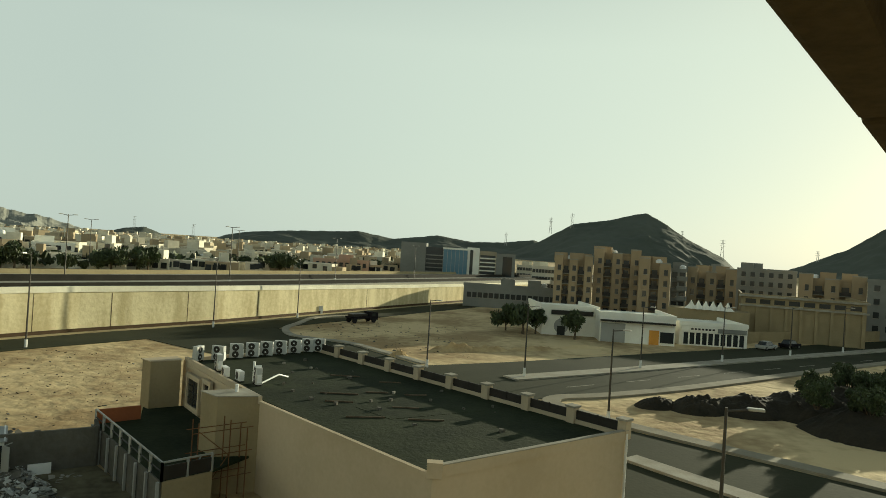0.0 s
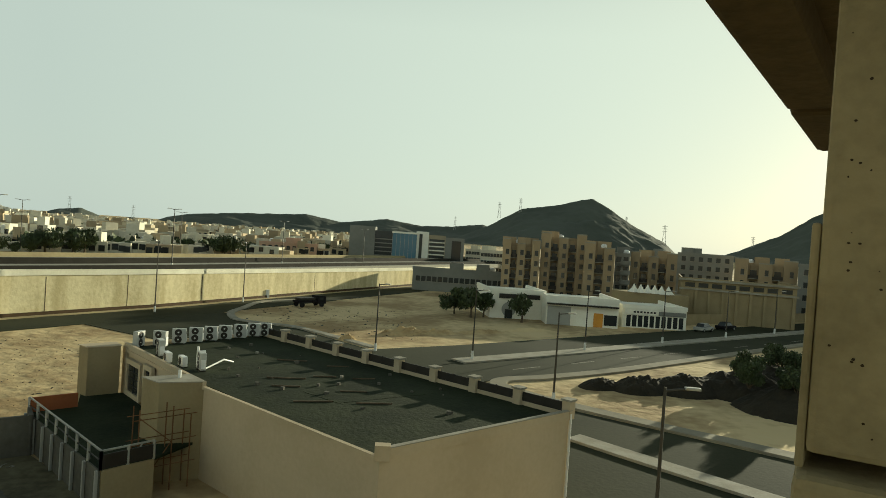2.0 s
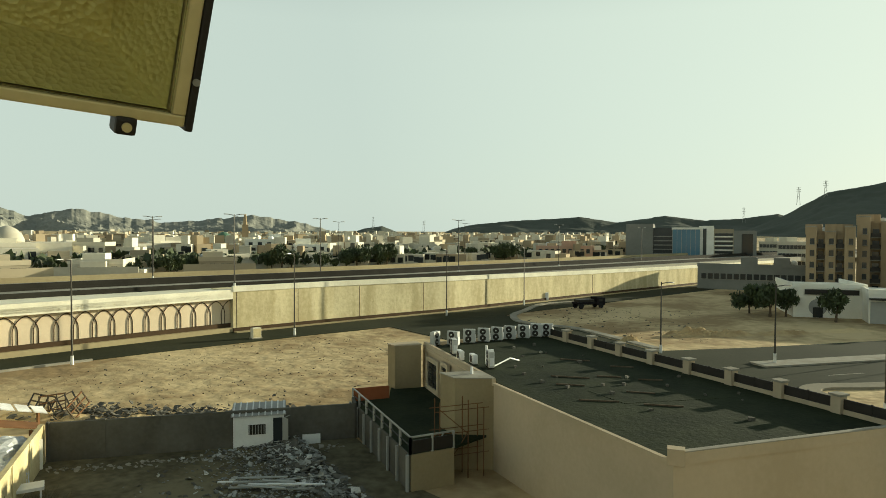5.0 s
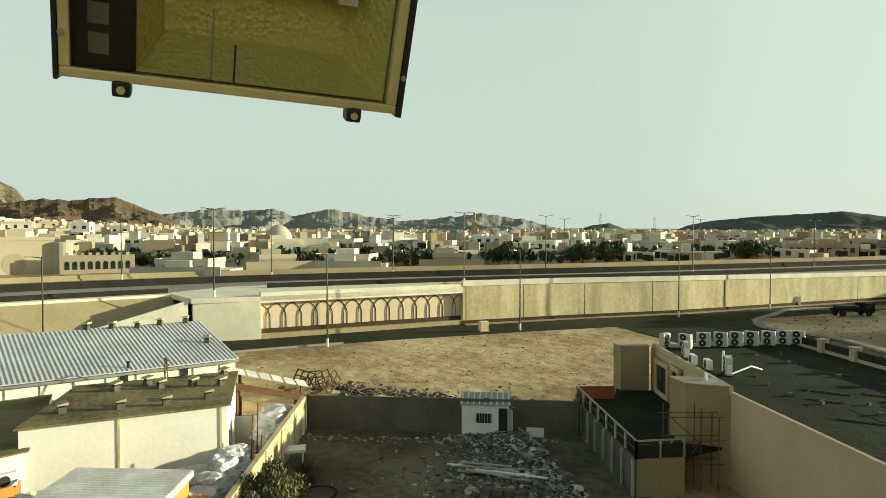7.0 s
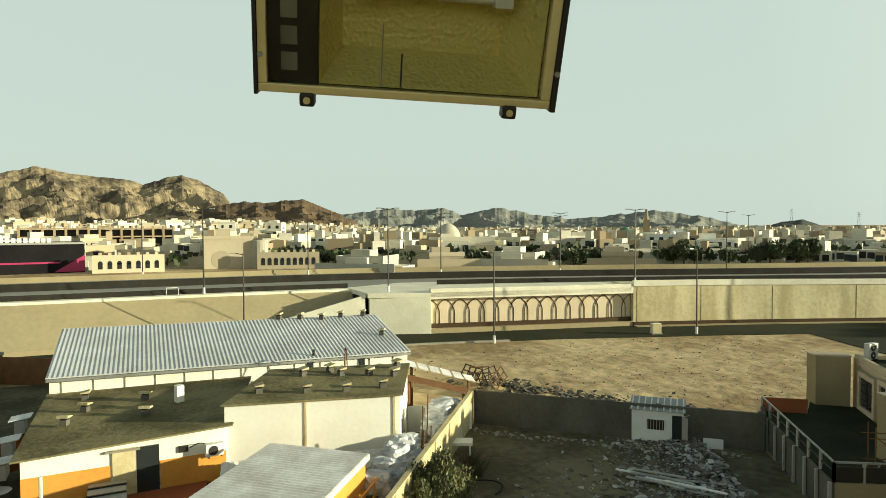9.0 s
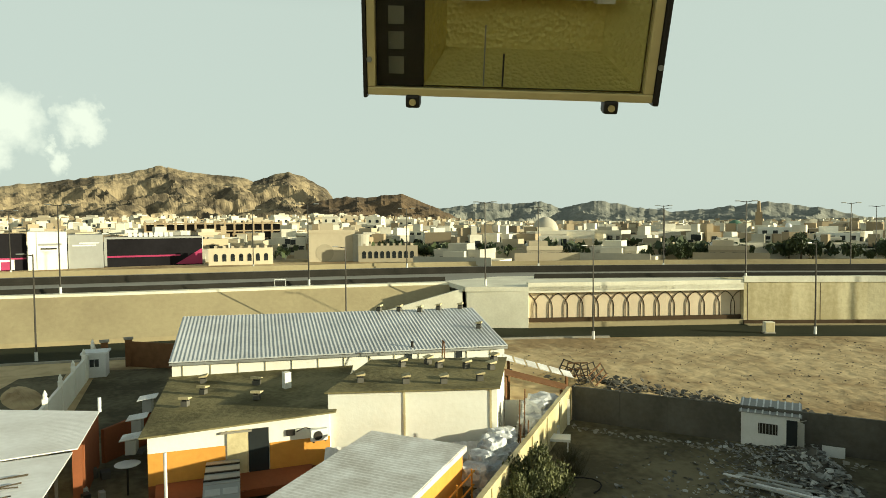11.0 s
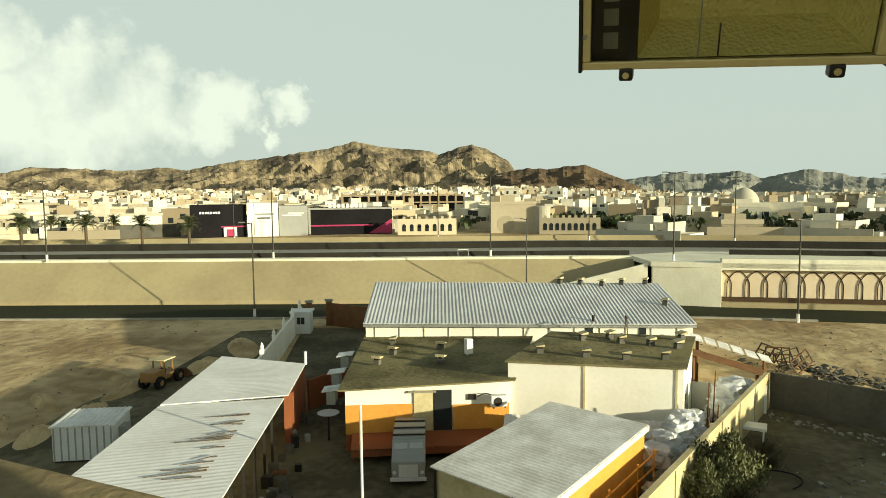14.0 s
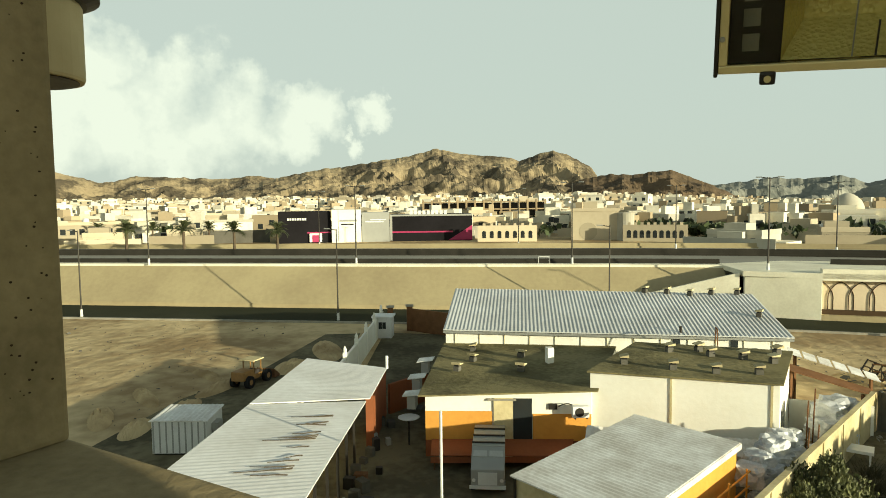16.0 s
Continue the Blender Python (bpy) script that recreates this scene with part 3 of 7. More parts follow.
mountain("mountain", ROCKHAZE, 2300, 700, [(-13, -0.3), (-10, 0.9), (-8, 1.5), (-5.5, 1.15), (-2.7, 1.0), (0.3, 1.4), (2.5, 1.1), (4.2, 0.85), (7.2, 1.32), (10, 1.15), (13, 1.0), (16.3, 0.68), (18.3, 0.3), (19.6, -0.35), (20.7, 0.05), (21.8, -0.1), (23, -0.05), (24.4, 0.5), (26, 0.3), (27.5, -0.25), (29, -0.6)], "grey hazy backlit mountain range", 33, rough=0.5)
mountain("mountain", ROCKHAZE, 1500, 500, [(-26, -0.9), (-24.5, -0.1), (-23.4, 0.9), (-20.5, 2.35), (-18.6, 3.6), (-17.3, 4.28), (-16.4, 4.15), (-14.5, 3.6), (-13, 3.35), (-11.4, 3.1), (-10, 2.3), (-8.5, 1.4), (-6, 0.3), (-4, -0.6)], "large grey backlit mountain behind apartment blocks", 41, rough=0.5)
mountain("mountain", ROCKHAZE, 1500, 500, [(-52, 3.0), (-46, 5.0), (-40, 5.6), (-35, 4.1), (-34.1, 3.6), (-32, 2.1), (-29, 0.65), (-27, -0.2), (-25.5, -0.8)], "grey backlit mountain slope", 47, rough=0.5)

# dark brown strip at the foot of the wall and the pale gutter before it
solo("wall_foot", strip(WALL_LINE, -0.16, 0.05, -0.3, 0.55), ARCHRIB, "dark brown foot strip of the retaining wall", "foot strip", kind="structure")
solo("wall_gutter", strip(WALL_LINE, -1.25, -0.16, -0.3, 0.12), SLOPE, "pale concrete gutter along the retaining wall", "gutter", kind="structure")
for k, u in ((0, 0.03), (0, 0.62), (1, 0.2), (1, 0.75), (2, 0.3), (3, 0.4)):
    p, q = WALL_LINE[k], WALL_LINE[k + 1]
    solo("wall_joint", Geo().bar(lerp(p, q, u), lerp(p, q, u + 0.004), 0.03, 0.0, WALL_TOP[k + 1] - 0.05), ARCHRIB, "thin dark vertical joint of the concrete wall", "joint", "retaining wall joints", "structure")
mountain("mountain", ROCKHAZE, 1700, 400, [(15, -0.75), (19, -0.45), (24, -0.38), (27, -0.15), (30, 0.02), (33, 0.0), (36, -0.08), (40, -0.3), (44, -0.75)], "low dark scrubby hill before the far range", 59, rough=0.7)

# ---- the balcony and its lamp ----
HOME = at(0.05, -0.05, 0, 54)
home = thing("balcony_building", HOME, "ochre concrete building with an open balcony high above the street", "building")
part("body", Geo().prism([(-9, 0.7), (0.6, 0.7), (1.2, 0.0), (9, -0.6), (9, -10), (-9, -10)], -0.3, 11.5), TAN2, home)
part("floor", Geo().prism([(-9, 0.4), (0.55, 0.4), (1.15, -0.1), (9, -0.7), (9, -10), (-9, -10)], 11.5, 11.65), PILLAR, home)
part("parapet", Geo().prism([(-9, 0.26), (-9, 0.56), (0.6, 0.56), (1.2, 0.14), (1.2, -0.15), (0.45, 0.26)], 11.5, 12.63), PILLAR, home, "worn ochre concrete parapet", bevel=0.015)
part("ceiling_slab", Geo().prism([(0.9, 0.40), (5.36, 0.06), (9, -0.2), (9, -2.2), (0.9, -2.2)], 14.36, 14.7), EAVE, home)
part("eave_beam", Geo().prism([(-1.9, 0.81), (4.0, 0.362), (4.0, 0.112), (-1.9, 0.56)], 14.22, 14.7), EAVE, home, "concrete eave beam with underside shade in its dark colour", bevel=0.03)
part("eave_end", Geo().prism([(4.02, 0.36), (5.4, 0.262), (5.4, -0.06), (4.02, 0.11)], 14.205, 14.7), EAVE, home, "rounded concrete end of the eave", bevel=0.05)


col = part("column", Geo().box(1.29, 1.75, -0.36, 0.092, 13.09, 14.36), PILLAR, home, "pitted ochre concrete column", bevel=0.012)
part("column_foot", Geo().box(1.25, 1.85, -0.46, 0.107, 11.6, 13.06), PILLAR, home, "wider concrete foot of the column", bevel=0.02)
part("column_fin", Geo().box(1.298, 1.60, 0.0925, 0.107, 13.061, 13.475), PILLAR, home, "thin concrete rib on the column", bevel=0.006)
part("column", Geo().box(-1.96, -1.446, 0.24, 0.552, 12.63, 14.30), PILLAR, home, "pitted ochre concrete column", bevel=0.012)
rnd = random.Random(5)
PITS = material("pit_shadow", (0.05, 0.035, 0.02), 1.0, None, 4.0, 8, 0.5, 0.0)


def pit_mesh(r):
    g = Geo()
    k = 7
    ring = [(math.cos(2 * math.pi * i / k) * r * (0.7 + 0.5 * rnd.random()), math.sin(2 * math.pi * i / k) * r * (0.7 + 0.5 * rnd.random())) for i in range(k)]
    return g.prism(ring, 0, 0.0012).mesh("pit", PITS)


pits = [pit_mesh(r) for r in (0.0011, 0.0016, 0.0022, 0.003)]
for i in range(110):
    ob = part("pit", rnd.choice(pits), PITS, home)
    ob.matrix_basis = Matrix.Translation((1.2895, rnd.uniform(-0.33, 0.07), 13.12 + rnd.random() * 0.95)) @ pose(0, 0, 0, 0, -90, 0)
for i in range(90):
    ob = part("pit", rnd.choice(pits), PITS, home)
    ob.matrix_basis = Matrix.Translation((-1.4455, rnd.uniform(0.26, 0.53), 12.68 + rnd.random() * 0.85)) @ pose(0, 0, 0, 0, 90, 0)
for i in range(30):
    ob = part("pit", rnd.choice(pits), PITS, home)
    ob.matrix_basis = Matrix.Translation((-1.47 - rnd.random() * 0.3, 0.2395, 12.68 + rnd.random() * 0.85)) @ pose(0, 0, 0, 90, 0, 0)

drum = thing("drum_lamp", HOME @ Matrix.Translation((-2.49, 1.02, 13.57)), "pale round drum-shaped wall lamp with a dark rim beside the column", "lamp")
part("drum", Geo().lathe((0, 0, 0), [(0.20, 0.0), (0.205, 0.01), (0.205, 0.26), (0.2, 0.27)], 32), YELLOWWALL, drum, smooth=False)
part("rim", Geo().lathe((0, 0, 0), [(0.22, 0.27), (0.262, 0.29), (0.262, 0.335), (0.22, 0.35)], 32), DARKMETAL, drum, "dark flared rim")
part("lens", Geo().lathe((0, 0, 0), [(0.16, -0.006), (0.185, -0.004), (0.185, 0.0)], 32), DARKMETAL, drum, "dark underside")
part("bracket", Geo().box(-0.03, 0.03, -1.0, -0.18, 0.1, 0.16), DARKMETAL, drum)
part("cap", Geo().lathe((0, 0, 0), [(0.2, 0.35), (0.19, 0.9), (0.18, 0.95)], 32), YELLOWWALL, drum)

GOLD = material("gold_anodised", (0.80, 0.67, 0.32), 0.4, (0.55, 0.45, 0.20), 6.0, 10, 0.6, 0.1, 0.25)
HAMMER = bpy.data.materials.new("hammered_reflector")
HAMMER.use_nodes = True
hn, hl = HAMMER.node_tree.nodes, HAMMER.node_tree.links
hp = hn["Principled BSDF"]
hp.inputs["Base Color"].default_value = (0.66, 0.58, 0.22, 1)
hp.inputs["Metallic"].default_value, hp.inputs["Roughness"].default_value = 0.3, 0.45
hv = hn.new("ShaderNodeTexVoronoi"); hv.inputs["Scale"].default_value = 150
hg = hn.new("ShaderNodeNewGeometry"); hl.new(hg.outputs["Position"], hv.inputs["Vector"])
hb = hn.new("ShaderNodeBump"); hb.inputs["Strength"].default_value = 0.8; hb.inputs["Distance"].default_value = 0.003
hl.new(hv.outputs["Distance"], hb.inputs["Height"]); hl.new(hb.outputs[0], hp.inputs["Normal"])
PANE = bpy.data.materials.new("lamp_glass")
PANE.use_nodes = True
pp = PANE.node_tree.nodes["Principled BSDF"]
pp.inputs["Base Color"].default_value = (0.96, 0.95, 0.86, 1)
pp.inputs["Transmission Weight"].default_value, pp.inputs["Roughness"].default_value, pp.inputs["IOR"].default_value = 1.0, 0.06, 1.12
BLACKSILK = material("black_silkscreen", (0.010, 0.010, 0.009), 0.4, None, 5.0, 6, 0.4, 0.0)
SILVER = material("dull_silver", (0.24, 0.24, 0.19), 0.4, None, 5.0, 6, 0.4, 0.0, 0.3)

ux = Vector((0.213, 0.362, -0.02)).normalized()
vx = Vector((0.30, -0.176, 0.937))
nx = ux.cross(vx).normalized()
vx = nx.cross(ux)
LAMP = Matrix.Translation((-0.744, 0.27, 13.31)) @ Matrix((ux, vx, nx)).transposed().to_4x4()
flood = thing("floodlight", LAMP, "gold-rimmed floodlight with hammered reflector and textured glass under the eave", "floodlight")
FW, FH = 0.409, 0.215
for x0, x1, y0, y1 in ((0, FW, 0, 0.012), (0, FW, FH - 0.012, FH), (0, 0.012, 0.012, FH - 0.012), (FW - 0.014, FW, 0.012, FH - 0.012)):
    part("rim_bar", Geo().box(x0, x1, y0, y1, -0.022, 0.004), GOLD, flood, "gold anodised rim", bevel=0.002)
part("side_frame", Geo().box(FW + 0.0005, FW + 0.009, -0.004, FH + 0.004, -0.03, 0.006), DARKMETAL, flood, "dark side frame", bevel=0.002)
part("side_frame", Geo().box(-0.006, -0.0005, -0.004, FH + 0.004, -0.03, 0.006), DARKMETAL, flood, "dark side frame", bevel=0.002)
# reflector: a shallow dish of five hammered faces
a0, a1, b0, b1 = 0.081, FW - 0.016, 0.014, FH - 0.014
c0, c1, e0, e1 = a0 + 0.028, a1 - 0.05, b0 + 0.048, b1 - 0.04
verts = [(a0, b0, -0.012), (a1, b0, -0.012), (a1, b1, -0.012), (a0, b1, -0.012), (c0, e0, -0.075), (c1, e0, -0.075), (c1, e1, -0.075), (c0, e1, -0.075)]
part("reflector", Geo().add(verts, [(0, 1, 5, 4), (1, 2, 6, 5), (2, 3, 7, 6), (3, 0, 4, 7), (4, 5, 6, 7)]), HAMMER, flood, "hammered olive-gold reflector")
part("housing", Geo().add([(0, 0, -0.024), (FW, 0, -0.024), (FW, FH, -0.024), (0, FH, -0.024), (0.06, 0.05, -0.12), (FW - 0.05, 0.05, -0.12), (FW - 0.05, FH - 0.03, -0.12), (0.06, FH - 0.03, -0.12)], [(0, 4, 5, 1), (1, 5, 6, 2), (2, 6, 7, 3), (3, 7, 4, 0), (7, 6, 5, 4)]), DARKMETAL, flood, "dark cast housing")
part("label_panel", Geo().box(0.0125, 0.080, 0.0125, FH - 0.0125, -0.012, -0.006), BLACKSILK, flood, "black printed panel")
for i in range(5):
    part("label_bar", Geo().box(0.03, 0.052, 0.03 + 0.034 * i, 0.03 + 0.034 * i + 0.024, -0.0058, -0.005), SILVER, flood, "dull grey plain mark")
pane = part("pane", Geo().box(0.0122, FW - 0.0142, 0.0122, FH - 0.0122, -0.005, -0.003), PANE, flood, "dusty glass pane")
pane.visible_shadow = False
for i, x in enumerate((0.066, 0.351)):
    clip = part("clip", Geo().box(x - 0.0105, x + 0.0105, -0.017, 0.002, -0.02, 0.008), DARKMETAL, flood, "black clip", bevel=0.004)
    part("clip_screw", Geo().tube((x, -0.008, 0.008), (x, -0.008, 0.011), 0.005, n=10), GOLD, clip)
for x, y in ((0.004, 0.05), (FW + 0.004, 0.05), (FW + 0.004, FH - 0.05)):
    part("screw", Geo().tube((x, y, 0.0062), (x, y, 0.0085), 0.004, n=10), STEEL, flood)
part("lamp_tube", Geo().tube((a0 + 0.09, 0.145, -0.05), (a1 - 0.07, 0.145, -0.05), 0.012, n=12), WHITEPLASTIC, flood, "pale lamp tube")
part("seam", Geo().box(a0 + 0.085, a0 + 0.087, 0.016, 0.10, -0.0028, -0.0022), SILVER, flood, "pale seam on the glass")
part("seam", Geo().box(a0 + 0.112, a0 + 0.1145, 0.016, 0.062, -0.0028, -0.0022), DARKMETAL, flood, "dark streak on the glass")
part("lamp_socket", Geo().box(a0 + 0.05, a0 + 0.09, 0.13, 0.16, -0.07, -0.035), WHITEPLASTIC, flood)
part("lamp_socket", Geo().box(a1 - 0.07, a1 - 0.045, 0.13, 0.16, -0.07, -0.035), WHITEPLASTIC, flood)
part("arm", Geo().tube((FW / 2, FH * 0.5, -0.11), (FW / 2 - 0.03, FH * 0.5 + 0.75, 0.05), 0.016, n=8), DARKMETAL, flood)

# ---- building with the dark roof ----
FL, FRR, BRR, BLL, EXT = (0.2, 25.15), (9.75, 32.4), (-9.7, 53.0), (-17.0, 45.0), (-9.1, 34.9)
annex = thing("flat_roofed_building", at(0, 0), "tan rendered two-storey building with dark roof and outdoor cooling units", "building")
part("wall", Geo().prism([FL, FRR, BRR, BLL, EXT], -0.3, 4.75), TAN, annex)
CX, CY = (FL[0] + BRR[0]) / 2, (FL[1] + BRR[1]) / 2


def inset(p, d=0.22):
    v = Vector((CX - p[0], CY - p[1])).normalized() * d * 1.4
    return (p[0] + v.x, p[1] + v.y)


part("roof_surface", Geo().prism([inset(FL), inset(FRR), inset(BRR), inset(BLL), inset(EXT)], 4.75, 4.80), GRAVELROOF, annex, "dark weathered gravel roof")
part("roof_patch", Geo().prism([(-2, 33), (3, 36), (1.5, 38), (-4, 35)], 4.80, 4.812), GRAVELROOF, annex)
for p, q, h in ((FL, EXT, 4.86), (FL, FRR, 5.14), (BLL, BRR, 5.0), (EXT, BLL, 5.1)):
    part("parapet", Geo().bar(p, q, 0.2, 4.7, h), TAN, annex)
part("flashing", Geo().bar(FL, FRR, 0.24, 5.141, 5.185), KERB, annex, "pale parapet coping")
part("corner_block", Geo().box(FL[0] - 0.22, FL[0] + 0.4, FL[1] - 0.1, FL[1] + 0.35, 4.7, 5.3), TAN, annex, "raised parapet corner")
part("wall_pipe", Geo().tube((9.72, 32.25, 0), (9.72, 32.25, 5.0), 0.07), WHITEPOLE, annex, "white downpipe")
PIERS = [lerp((9.65, 32.5), (-9.5, 52.5), i / 9.0) for i in range(10)]
d = (Vector(BRR) - Vector(FRR)).normalized()
yaw_r = math.degrees(math.atan2(d.y, d.x))
for i, p in enumerate(PIERS):
    m = at(p[0], p[1], 4.7, yaw_r)
    pier = part("pier", Geo().box(-0.24, 0.24, -0.24, 0.24, 0, 0.92).moved(m), TAN, annex, "tan rendered parapet pier")
    part("pier_cap", Geo().box(-0.31, 0.31, -0.31, 0.31, 0.92, 1.02).moved(m), KERB, pier, "pale stone cap")
    if i:
        q = PIERS[i - 1]
        part("low_wall", Geo().bar(lerp(q, p, 0.08), lerp(q, p, 0.92), 0.16, 4.7, 5.02), TAN, annex)
        part("fence_panel", Geo().bar(lerp(q, p, 0.08), lerp(q, p, 0.92), 0.05, 5.02, 5.5), DARKMETAL, annex, "dark metal fence panel")
        part("fence_post", Geo().bar(lerp(q, p, 0.49), lerp(q, p, 0.51), 0.08, 5.02, 5.54), DARKMETAL, annex)
# roof clutter
rnd = random.Random(12)
for i in range(26):
    u, v = rnd.random(), rnd.random()
    p = lerp(lerp(FL, FRR, 0.1 + 0.8 * v), lerp(BLL, BRR, 0.1 + 0.8 * v), 0.05 + 0.85 * u)
    s_ = 0.05 + 0.1 * rnd.random()
    solo("rubble_piece", Geo().prism([(p[0] + s_ * math.cos(t) * (0.7 + 0.6 * rnd.random()), p[1] + s_ * math.sin(t) * (0.7 + 0.6 * rnd.random())) for t in (0, 1.3, 2.5, 3.7, 5)], 4.80, 4.81 + s_), KERB if i % 9 == 0 else GREYBLOCK, "small broken block lying on the dark roof", "rubble", "rubble on the roof")
for i in range(9):
    p = lerp(lerp(FL, FRR, 0.15 + 0.07 * i), lerp(EXT, BRR, 0.2 + 0.07 * i), 0.25 + 0.6 * rnd.random())
    solo("batten", Geo().bar(p, (p[0] + 1.2 + rnd.random(), p[1] + 0.5 * rnd.random() - 0.1), 0.07, 4.80, 4.87), BARK, "thin grey batten lying on the roof", "batten", "battens on the roof")

# west side: stair tower, windows, bay, terrace
wd = (Vector(BLL) - Vector(EXT)).normalized()
wyaw = math.degrees(math.atan2(wd.y, wd.x))
part("stair_tower", Geo().prism([(-18.5, 42.9), (-16.95, 44.05), (-17.7, 45.1), (-19.35, 43.6)], -0.3, 5.0), TAN2, annex, "ochre rendered stair tower")
part("tower_coping", Geo().prism([(-18.52, 42.8), (-16.88, 44.05), (-17.7, 45.18), (-19.45, 43.6)], 5.0, 5.06), TAN, annex)
part("bay", Geo().prism([(-11.2, 34.35), (-9.12, 34.95), (-10.3, 36.5), (-12.4, 35.35)], -0.3, 5.06), TAN2, annex, "ochre rendered bay")
part("bay_roof", Geo().prism([(-11.24, 34.27), (-9.05, 34.95), (-10.3, 36.55), (-12.48, 35.35)], 5.06, 5.11), KERB, annex, "pale bay roof")
part("bay_vent", Geo().tube((-10.6, 35.6, 5.11), (-10.6, 35.6, 5.5), 0.09), WHITEPLASTIC, annex, "white vent pipe")
for u, hw, z, hh in ((0.80, 1.05, 2.25, 1.75), (0.60, 0.45, 3.3, 0.9)):
    c = lerp(EXT, BLL, u)
    m = at(c[0], c[1], z, wyaw)
    win = part("window", Geo().box(-hw, hw, 0.1, 0.22, 0, hh).moved(m), GLASSDARK, annex, "dark window in a raised surround")
    for x0, x1, z0, z1 in ((-hw - 0.3, -hw, -0.3, hh + 0.3), (hw, hw + 0.3, -0.3, hh + 0.3), (-hw, hw, hh, hh + 0.3), (-hw, hw, -0.3, 0)):
        part("surround", Geo().box(x0, x1, 0.1, 0.32, z0, z1).moved(m), TAN, win)
    part("mullion", Geo().box(-0.04, 0.04, 0.22, 0.26, 0, hh).moved(m), DARKMETAL, win)
    for k in range(1, 4):
        part("grille_bar", Geo().box(-hw, hw, 0.222, 0.245, hh * k / 4 - 0.015, hh * k / 4 + 0.015).moved(m), DARKMETAL, win)
part("string_course", Geo().bar(lerp(EXT, BLL, 0.25), BLL, 0.3, 4.55, 4.75), TAN, annex)
part("corner_strip", Geo().bar(lerp(EXT, BLL, 0.95), BLL, 0.34, -0.2, 4.9), TAN, annex)
T0, T1, T2, T3 = (-19.8, 38.9), (-12.3, 30.5), (-10.6, 32.3), (-17.9, 40.5)
part("terrace_wall", Geo().bar(T0, T1, 0.18, -0.3, 1.9), GREYBLOCK, annex)
part("terrace_wall", Geo().bar(T1, T2, 0.18, -0.3, 1.9), TAN2, annex)
part("terrace_floor", Geo().prism([T0, T1, T2, (-9.5, 34.8), (-16.7, 44.2), (-19, 43.3), T3], 1.8, 1.92), GRAVELROOF, annex, "dark terrace floor")
part("terrace_red_edge", Geo().bar(T0, T3, 0.14, 1.9, 2.75), REDBROWN, annex, "red-brown end panel")
part("terrace_panel", Geo().bar(T1, T2, 0.06, 1.95, 2.6), DARKMETAL, annex, "dark end panel")
for p, q, n_ in ((T0, T1, 7), (T1, T2, 2)):
    part("rail", Geo().bar(p, q, 0.07, 2.74, 2.82), STEEL, annex, "grey top rail")
    part("rail", Geo().bar(p, q, 0.05, 2.3, 2.35), DARKMETAL, annex)
    for i in range(n_ + 1):
        c = lerp(p, q, i / n_)
        part("post", Geo().box(c[0] - 0.06, c[0] + 0.06, c[1] - 0.06, c[1] + 0.06, 1.9, 2.78), STEEL, annex)
        if q is T1:
            part("buttress", Geo().bar(lerp(c, (c[0] - 0.15, c[1] - 0.13), 0.6), lerp(c, (c[0] - 0.15, c[1] - 0.13), 1.2), 0.16, -0.2, 1.9), GREYPANEL, annex, "pale upright strip")

# scaffold beside the bay
scaf = thing("scaffold", at(-11.6, 32.6, 0.0, 38), "rusty tube scaffold leaning beside the bay", "scaffold")
for x in (0.0, 1.6, 2.5):
    for y in (-0.4, 0.5):
        part("upright", Geo().tube((x, y, 0), (x, y, 4.2 - 0.5 * (x > 2)), 0.03, n=6), RUST, scaf)
for z in (1.3, 2.5, 3.7):
    for y in (-0.4, 0.5):
        part("ledger", Geo().tube((-0.3, y, z), (2.8, y, z + 0.04), 0.026, n=6), RUST, scaf)
part("brace", Geo().tube((0, -0.4, 0.2), (1.6, -0.4, 2.5), 0.025, n=6), RUST, scaf)
part("brace", Geo().tube((1.6, -0.4, 2.4), (0.0, -0.4, 3.8), 0.025, n=6), RUST, scaf)
part("prop", Geo().tube((-1.2, -0.9, 0), (0.2, -0.4, 2.6), 0.04, n=6), STEEL, scaf, "slanted grey prop")


UNITCASE = material("unit_casing", (0.52, 0.52, 0.47), 0.6, (0.38, 0.38, 0.34), 1.0, 8, 0.6, 0.05)


def cooling_unit():
    """A double-fan outdoor unit, grille side towards -y."""
    th = thing("outdoor_unit", at(0, 0, -50), "white double-fan outdoor cooling unit standing on the roof", "air conditioner", "outdoor units on the roof")
    part("casing", Geo().box(-0.46, 0.46, -0.17, 0.17, 0.09, 1.08), UNITCASE, th, bevel=0.02)
    for z in (0.34, 0.83):
        fan = part("fan_grille", Geo().tube((-0.06, -0.172, z), (-0.06, -0.186, z), 0.24, n=18), DARKMETAL, th, "dark round fan grille")
        part("hub", Geo().tube((-0.06, -0.187, z), (-0.06, -0.195, z), 0.06, n=10), WHITEPLASTIC, fan)
    for x in (-0.32, 0.32):
        part("foot", Geo().box(x - 0.04, x + 0.04, -0.2, 0.2, 0, 0.09), DARKMETAL, th)
    part("side_cover", Geo().box(0.462, 0.5, -0.12, 0.12, 0.2, 0.7), WHITEPLASTIC, th, "side valve cover")
    return th


unit = cooling_unit()
spots = [(-15.0, 45.6, -15), (-14.2, 47.0, 15), (-13.3, 47.9, 8), (-12.5, 48.8, 5), (-11.7, 49.7, 5), (-10.8, 50.6, 3), (-10.0, 51.6, 5), (-9.2, 52.0, 4), (-13.9, 42.4, -60), (-10.4, 38.9, -62), (-16.2, 45.0, 80)]
for i, (x, y, r) in enumerate(spots):
    m = at(x, y, 4.80, r)
    if i == 0:
        unit.matrix_basis = m
        first_unit = unit
    else:
        copy_thing(first_unit, m)


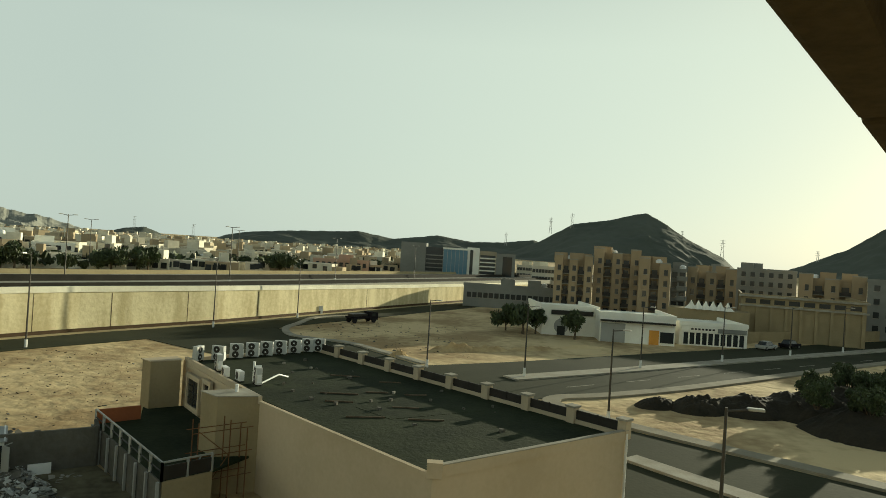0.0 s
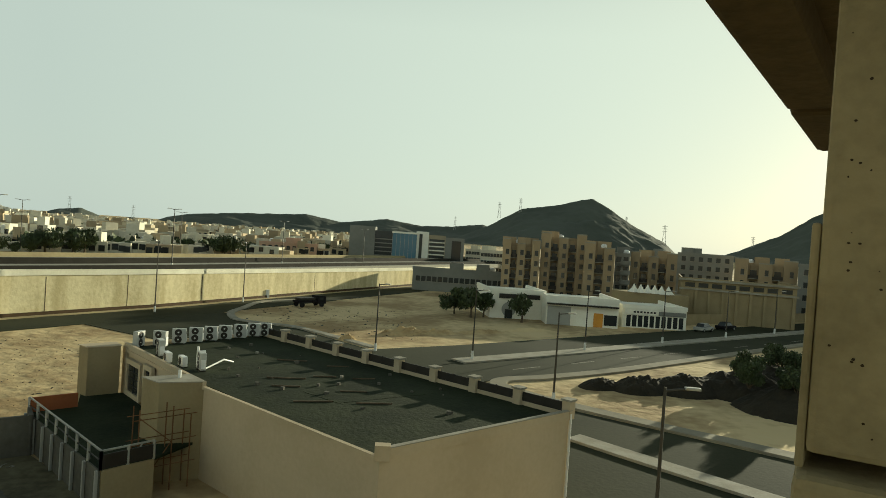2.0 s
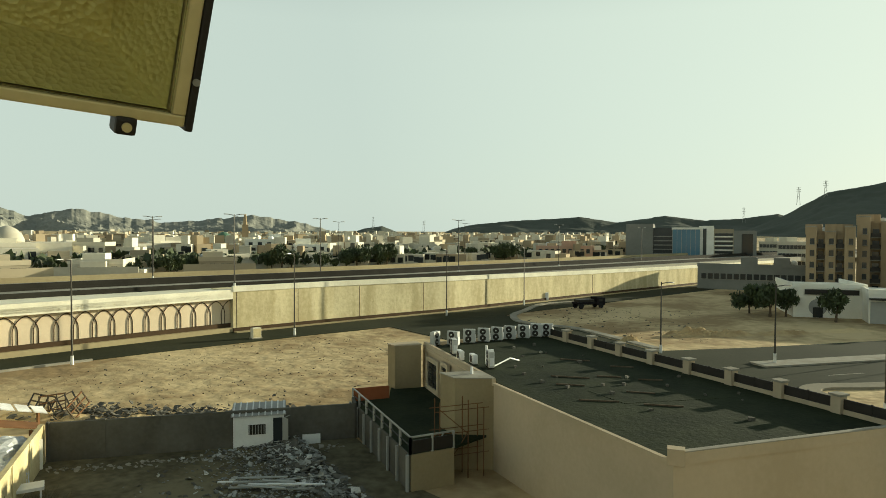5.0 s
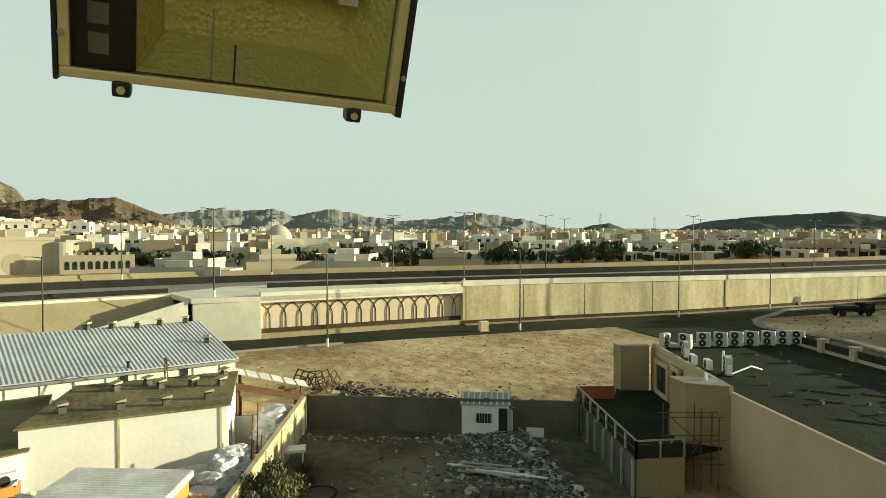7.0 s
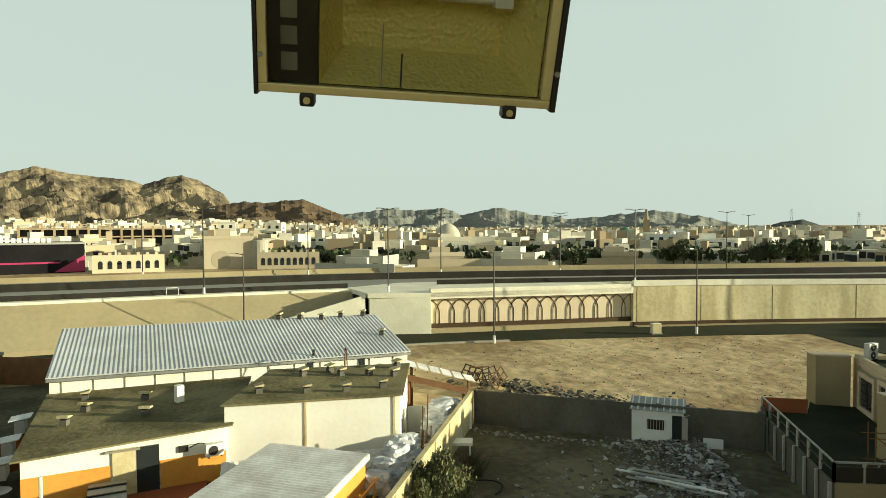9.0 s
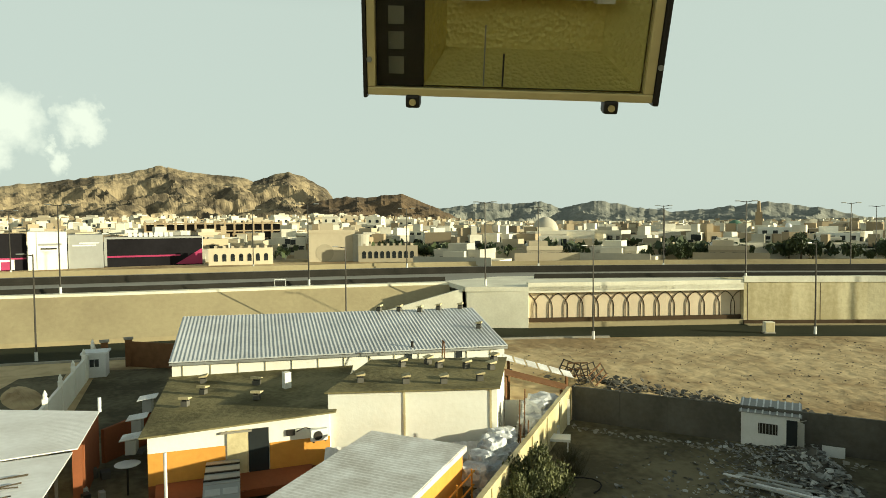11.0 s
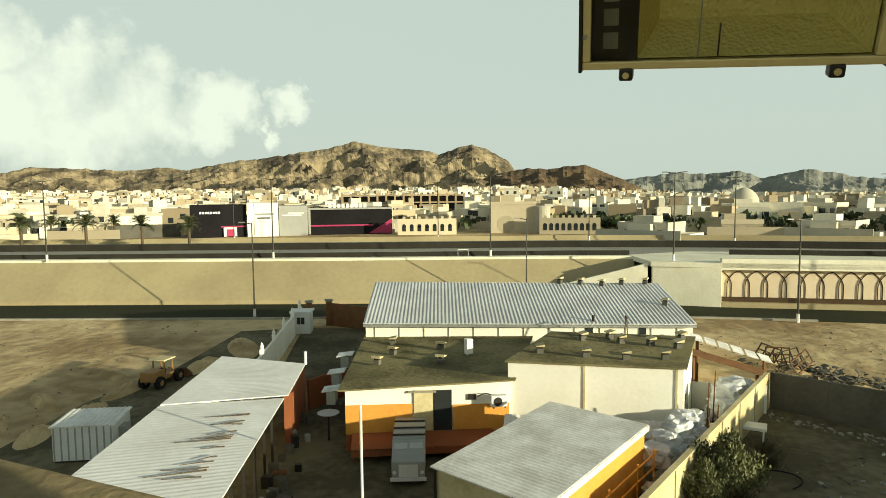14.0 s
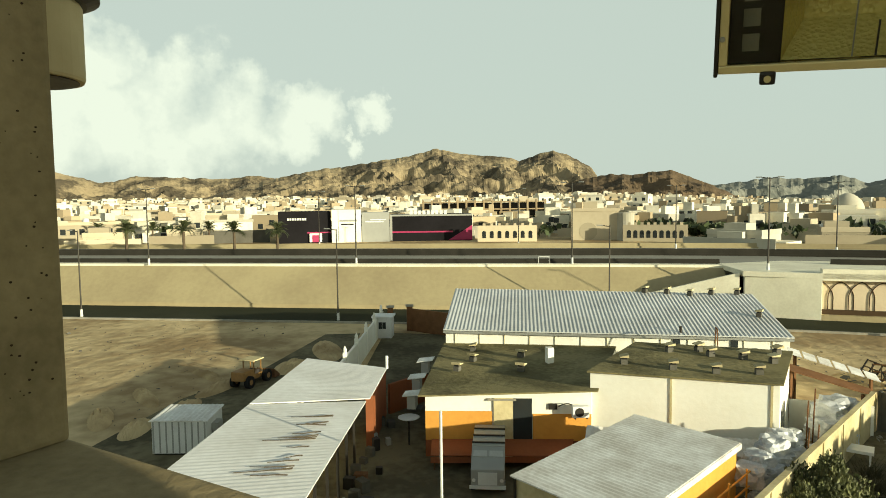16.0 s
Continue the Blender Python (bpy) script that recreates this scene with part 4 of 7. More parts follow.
def small_unit(name="small_outdoor_unit", group="outdoor units on the roof"):
    th = thing(name, at(0, 0, -50), "white single-fan outdoor cooling unit with dusty casing", "air conditioner", group)
    part("casing", Geo().box(-0.42, 0.42, -0.15, 0.15, 0.06, 0.64), WHITEPLASTIC, th, bevel=0.02)
    part("fan_grille", Geo().tube((-0.08, -0.152, 0.34), (-0.08, -0.165, 0.34), 0.23, n=16), DARKMETAL, th, "dark round fan grille")
    for x in (-0.3, 0.3):
        part("foot", Geo().box(x - 0.03, x + 0.03, -0.18, 0.18, 0, 0.06), DARKMETAL, th)
    return th


small = small_unit()
small.matrix_basis = at(-11.7, 39.7, 4.80, -55)
copy_thing(small, at(-12.9, 40.7, 4.80, -55))
pipe = solo("white_pipe", Geo().tube((-10.2, 38.9, 4.9), (-9.5, 40.4, 5.2), 0.05).tube((-9.5, 40.4, 5.2), (-9.2, 41.6, 4.85), 0.05), WHITEPLASTIC, "bent white plastic pipe on the roof", "pipe")
solo("vent_pipe", Geo().tube((-10.9, 39.9, 4.80), (-10.9, 39.9, 6.0), 0.08).tube((-10.9, 39.9, 5.7), (-10.5, 40.1, 5.7), 0.06), WHITEPLASTIC, "white vent pipe with a side branch on the roof", "pipe")

# ---- the yard ----
def block_wall(name, p, q, h, mat, label, post=0.0, cap=None, kind="structure"):
    g = thing(name, at(0, 0), label, "wall", kind=kind)
    part("wall_face", Geo().bar(p, q, 0.2, -0.3, h), mat, g)
    length = (Vector(q) - Vector(p)).length
    if post:
        n_ = max(1, round(length / post))
        for i in range(n_ + 1):
            c = lerp(p, q, i / n_)
            part("wall_post", Geo().bar(lerp(p, q, max(0, i / n_ - 0.15 / length)), lerp(p, q, min(1, i / n_ + 0.15 / length)), 0.3, -0.3, h + 0.05), mat, g)
    if cap:
        part("coping", Geo().bar(p, q, 0.26, h, h + 0.07), cap, g)
    return g


block_wall("yard_wall", (-33.5, 27.6), (-18.9, 37.4), 2.22, GREYBLOCK, "grey unpainted block wall closing the yard", 3.0)
block_wall("yard_wall_east", (-18.9, 37.4), (-19.8, 38.9), 2.22, GREYBLOCK, "short grey block return wall")
block_wall("party_wall", (-33.4, 27.2), (-20.2, 11.5), 2.2, YELLOWWALL, "stained yellow plastered party wall", 3.6, YELLOWWALL)
block_wall("party_wall_near", (-20.2, 11.5), (-9.5, 1.5), 2.2, YELLOWWALL, "stained yellow plastered party wall")

cabin = thing("site_cabin", at(-24.1, 34.55, 0.0, 33), "small white site cabin with ribbed roof and dark doorway", "cabin")
part("shell", Geo().box(-1.5, 1.5, -0.9, 0.9, 0, 1.95), WHITEPLASTIC, cabin, bevel=0.02)
part("roof", Geo().prism([(-1.62, -1.05), (1.62, -1.05), (1.62, 1.0), (-1.62, 1.0)], [1.95, 1.95, 2.25, 2.25], [2.0, 2.0, 2.3, 2.3]), GREYPANEL, cabin, "grey ribbed sheet roof")
for i in range(9):
    x = -1.5 + 3.0 * i / 8
    part("roof_rib", Geo().prism([(x - 0.04, -1.07), (x + 0.04, -1.07), (x + 0.04, 1.0), (x - 0.04, 1.0)], [2.002, 2.002, 2.302, 2.302], [2.05, 2.05, 2.35, 2.35]), WHITEPLASTIC, cabin)
wnd = part("window", Geo().box(-0.6, 0.4, -0.94, -0.9, 0.8, 1.4), DARKMETAL, cabin, "barred dark window")
for i in range(6):
    part("bar", Geo().box(-0.56 + 0.17 * i, -0.52 + 0.17 * i, -0.96, -0.94, 0.82, 1.38), STEEL, wnd)
part("door_opening", Geo().box(0.85, 1.4, -0.93, -0.89, 0.05, 1.75), GLASSDARK, cabin, "open dark doorway")
part("door", Geo().box(-0.02, 0.02, -0.55, 0.0, 0.05, 1.75).moved(at(1.42, -0.92, 0, 35)), GREYPANEL, cabin, "open grey door leaf")
for x in (-1.1, 0.9):
    part("skid", Geo().box(x, x + 0.25, -0.92, 0.88, -0.02, 0.08), GREYBLOCK, cabin)
part("wall_lamp", Geo().tube((1.5, -0.85, 1.7), (1.85, -0.9, 1.85), 0.03), STEEL, cabin)
solo("white_board", Geo().box(-0.55, 0.55, -0.03, 0.03, 0, 0.62).moved(at(-20.9, 35.4, 0.0, 33)), WHITEPLASTIC, "white board leaning in the yard", "board")

# rubbish heap in the yard
SCRAP = material("mixed_scrap", (0.42, 0.42, 0.38), 0.8, (0.2, 0.2, 0.17), 1.2, 8, 0.9, 0.2, per_island=0.6)
rnd = random.Random(21)
heap_a, heap_b = Geo(), Geo()
def shard(g, x, y, z, s_):
    k = rnd.choice((4, 5, 6))
    ph = rnd.random() * 6
    poly = [(s_ * (0.5 + rnd.random() * 0.7) * math.cos(ph + 2 * math.pi * i / k), s_ * (0.35 + rnd.random() * 0.7) * math.sin(ph + 2 * math.pi * i / k)) for i in range(k)]
    sub = Geo().prism(poly, 0, 0.02 + 0.12 * s_ * rnd.random())
    sub.moved(pose(x, y, z, rnd.uniform(-35, 35), rnd.uniform(-35, 35), 0))
    g.add(sub.v, sub.f)


for i in range(3000):
    u, v = rnd.random(), rnd.random()
    w = rnd.random()
    # denser towards the terrace
    base = lerp((-21.5, 35.6), (-12.5, 28.0), u)
    off = -abs(rnd.gauss(0, 1)) * (2.6 + 2.5 * u)
    x, y = base[0] + off * 0.72 - 0.4, base[1] + off * 0.55 - 0.2
    shard(heap_a if w < 0.6 else heap_b, x, y, 0.04 + 0.45 * max(0, 1 + off / 4) * rnd.random(), 0.05 + (0.34 if off > -2.2 else 0.18) * rnd.random() ** 2.2)
solo("rubbish_heap", heap_a, SCRAP, "scattered pale scraps and plastic in the yard", "rubbish", kind="stuff")
solo("rubble_heap", heap_b, GREYBLOCK, "scattered broken blocks and rubble in the yard", "rubble", kind="stuff")
strip_g = Geo()
for i in range(160):
    u = rnd.random()
    p = lerp((-33, 26.9), (-19.5, 36.2), u)
    shard(strip_g, p[0] + rnd.uniform(0.1, 1.3), p[1] - rnd.uniform(0.3, 1.3), 0.04, 0.06 + 0.16 * rnd.random())
solo("wall_foot_rubble", strip_g, KERB, "pale rubble lying along the grey wall", "rubble", kind="stuff")
for i in range(14):
    c = (-19.2 + 0.9 * rnd.gauss(0, 1), 28.6 + 0.35 * rnd.gauss(0, 1))
    L_ = 1.6 + 2.4 * rnd.random()
    solo("plank", Geo().box(-L_ / 2, L_ / 2, -0.09, 0.09, 0, 0.05).moved(pose(c[0], c[1], 0.10 + 0.03 * i, 0, rnd.uniform(-3, 3), 20 + rnd.uniform(-16, 16))), GREYPANEL if i % 3 else WHITEPLASTIC, "weathered pale plank lying on the rubbish heap", "plank", "planks on the heap")
for i in range(4):
    solo("crate", Geo().box(-0.28, 0.28, -0.2, 0.2, 0, 0.3).moved(at(-18.2 + 0.5 * i, 26.2 + 0.25 * i, 0.03, 20 * i)), GREYBLOCK, "dark plastic crate among yard rubbish", "crate", "crates in the yard")
solo("sheet", Geo().box(-0.8, 0.8, -0.35, 0.35, 0, 0.03).moved(pose(-16.6, 25.6, 0.14, 4, 6, 60)), WHITEPLASTIC, "white plastic sheet lying in the yard", "sheet")
solo("metal_box", Geo().box(-0.25, 0.25, -0.25, 0.25, 0, 0.45).moved(at(-17.7, 21.6, 0.03, 15)), DARKMETAL, "small dark metal box in the yard", "box")
hose = Geo()
pts = [(-24.5 + 0.9 * math.cos(t), 20.5 + 1.3 * math.sin(t), 0.08 + 0.02 * i) for i, t in enumerate([0.2, 0.6, 1.0, 1.4, 1.9, 2.4, 2.9, 3.4])]
for p, q in zip(pts, pts[1:]):
    hose.tube(p, q, 0.035, n=6)
solo("hose", hose, RUBBER, "black hose curled on the dirt", "hose")

# ---- workshop court ----
def ribbed(a, b, c, d, za, zb, n, depth=0.05, thick=0.05):
    """A ribbed sheet with eave a-b at za and upper edge d-c at zb; ribs run from eave to upper edge."""
    g = Geo()
    a, b, c, d = (Vector((*p, z)) for p, z in ((a, za), (b, za), (c, zb), (d, zb)))
    verts, faces = [], []
    m = 2 * n
    for i in range(m + 1):
        u = i / m
        up = Vector((0, 0, depth if i % 2 else 0))
        p, q = a.lerp(b, u), d.lerp(c, u)
        verts += [p + up, q + up, p - Vector((0, 0, thick)), q - Vector((0, 0, thick))]
    for i in range(m):
        k = 4 * i
        faces += [(k, k + 4, k + 5, k + 1), (k + 2, k + 3, k + 7, k + 6), (k, k + 2, k + 6, k + 4), (k + 1, k + 5, k + 7, k + 3)]
    faces += [(0, 1, 3, 2), (4 * m, 4 * m + 2, 4 * m + 3, 4 * m + 1)]
    return g.add(verts, faces)


def roof_cowl():
    """A small hooded roof ventilator."""
    th = thing("roof_ventilator", at(0, 0, -50) @ Matrix.Scale(0.78, 4), "small dusty hooded ventilator standing on the roof", "ventilator", "roof ventilators")
    part("base", Geo().box(-0.22, 0.22, -0.22, 0.22, 0, 0.35), GREYBLOCK, th)
    part("neck", Geo().box(-0.17, 0.17, -0.17, 0.17, 0.35, 0.5), DARKMETAL, th)
    part("hood", Geo().prism([(-0.36, -0.3), (0.36, -0.3), (0.36, 0.3), (-0.36, 0.3)], [0.5, 0.5, 0.5, 0.5], [0.56, 0.56, 0.68, 0.68]), YELLOWWALL, th, "dusty pale slanted hood")
    return th


cowl0 = roof_cowl()
cowl0.matrix_basis = at(-41.4, 5.6, 3.5, -15) @ Matrix.Scale(0.78, 4)

# long workshop with the ribbed metal roof
EA, EB, RA, RB = (-44.0, 4.1), (-38.0, 25.2), (-53.6, 6.1), (-46.3, 27.3)
shop = thing("metal_roofed_workshop", at(0, 0), "long white workshop with a ribbed grey metal roof", "workshop")
FA, FB = (-61, 7.6), (-54.5, 29.2)
part("wall", Geo().prism([EA, EB, RB, FB, FA, RA], -0.3, [4.42, 4.42, 5.9, 4.4, 4.4, 5.9]), WHITEWALL, shop)
part("roof_sheet", ribbed((-43.8, 3.9), (-37.7, 25.3), (-46.1, 27.5), (-53.6, 5.9), 4.5, 6.0, 84, 0.035), ROOFSHEET, shop, "ribbed grey sheet roof")
part("roof_sheet", ribbed((-46.1, 27.5), (-53.6, 5.9), (-61.3, 7.4), (-54.4, 29.5), 6.0, 4.5, 84, 0.06), ROOFSHEET, shop, "ribbed grey sheet roof")
part("gutter", Geo().bar((-43.85, 3.95), (-37.75, 25.25), 0.16, 4.28, 4.42, -0.1), STEEL, shop)
for i in range(13):
    c = lerp(EA, EB, (i + 0.4) / 13)
    part("wall_strip", Geo().bar(lerp(EA, EB, (i + 0.38) / 13), lerp(EA, EB, (i + 0.395) / 13), 0.06, 3.5, 4.3, -0.03), YELLOWWALL, shop, "yellowed joint strip")
for u in (0.68, 0.84):
    part("opening", Geo().bar(lerp(EA, EB, u), lerp(EA, EB, u + 0.02), 0.05, 3.75, 4.25, -0.04), GLASSDARK, shop, "small dark opening")
part("flue", Geo().tube((-40.0, 19.0, 3.6), (-40.0, 19.0, 5.0), 0.1), DARKMETAL, shop, "dark flue pipe")
for u, v in ((0.80, 0.93), (0.73, 0.97), (0.87, 0.97), (0.95, 0.98), (0.66, 0.99), (0.955, 0.42)):
    p, q = lerp((-43.8, 3.9), (-37.7, 25.3), u), lerp((-53.6, 5.9), (-46.1, 27.5), u)
    c = lerp(p, q, v)
    cu = copy_thing(cowl0, at(c[0], c[1], 4.5 + 1.5 * v + 0.02, -70 + 30 * u))
    tagged(cu, "dusty hooded ventilator on the ribbed metal roof", group="ventilators on the metal roof")

# low store with the dusty brown roof
S0, S1, S2, S3 = (-32.9, 1.9), (-31.6, 10.3), (-40.8, 15.0), (-44.0, 4.1)
store = thing("low_store", at(0, 0), "low store with cream and orange wall and dusty brown roof", "store")
part("wall", Geo().prism([S0, S1, S2, S3], -0.3, [3.2, 3.5, 3.5, 3.4]), WHITEWALL, store)
part("orange_band", Geo().bar(S0, lerp(S0, S1, 0.405), 0.06, 0.9, 2.42, -0.012), ORANGE, store, "orange painted band")
part("orange_band", Geo().bar(lerp(S0, S1, 0.65), S1, 0.06, 0.9, 2.3, -0.012), ORANGE, store, "orange painted band")
part("red_band", Geo().bar(S0, S1, 0.06, -0.2, 0.9, -0.014), REDBROWN, store, "red-brown painted foot")
part("roof", Geo().prism([(-32.6, 1.5), (-31.2, 10.5), (-40.8, 15.0), (-44.2, 4.0)], [3.24, 3.54, 3.56, 3.44], [3.33, 3.62, 3.64, 3.52]), BROWNROOF, store, "dusty brown flat roof", bevel=0.02)
part("gate_panel", Geo().bar(lerp(S0, S1, 0.415), lerp(S0, S1, 0.53), 0.08, 0.0, 3.12, -0.05), YELLOWWALL, store, "pale sliding gate leaf")
part("doorway", Geo().bar(lerp(S0, S1, 0.532), lerp(S0, S1, 0.645), 0.08, 0.0, 3.1, -0.04), GLASSDARK, store, "tall dark doorway")
part("lintel", Geo().bar(lerp(S0, S1, 0.38), lerp(S0, S1, 0.55), 0.12, 3.0, 3.1, -0.09), KERB, store)
part("wall_vent", Geo().bar(lerp(S0, S1, 0.745), lerp(S0, S1, 0.795), 0.1, 2.55, 2.85, -0.05), DARKMETAL, store, "small barred vent")
for x, y in ((-39.2, 8.3), (-36.5, 4.0), (-35.9, 7.6), (-38.6, 5.2)):
    copy_thing(cowl0, at(x, y, 3.52, -15 + 3 * x))
box1 = solo("roof_box", Geo().box(-0.2, 0.2, -0.2, 0.2, 0, 0.95).moved(at(-37.6, 9.7, 3.5, 10)), WHITEWALL, "white upright roof vent on the brown roof", "vent")
for i, (x, y) in enumerate(((-35.2, 1.6), (-37.6, 2.0), (-40.4, 2.7))):
    th = thing("side_unit", at(x, y, 1.9 + 0.3 * i, 168), "grey outdoor cooling unit on a bracket at the store wall", "air conditioner", "units on the store wall")
    part("casing", Geo().box(-0.45, 0.45, 0.02, 0.5, 0, 0.7), GREYPANEL, th, bevel=0.02)
    part("bracket", Geo().box(-0.4, 0.4, -0.25, 0.5, -0.06, 0), DARKMETAL, th)
    part("hood", Geo().prism([(-0.55, -0.25), (0.55, -0.25), (0.55, 0.75), (-0.55, 0.75)], [0.82, 0.82, 0.7, 0.7], [0.86, 0.86, 0.74, 0.74]), OLDSHEET, th)
wu = copy_thing(small, at(-31.2, 9.6, 2.25, 88))
tagged(wu, "white outdoor unit fixed to the cream store wall", group="units on the store wall")
wire = Geo()
prev = None
for i in range(9):
    u = i / 8
    p = (-31.65 + 0.2 * u, 8.6 + 1.0 * u, 2.75 + 0.25 * math.sin(math.pi * u) - 0.2 * u)
    if prev:
        wire.tube(prev, p, 0.03, n=5)
    prev = p
solo("wall_cable", wire, DARKMETAL, "dark cable hung along the store wall", "cable")
awn = thing("awning", at(0, 0), "sagging rust-red awning before the store wall", "awning")
part("cloth", Geo().prism([(-32.7, 2.2), (-31.7, 9.4), (-30.2, 8.8), (-31.0, 2.0)], [0.95, 0.95, 0.7, 0.75], [0.99, 0.99, 0.74, 0.79]), REDBROWN, awn)
for p in ((-31.1, 2.2), (-30.7, 5.2), (-30.4, 8.6)):
    part("post", Geo().tube((*p, 0), (*p, 0.74), 0.04), RUST, awn)
part("skirt", Geo().bar((-31.02, 2.0), (-30.22, 8.8), 0.03, 0.4, 0.7), REDBROWN, awn)

# white store block
B0, B1, B2, B3 = (-31.8, 10.3), (-28.3, 18.3), (-34.4, 22.8), (-37.9, 15.3)
block = thing("white_store", at(0, 0), "tall plain white store with dusty dark roof", "store")
part("wall", Geo().prism([B0, B1, B2, B3], -0.3, 4.42), WHITEWALL, block)
part("roof", Geo().prism([(-31.75, 10.1), (-28.1, 18.35), (-34.4, 23.0), (-38.1, 15.2)], 4.42, 4.5), BROWNROOF, block, "dusty dark flat roof")
part("wall_joint", Geo().bar(lerp(B0, B1, 0.44), lerp(B0, B1, 0.452), 0.06, 0, 4.4, -0.02), YELLOWWALL, block, "yellowed vertical joint")
part("wall_joint", Geo().bar(lerp(B0, B1, 0.955), lerp(B0, B1, 0.967), 0.06, 0, 4.4, -0.02), YELLOWWALL, block, "yellowed vertical joint")
part("doorway", Geo().bar(lerp(B1, B2, 0.12), lerp(B1, B2, 0.38), 0.08, 0.9, 2.9, -0.03), GLASSDARK, block, "dark doorway")
for u, v in ((0.12, 0.25), (0.42, 0.18), (0.66, 0.15), (0.88, 0.2), (0.28, 0.72), (0.55, 0.66), (0.75, 0.62), (0.93, 0.55), (0.45, 0.8), (0.93, 0.85)):
    c = lerp(lerp(B0, B1, u), lerp(B3, B2, u), v)
    copy_thing(cowl0, at(c[0], c[1], 4.5, -24 + 40 * v))
frame_t = thing("roof_frame", at(-36.6, 19.6, 4.5, -20), "small rusty angle-iron frame on the roof", "frame")
for x, y in ((-0.5, 0), (0.5, 0)):
    part("leg", Geo().tube((x, y, 0), (x * 0.5, y, 1.0), 0.04, n=6), RUST, frame_t)
part("crossbar", Geo().tube((-0.4, 0, 0.95), (0.4, 0, 0.95), 0.04, n=6), RUST, frame_t)
lean = solo("lean_to_sheet", ribbed((-31.6, 10.3), (-28.2, 18.2), (-28.9, 18.6), (-32.2, 10.6), 1.4, 2.0, 22, 0.04).moved(Matrix.Translation((1.4, -0.8, 0))), OLDSHEET, "weathered ribbed lean-to sheet along the white store", "roof sheet")
for u in (0.15, 0.5, 0.85):
    p = lerp((-30.2, 9.5), (-26.8, 17.4), u)
    solo("lean_to_post", Geo().tube((*p, 0), (*p, 1.38), 0.05), RUST, "thin rusty post under the lean-to sheet", "post", "lean-to posts")
# timber lean-to behind the store
lean2 = thing("timber_lean_to", at(0, 0), "sloping timber lean-to with pale sheets beside the wall", "shelter")
part("timber_panel", Geo().prism([(-34.6, 22.9), (-32.9, 26.8), (-34.2, 27.6), (-36.2, 23.8)], [3.3, 2.15, 2.15, 3.3], [3.36, 2.21, 2.21, 3.36]), MAKERBROWN, lean2, "brown timber boards")
for i in range(6):
    u0, u1 = i / 6, (i + 0.82) / 6
    a_, b_ = lerp((-36.1, 23.9, 3.9), (-33.9, 28.2, 2.55), u0), lerp((-36.1, 23.9, 3.9), (-33.9, 28.2, 2.55), u1)
    part("pale_sheet", Geo().prism([a_[:2], b_[:2], (b_[0] - 1.2, b_[1] + 0.65), (a_[0] - 1.2, a_[1] + 0.65)], [a_[2], b_[2], b_[2] + 0.1, a_[2] + 0.1], [a_[2] + 0.05, b_[2] + 0.05, b_[2] + 0.15, a_[2] + 0.15]), OLDSHEET, lean2, "pale roof sheet")
for p, h in (((-34.7, 23.1), 3.3), ((-33.2, 26.4), 2.2), ((-36.6, 24.6), 3.8), ((-35.0, 28.3), 2.5)):
    part("post", Geo().box(p[0] - 0.07, p[0] + 0.07, p[1] - 0.07, p[1] + 0.07, 0, h), MAKERBROWN, lean2)
part("white_face", Geo().bar((-34.5, 22.9), (-32.6, 26.6), 0.1, 0, 1.7), WHITEWALL, lean2)

# near shed
N0, N1, N2, N3 = (-23.2, 4.4), (-29.4, 11.7), (-25.2, 14.6), (-19.0, 7.3)
shed = thing("sheet_roofed_shed", at(0, 0), "orange shed with a weathered pale sheet roof", "shed")
ins = lambda p: (p[0] + ((-24.2) - p[0]) * 0.04, p[1] + (9.5 - p[1]) * 0.04)
part("wall", Geo().prism([ins(N0), ins(N1), ins(N2), ins(N3)], -0.3, 2.92), ORANGE, shed)
part("front_wall", Geo().bar(ins(N0), ins(N3), 0.08, -0.3, 2.9, -0.05), YELLOWWALL, shed, "pale front wall")
part("roof_sheet", ribbed(N0, N1, N2, N3, 2.96, 2.98, 40, 0.014), OLDSHEET, shed, "weathered ribbed sheet roof with dark stains")
part("fascia", Geo().bar(N3, N2, 0.06, 2.72, 2.96, -0.02), OLDSHEET, shed)
for z in (1.3, 1.9):
    part("pipe_rail", Geo().tube((N3[0] + 0.3, N3[1] + 0.3, z), (N2[0] + 0.3, N2[1] + 0.3, z), 0.04), ORANGE, shed, "orange pipe along the wall")
for u in (0.15, 0.45, 0.75, 0.95):
    c = lerp(N3, N2, u)
    part("pipe_post", Geo().tube((c[0] + 0.3, c[1] + 0.3, 0), (c[0] + 0.3, c[1] + 0.3, 2.1), 0.04), ORANGE, shed)
part("corner_post", Geo().tube((-23.0, 4.55, 0), (-23.0, 4.55, 2.9), 0.06), DARKMETAL, shed)

# carport with white sheets
car = thing("carport", at(0, 0), "long open carport with bright white sheet roof over clutter", "carport")
P = [(-42.9, -5.2), (-40.0, 0.0), (-33.72, -0.95), (-33.32, -7.05)]
part("roof_sheet", ribbed(P[0], P[3], P[2], P[1], 3.05, 2.95, 30, 0.01), CARSHEET, car, "bright white sheet roof")
Q = [(-33.3, -7.1), (-33.6, -1.15), (-22.0, -3.1), (-21.2, -9.4)]
part("roof_sheet", ribbed(Q[0], Q[3], Q[2], Q[1], 3.0, 2.85, 36, 0.01), CARSHEET, car, "white sheet roof with dark branch stains")
part("back_wall", Geo().bar((-42.6, -4.2), (-33.4, -6.8), 0.15, -0.2, 2.9), WHITEWALL, car)
part("back_wall", Geo().bar((-33.3, -6.9), (-21.4, -9.15), 0.15, -0.2, 2.85), WHITEWALL, car)
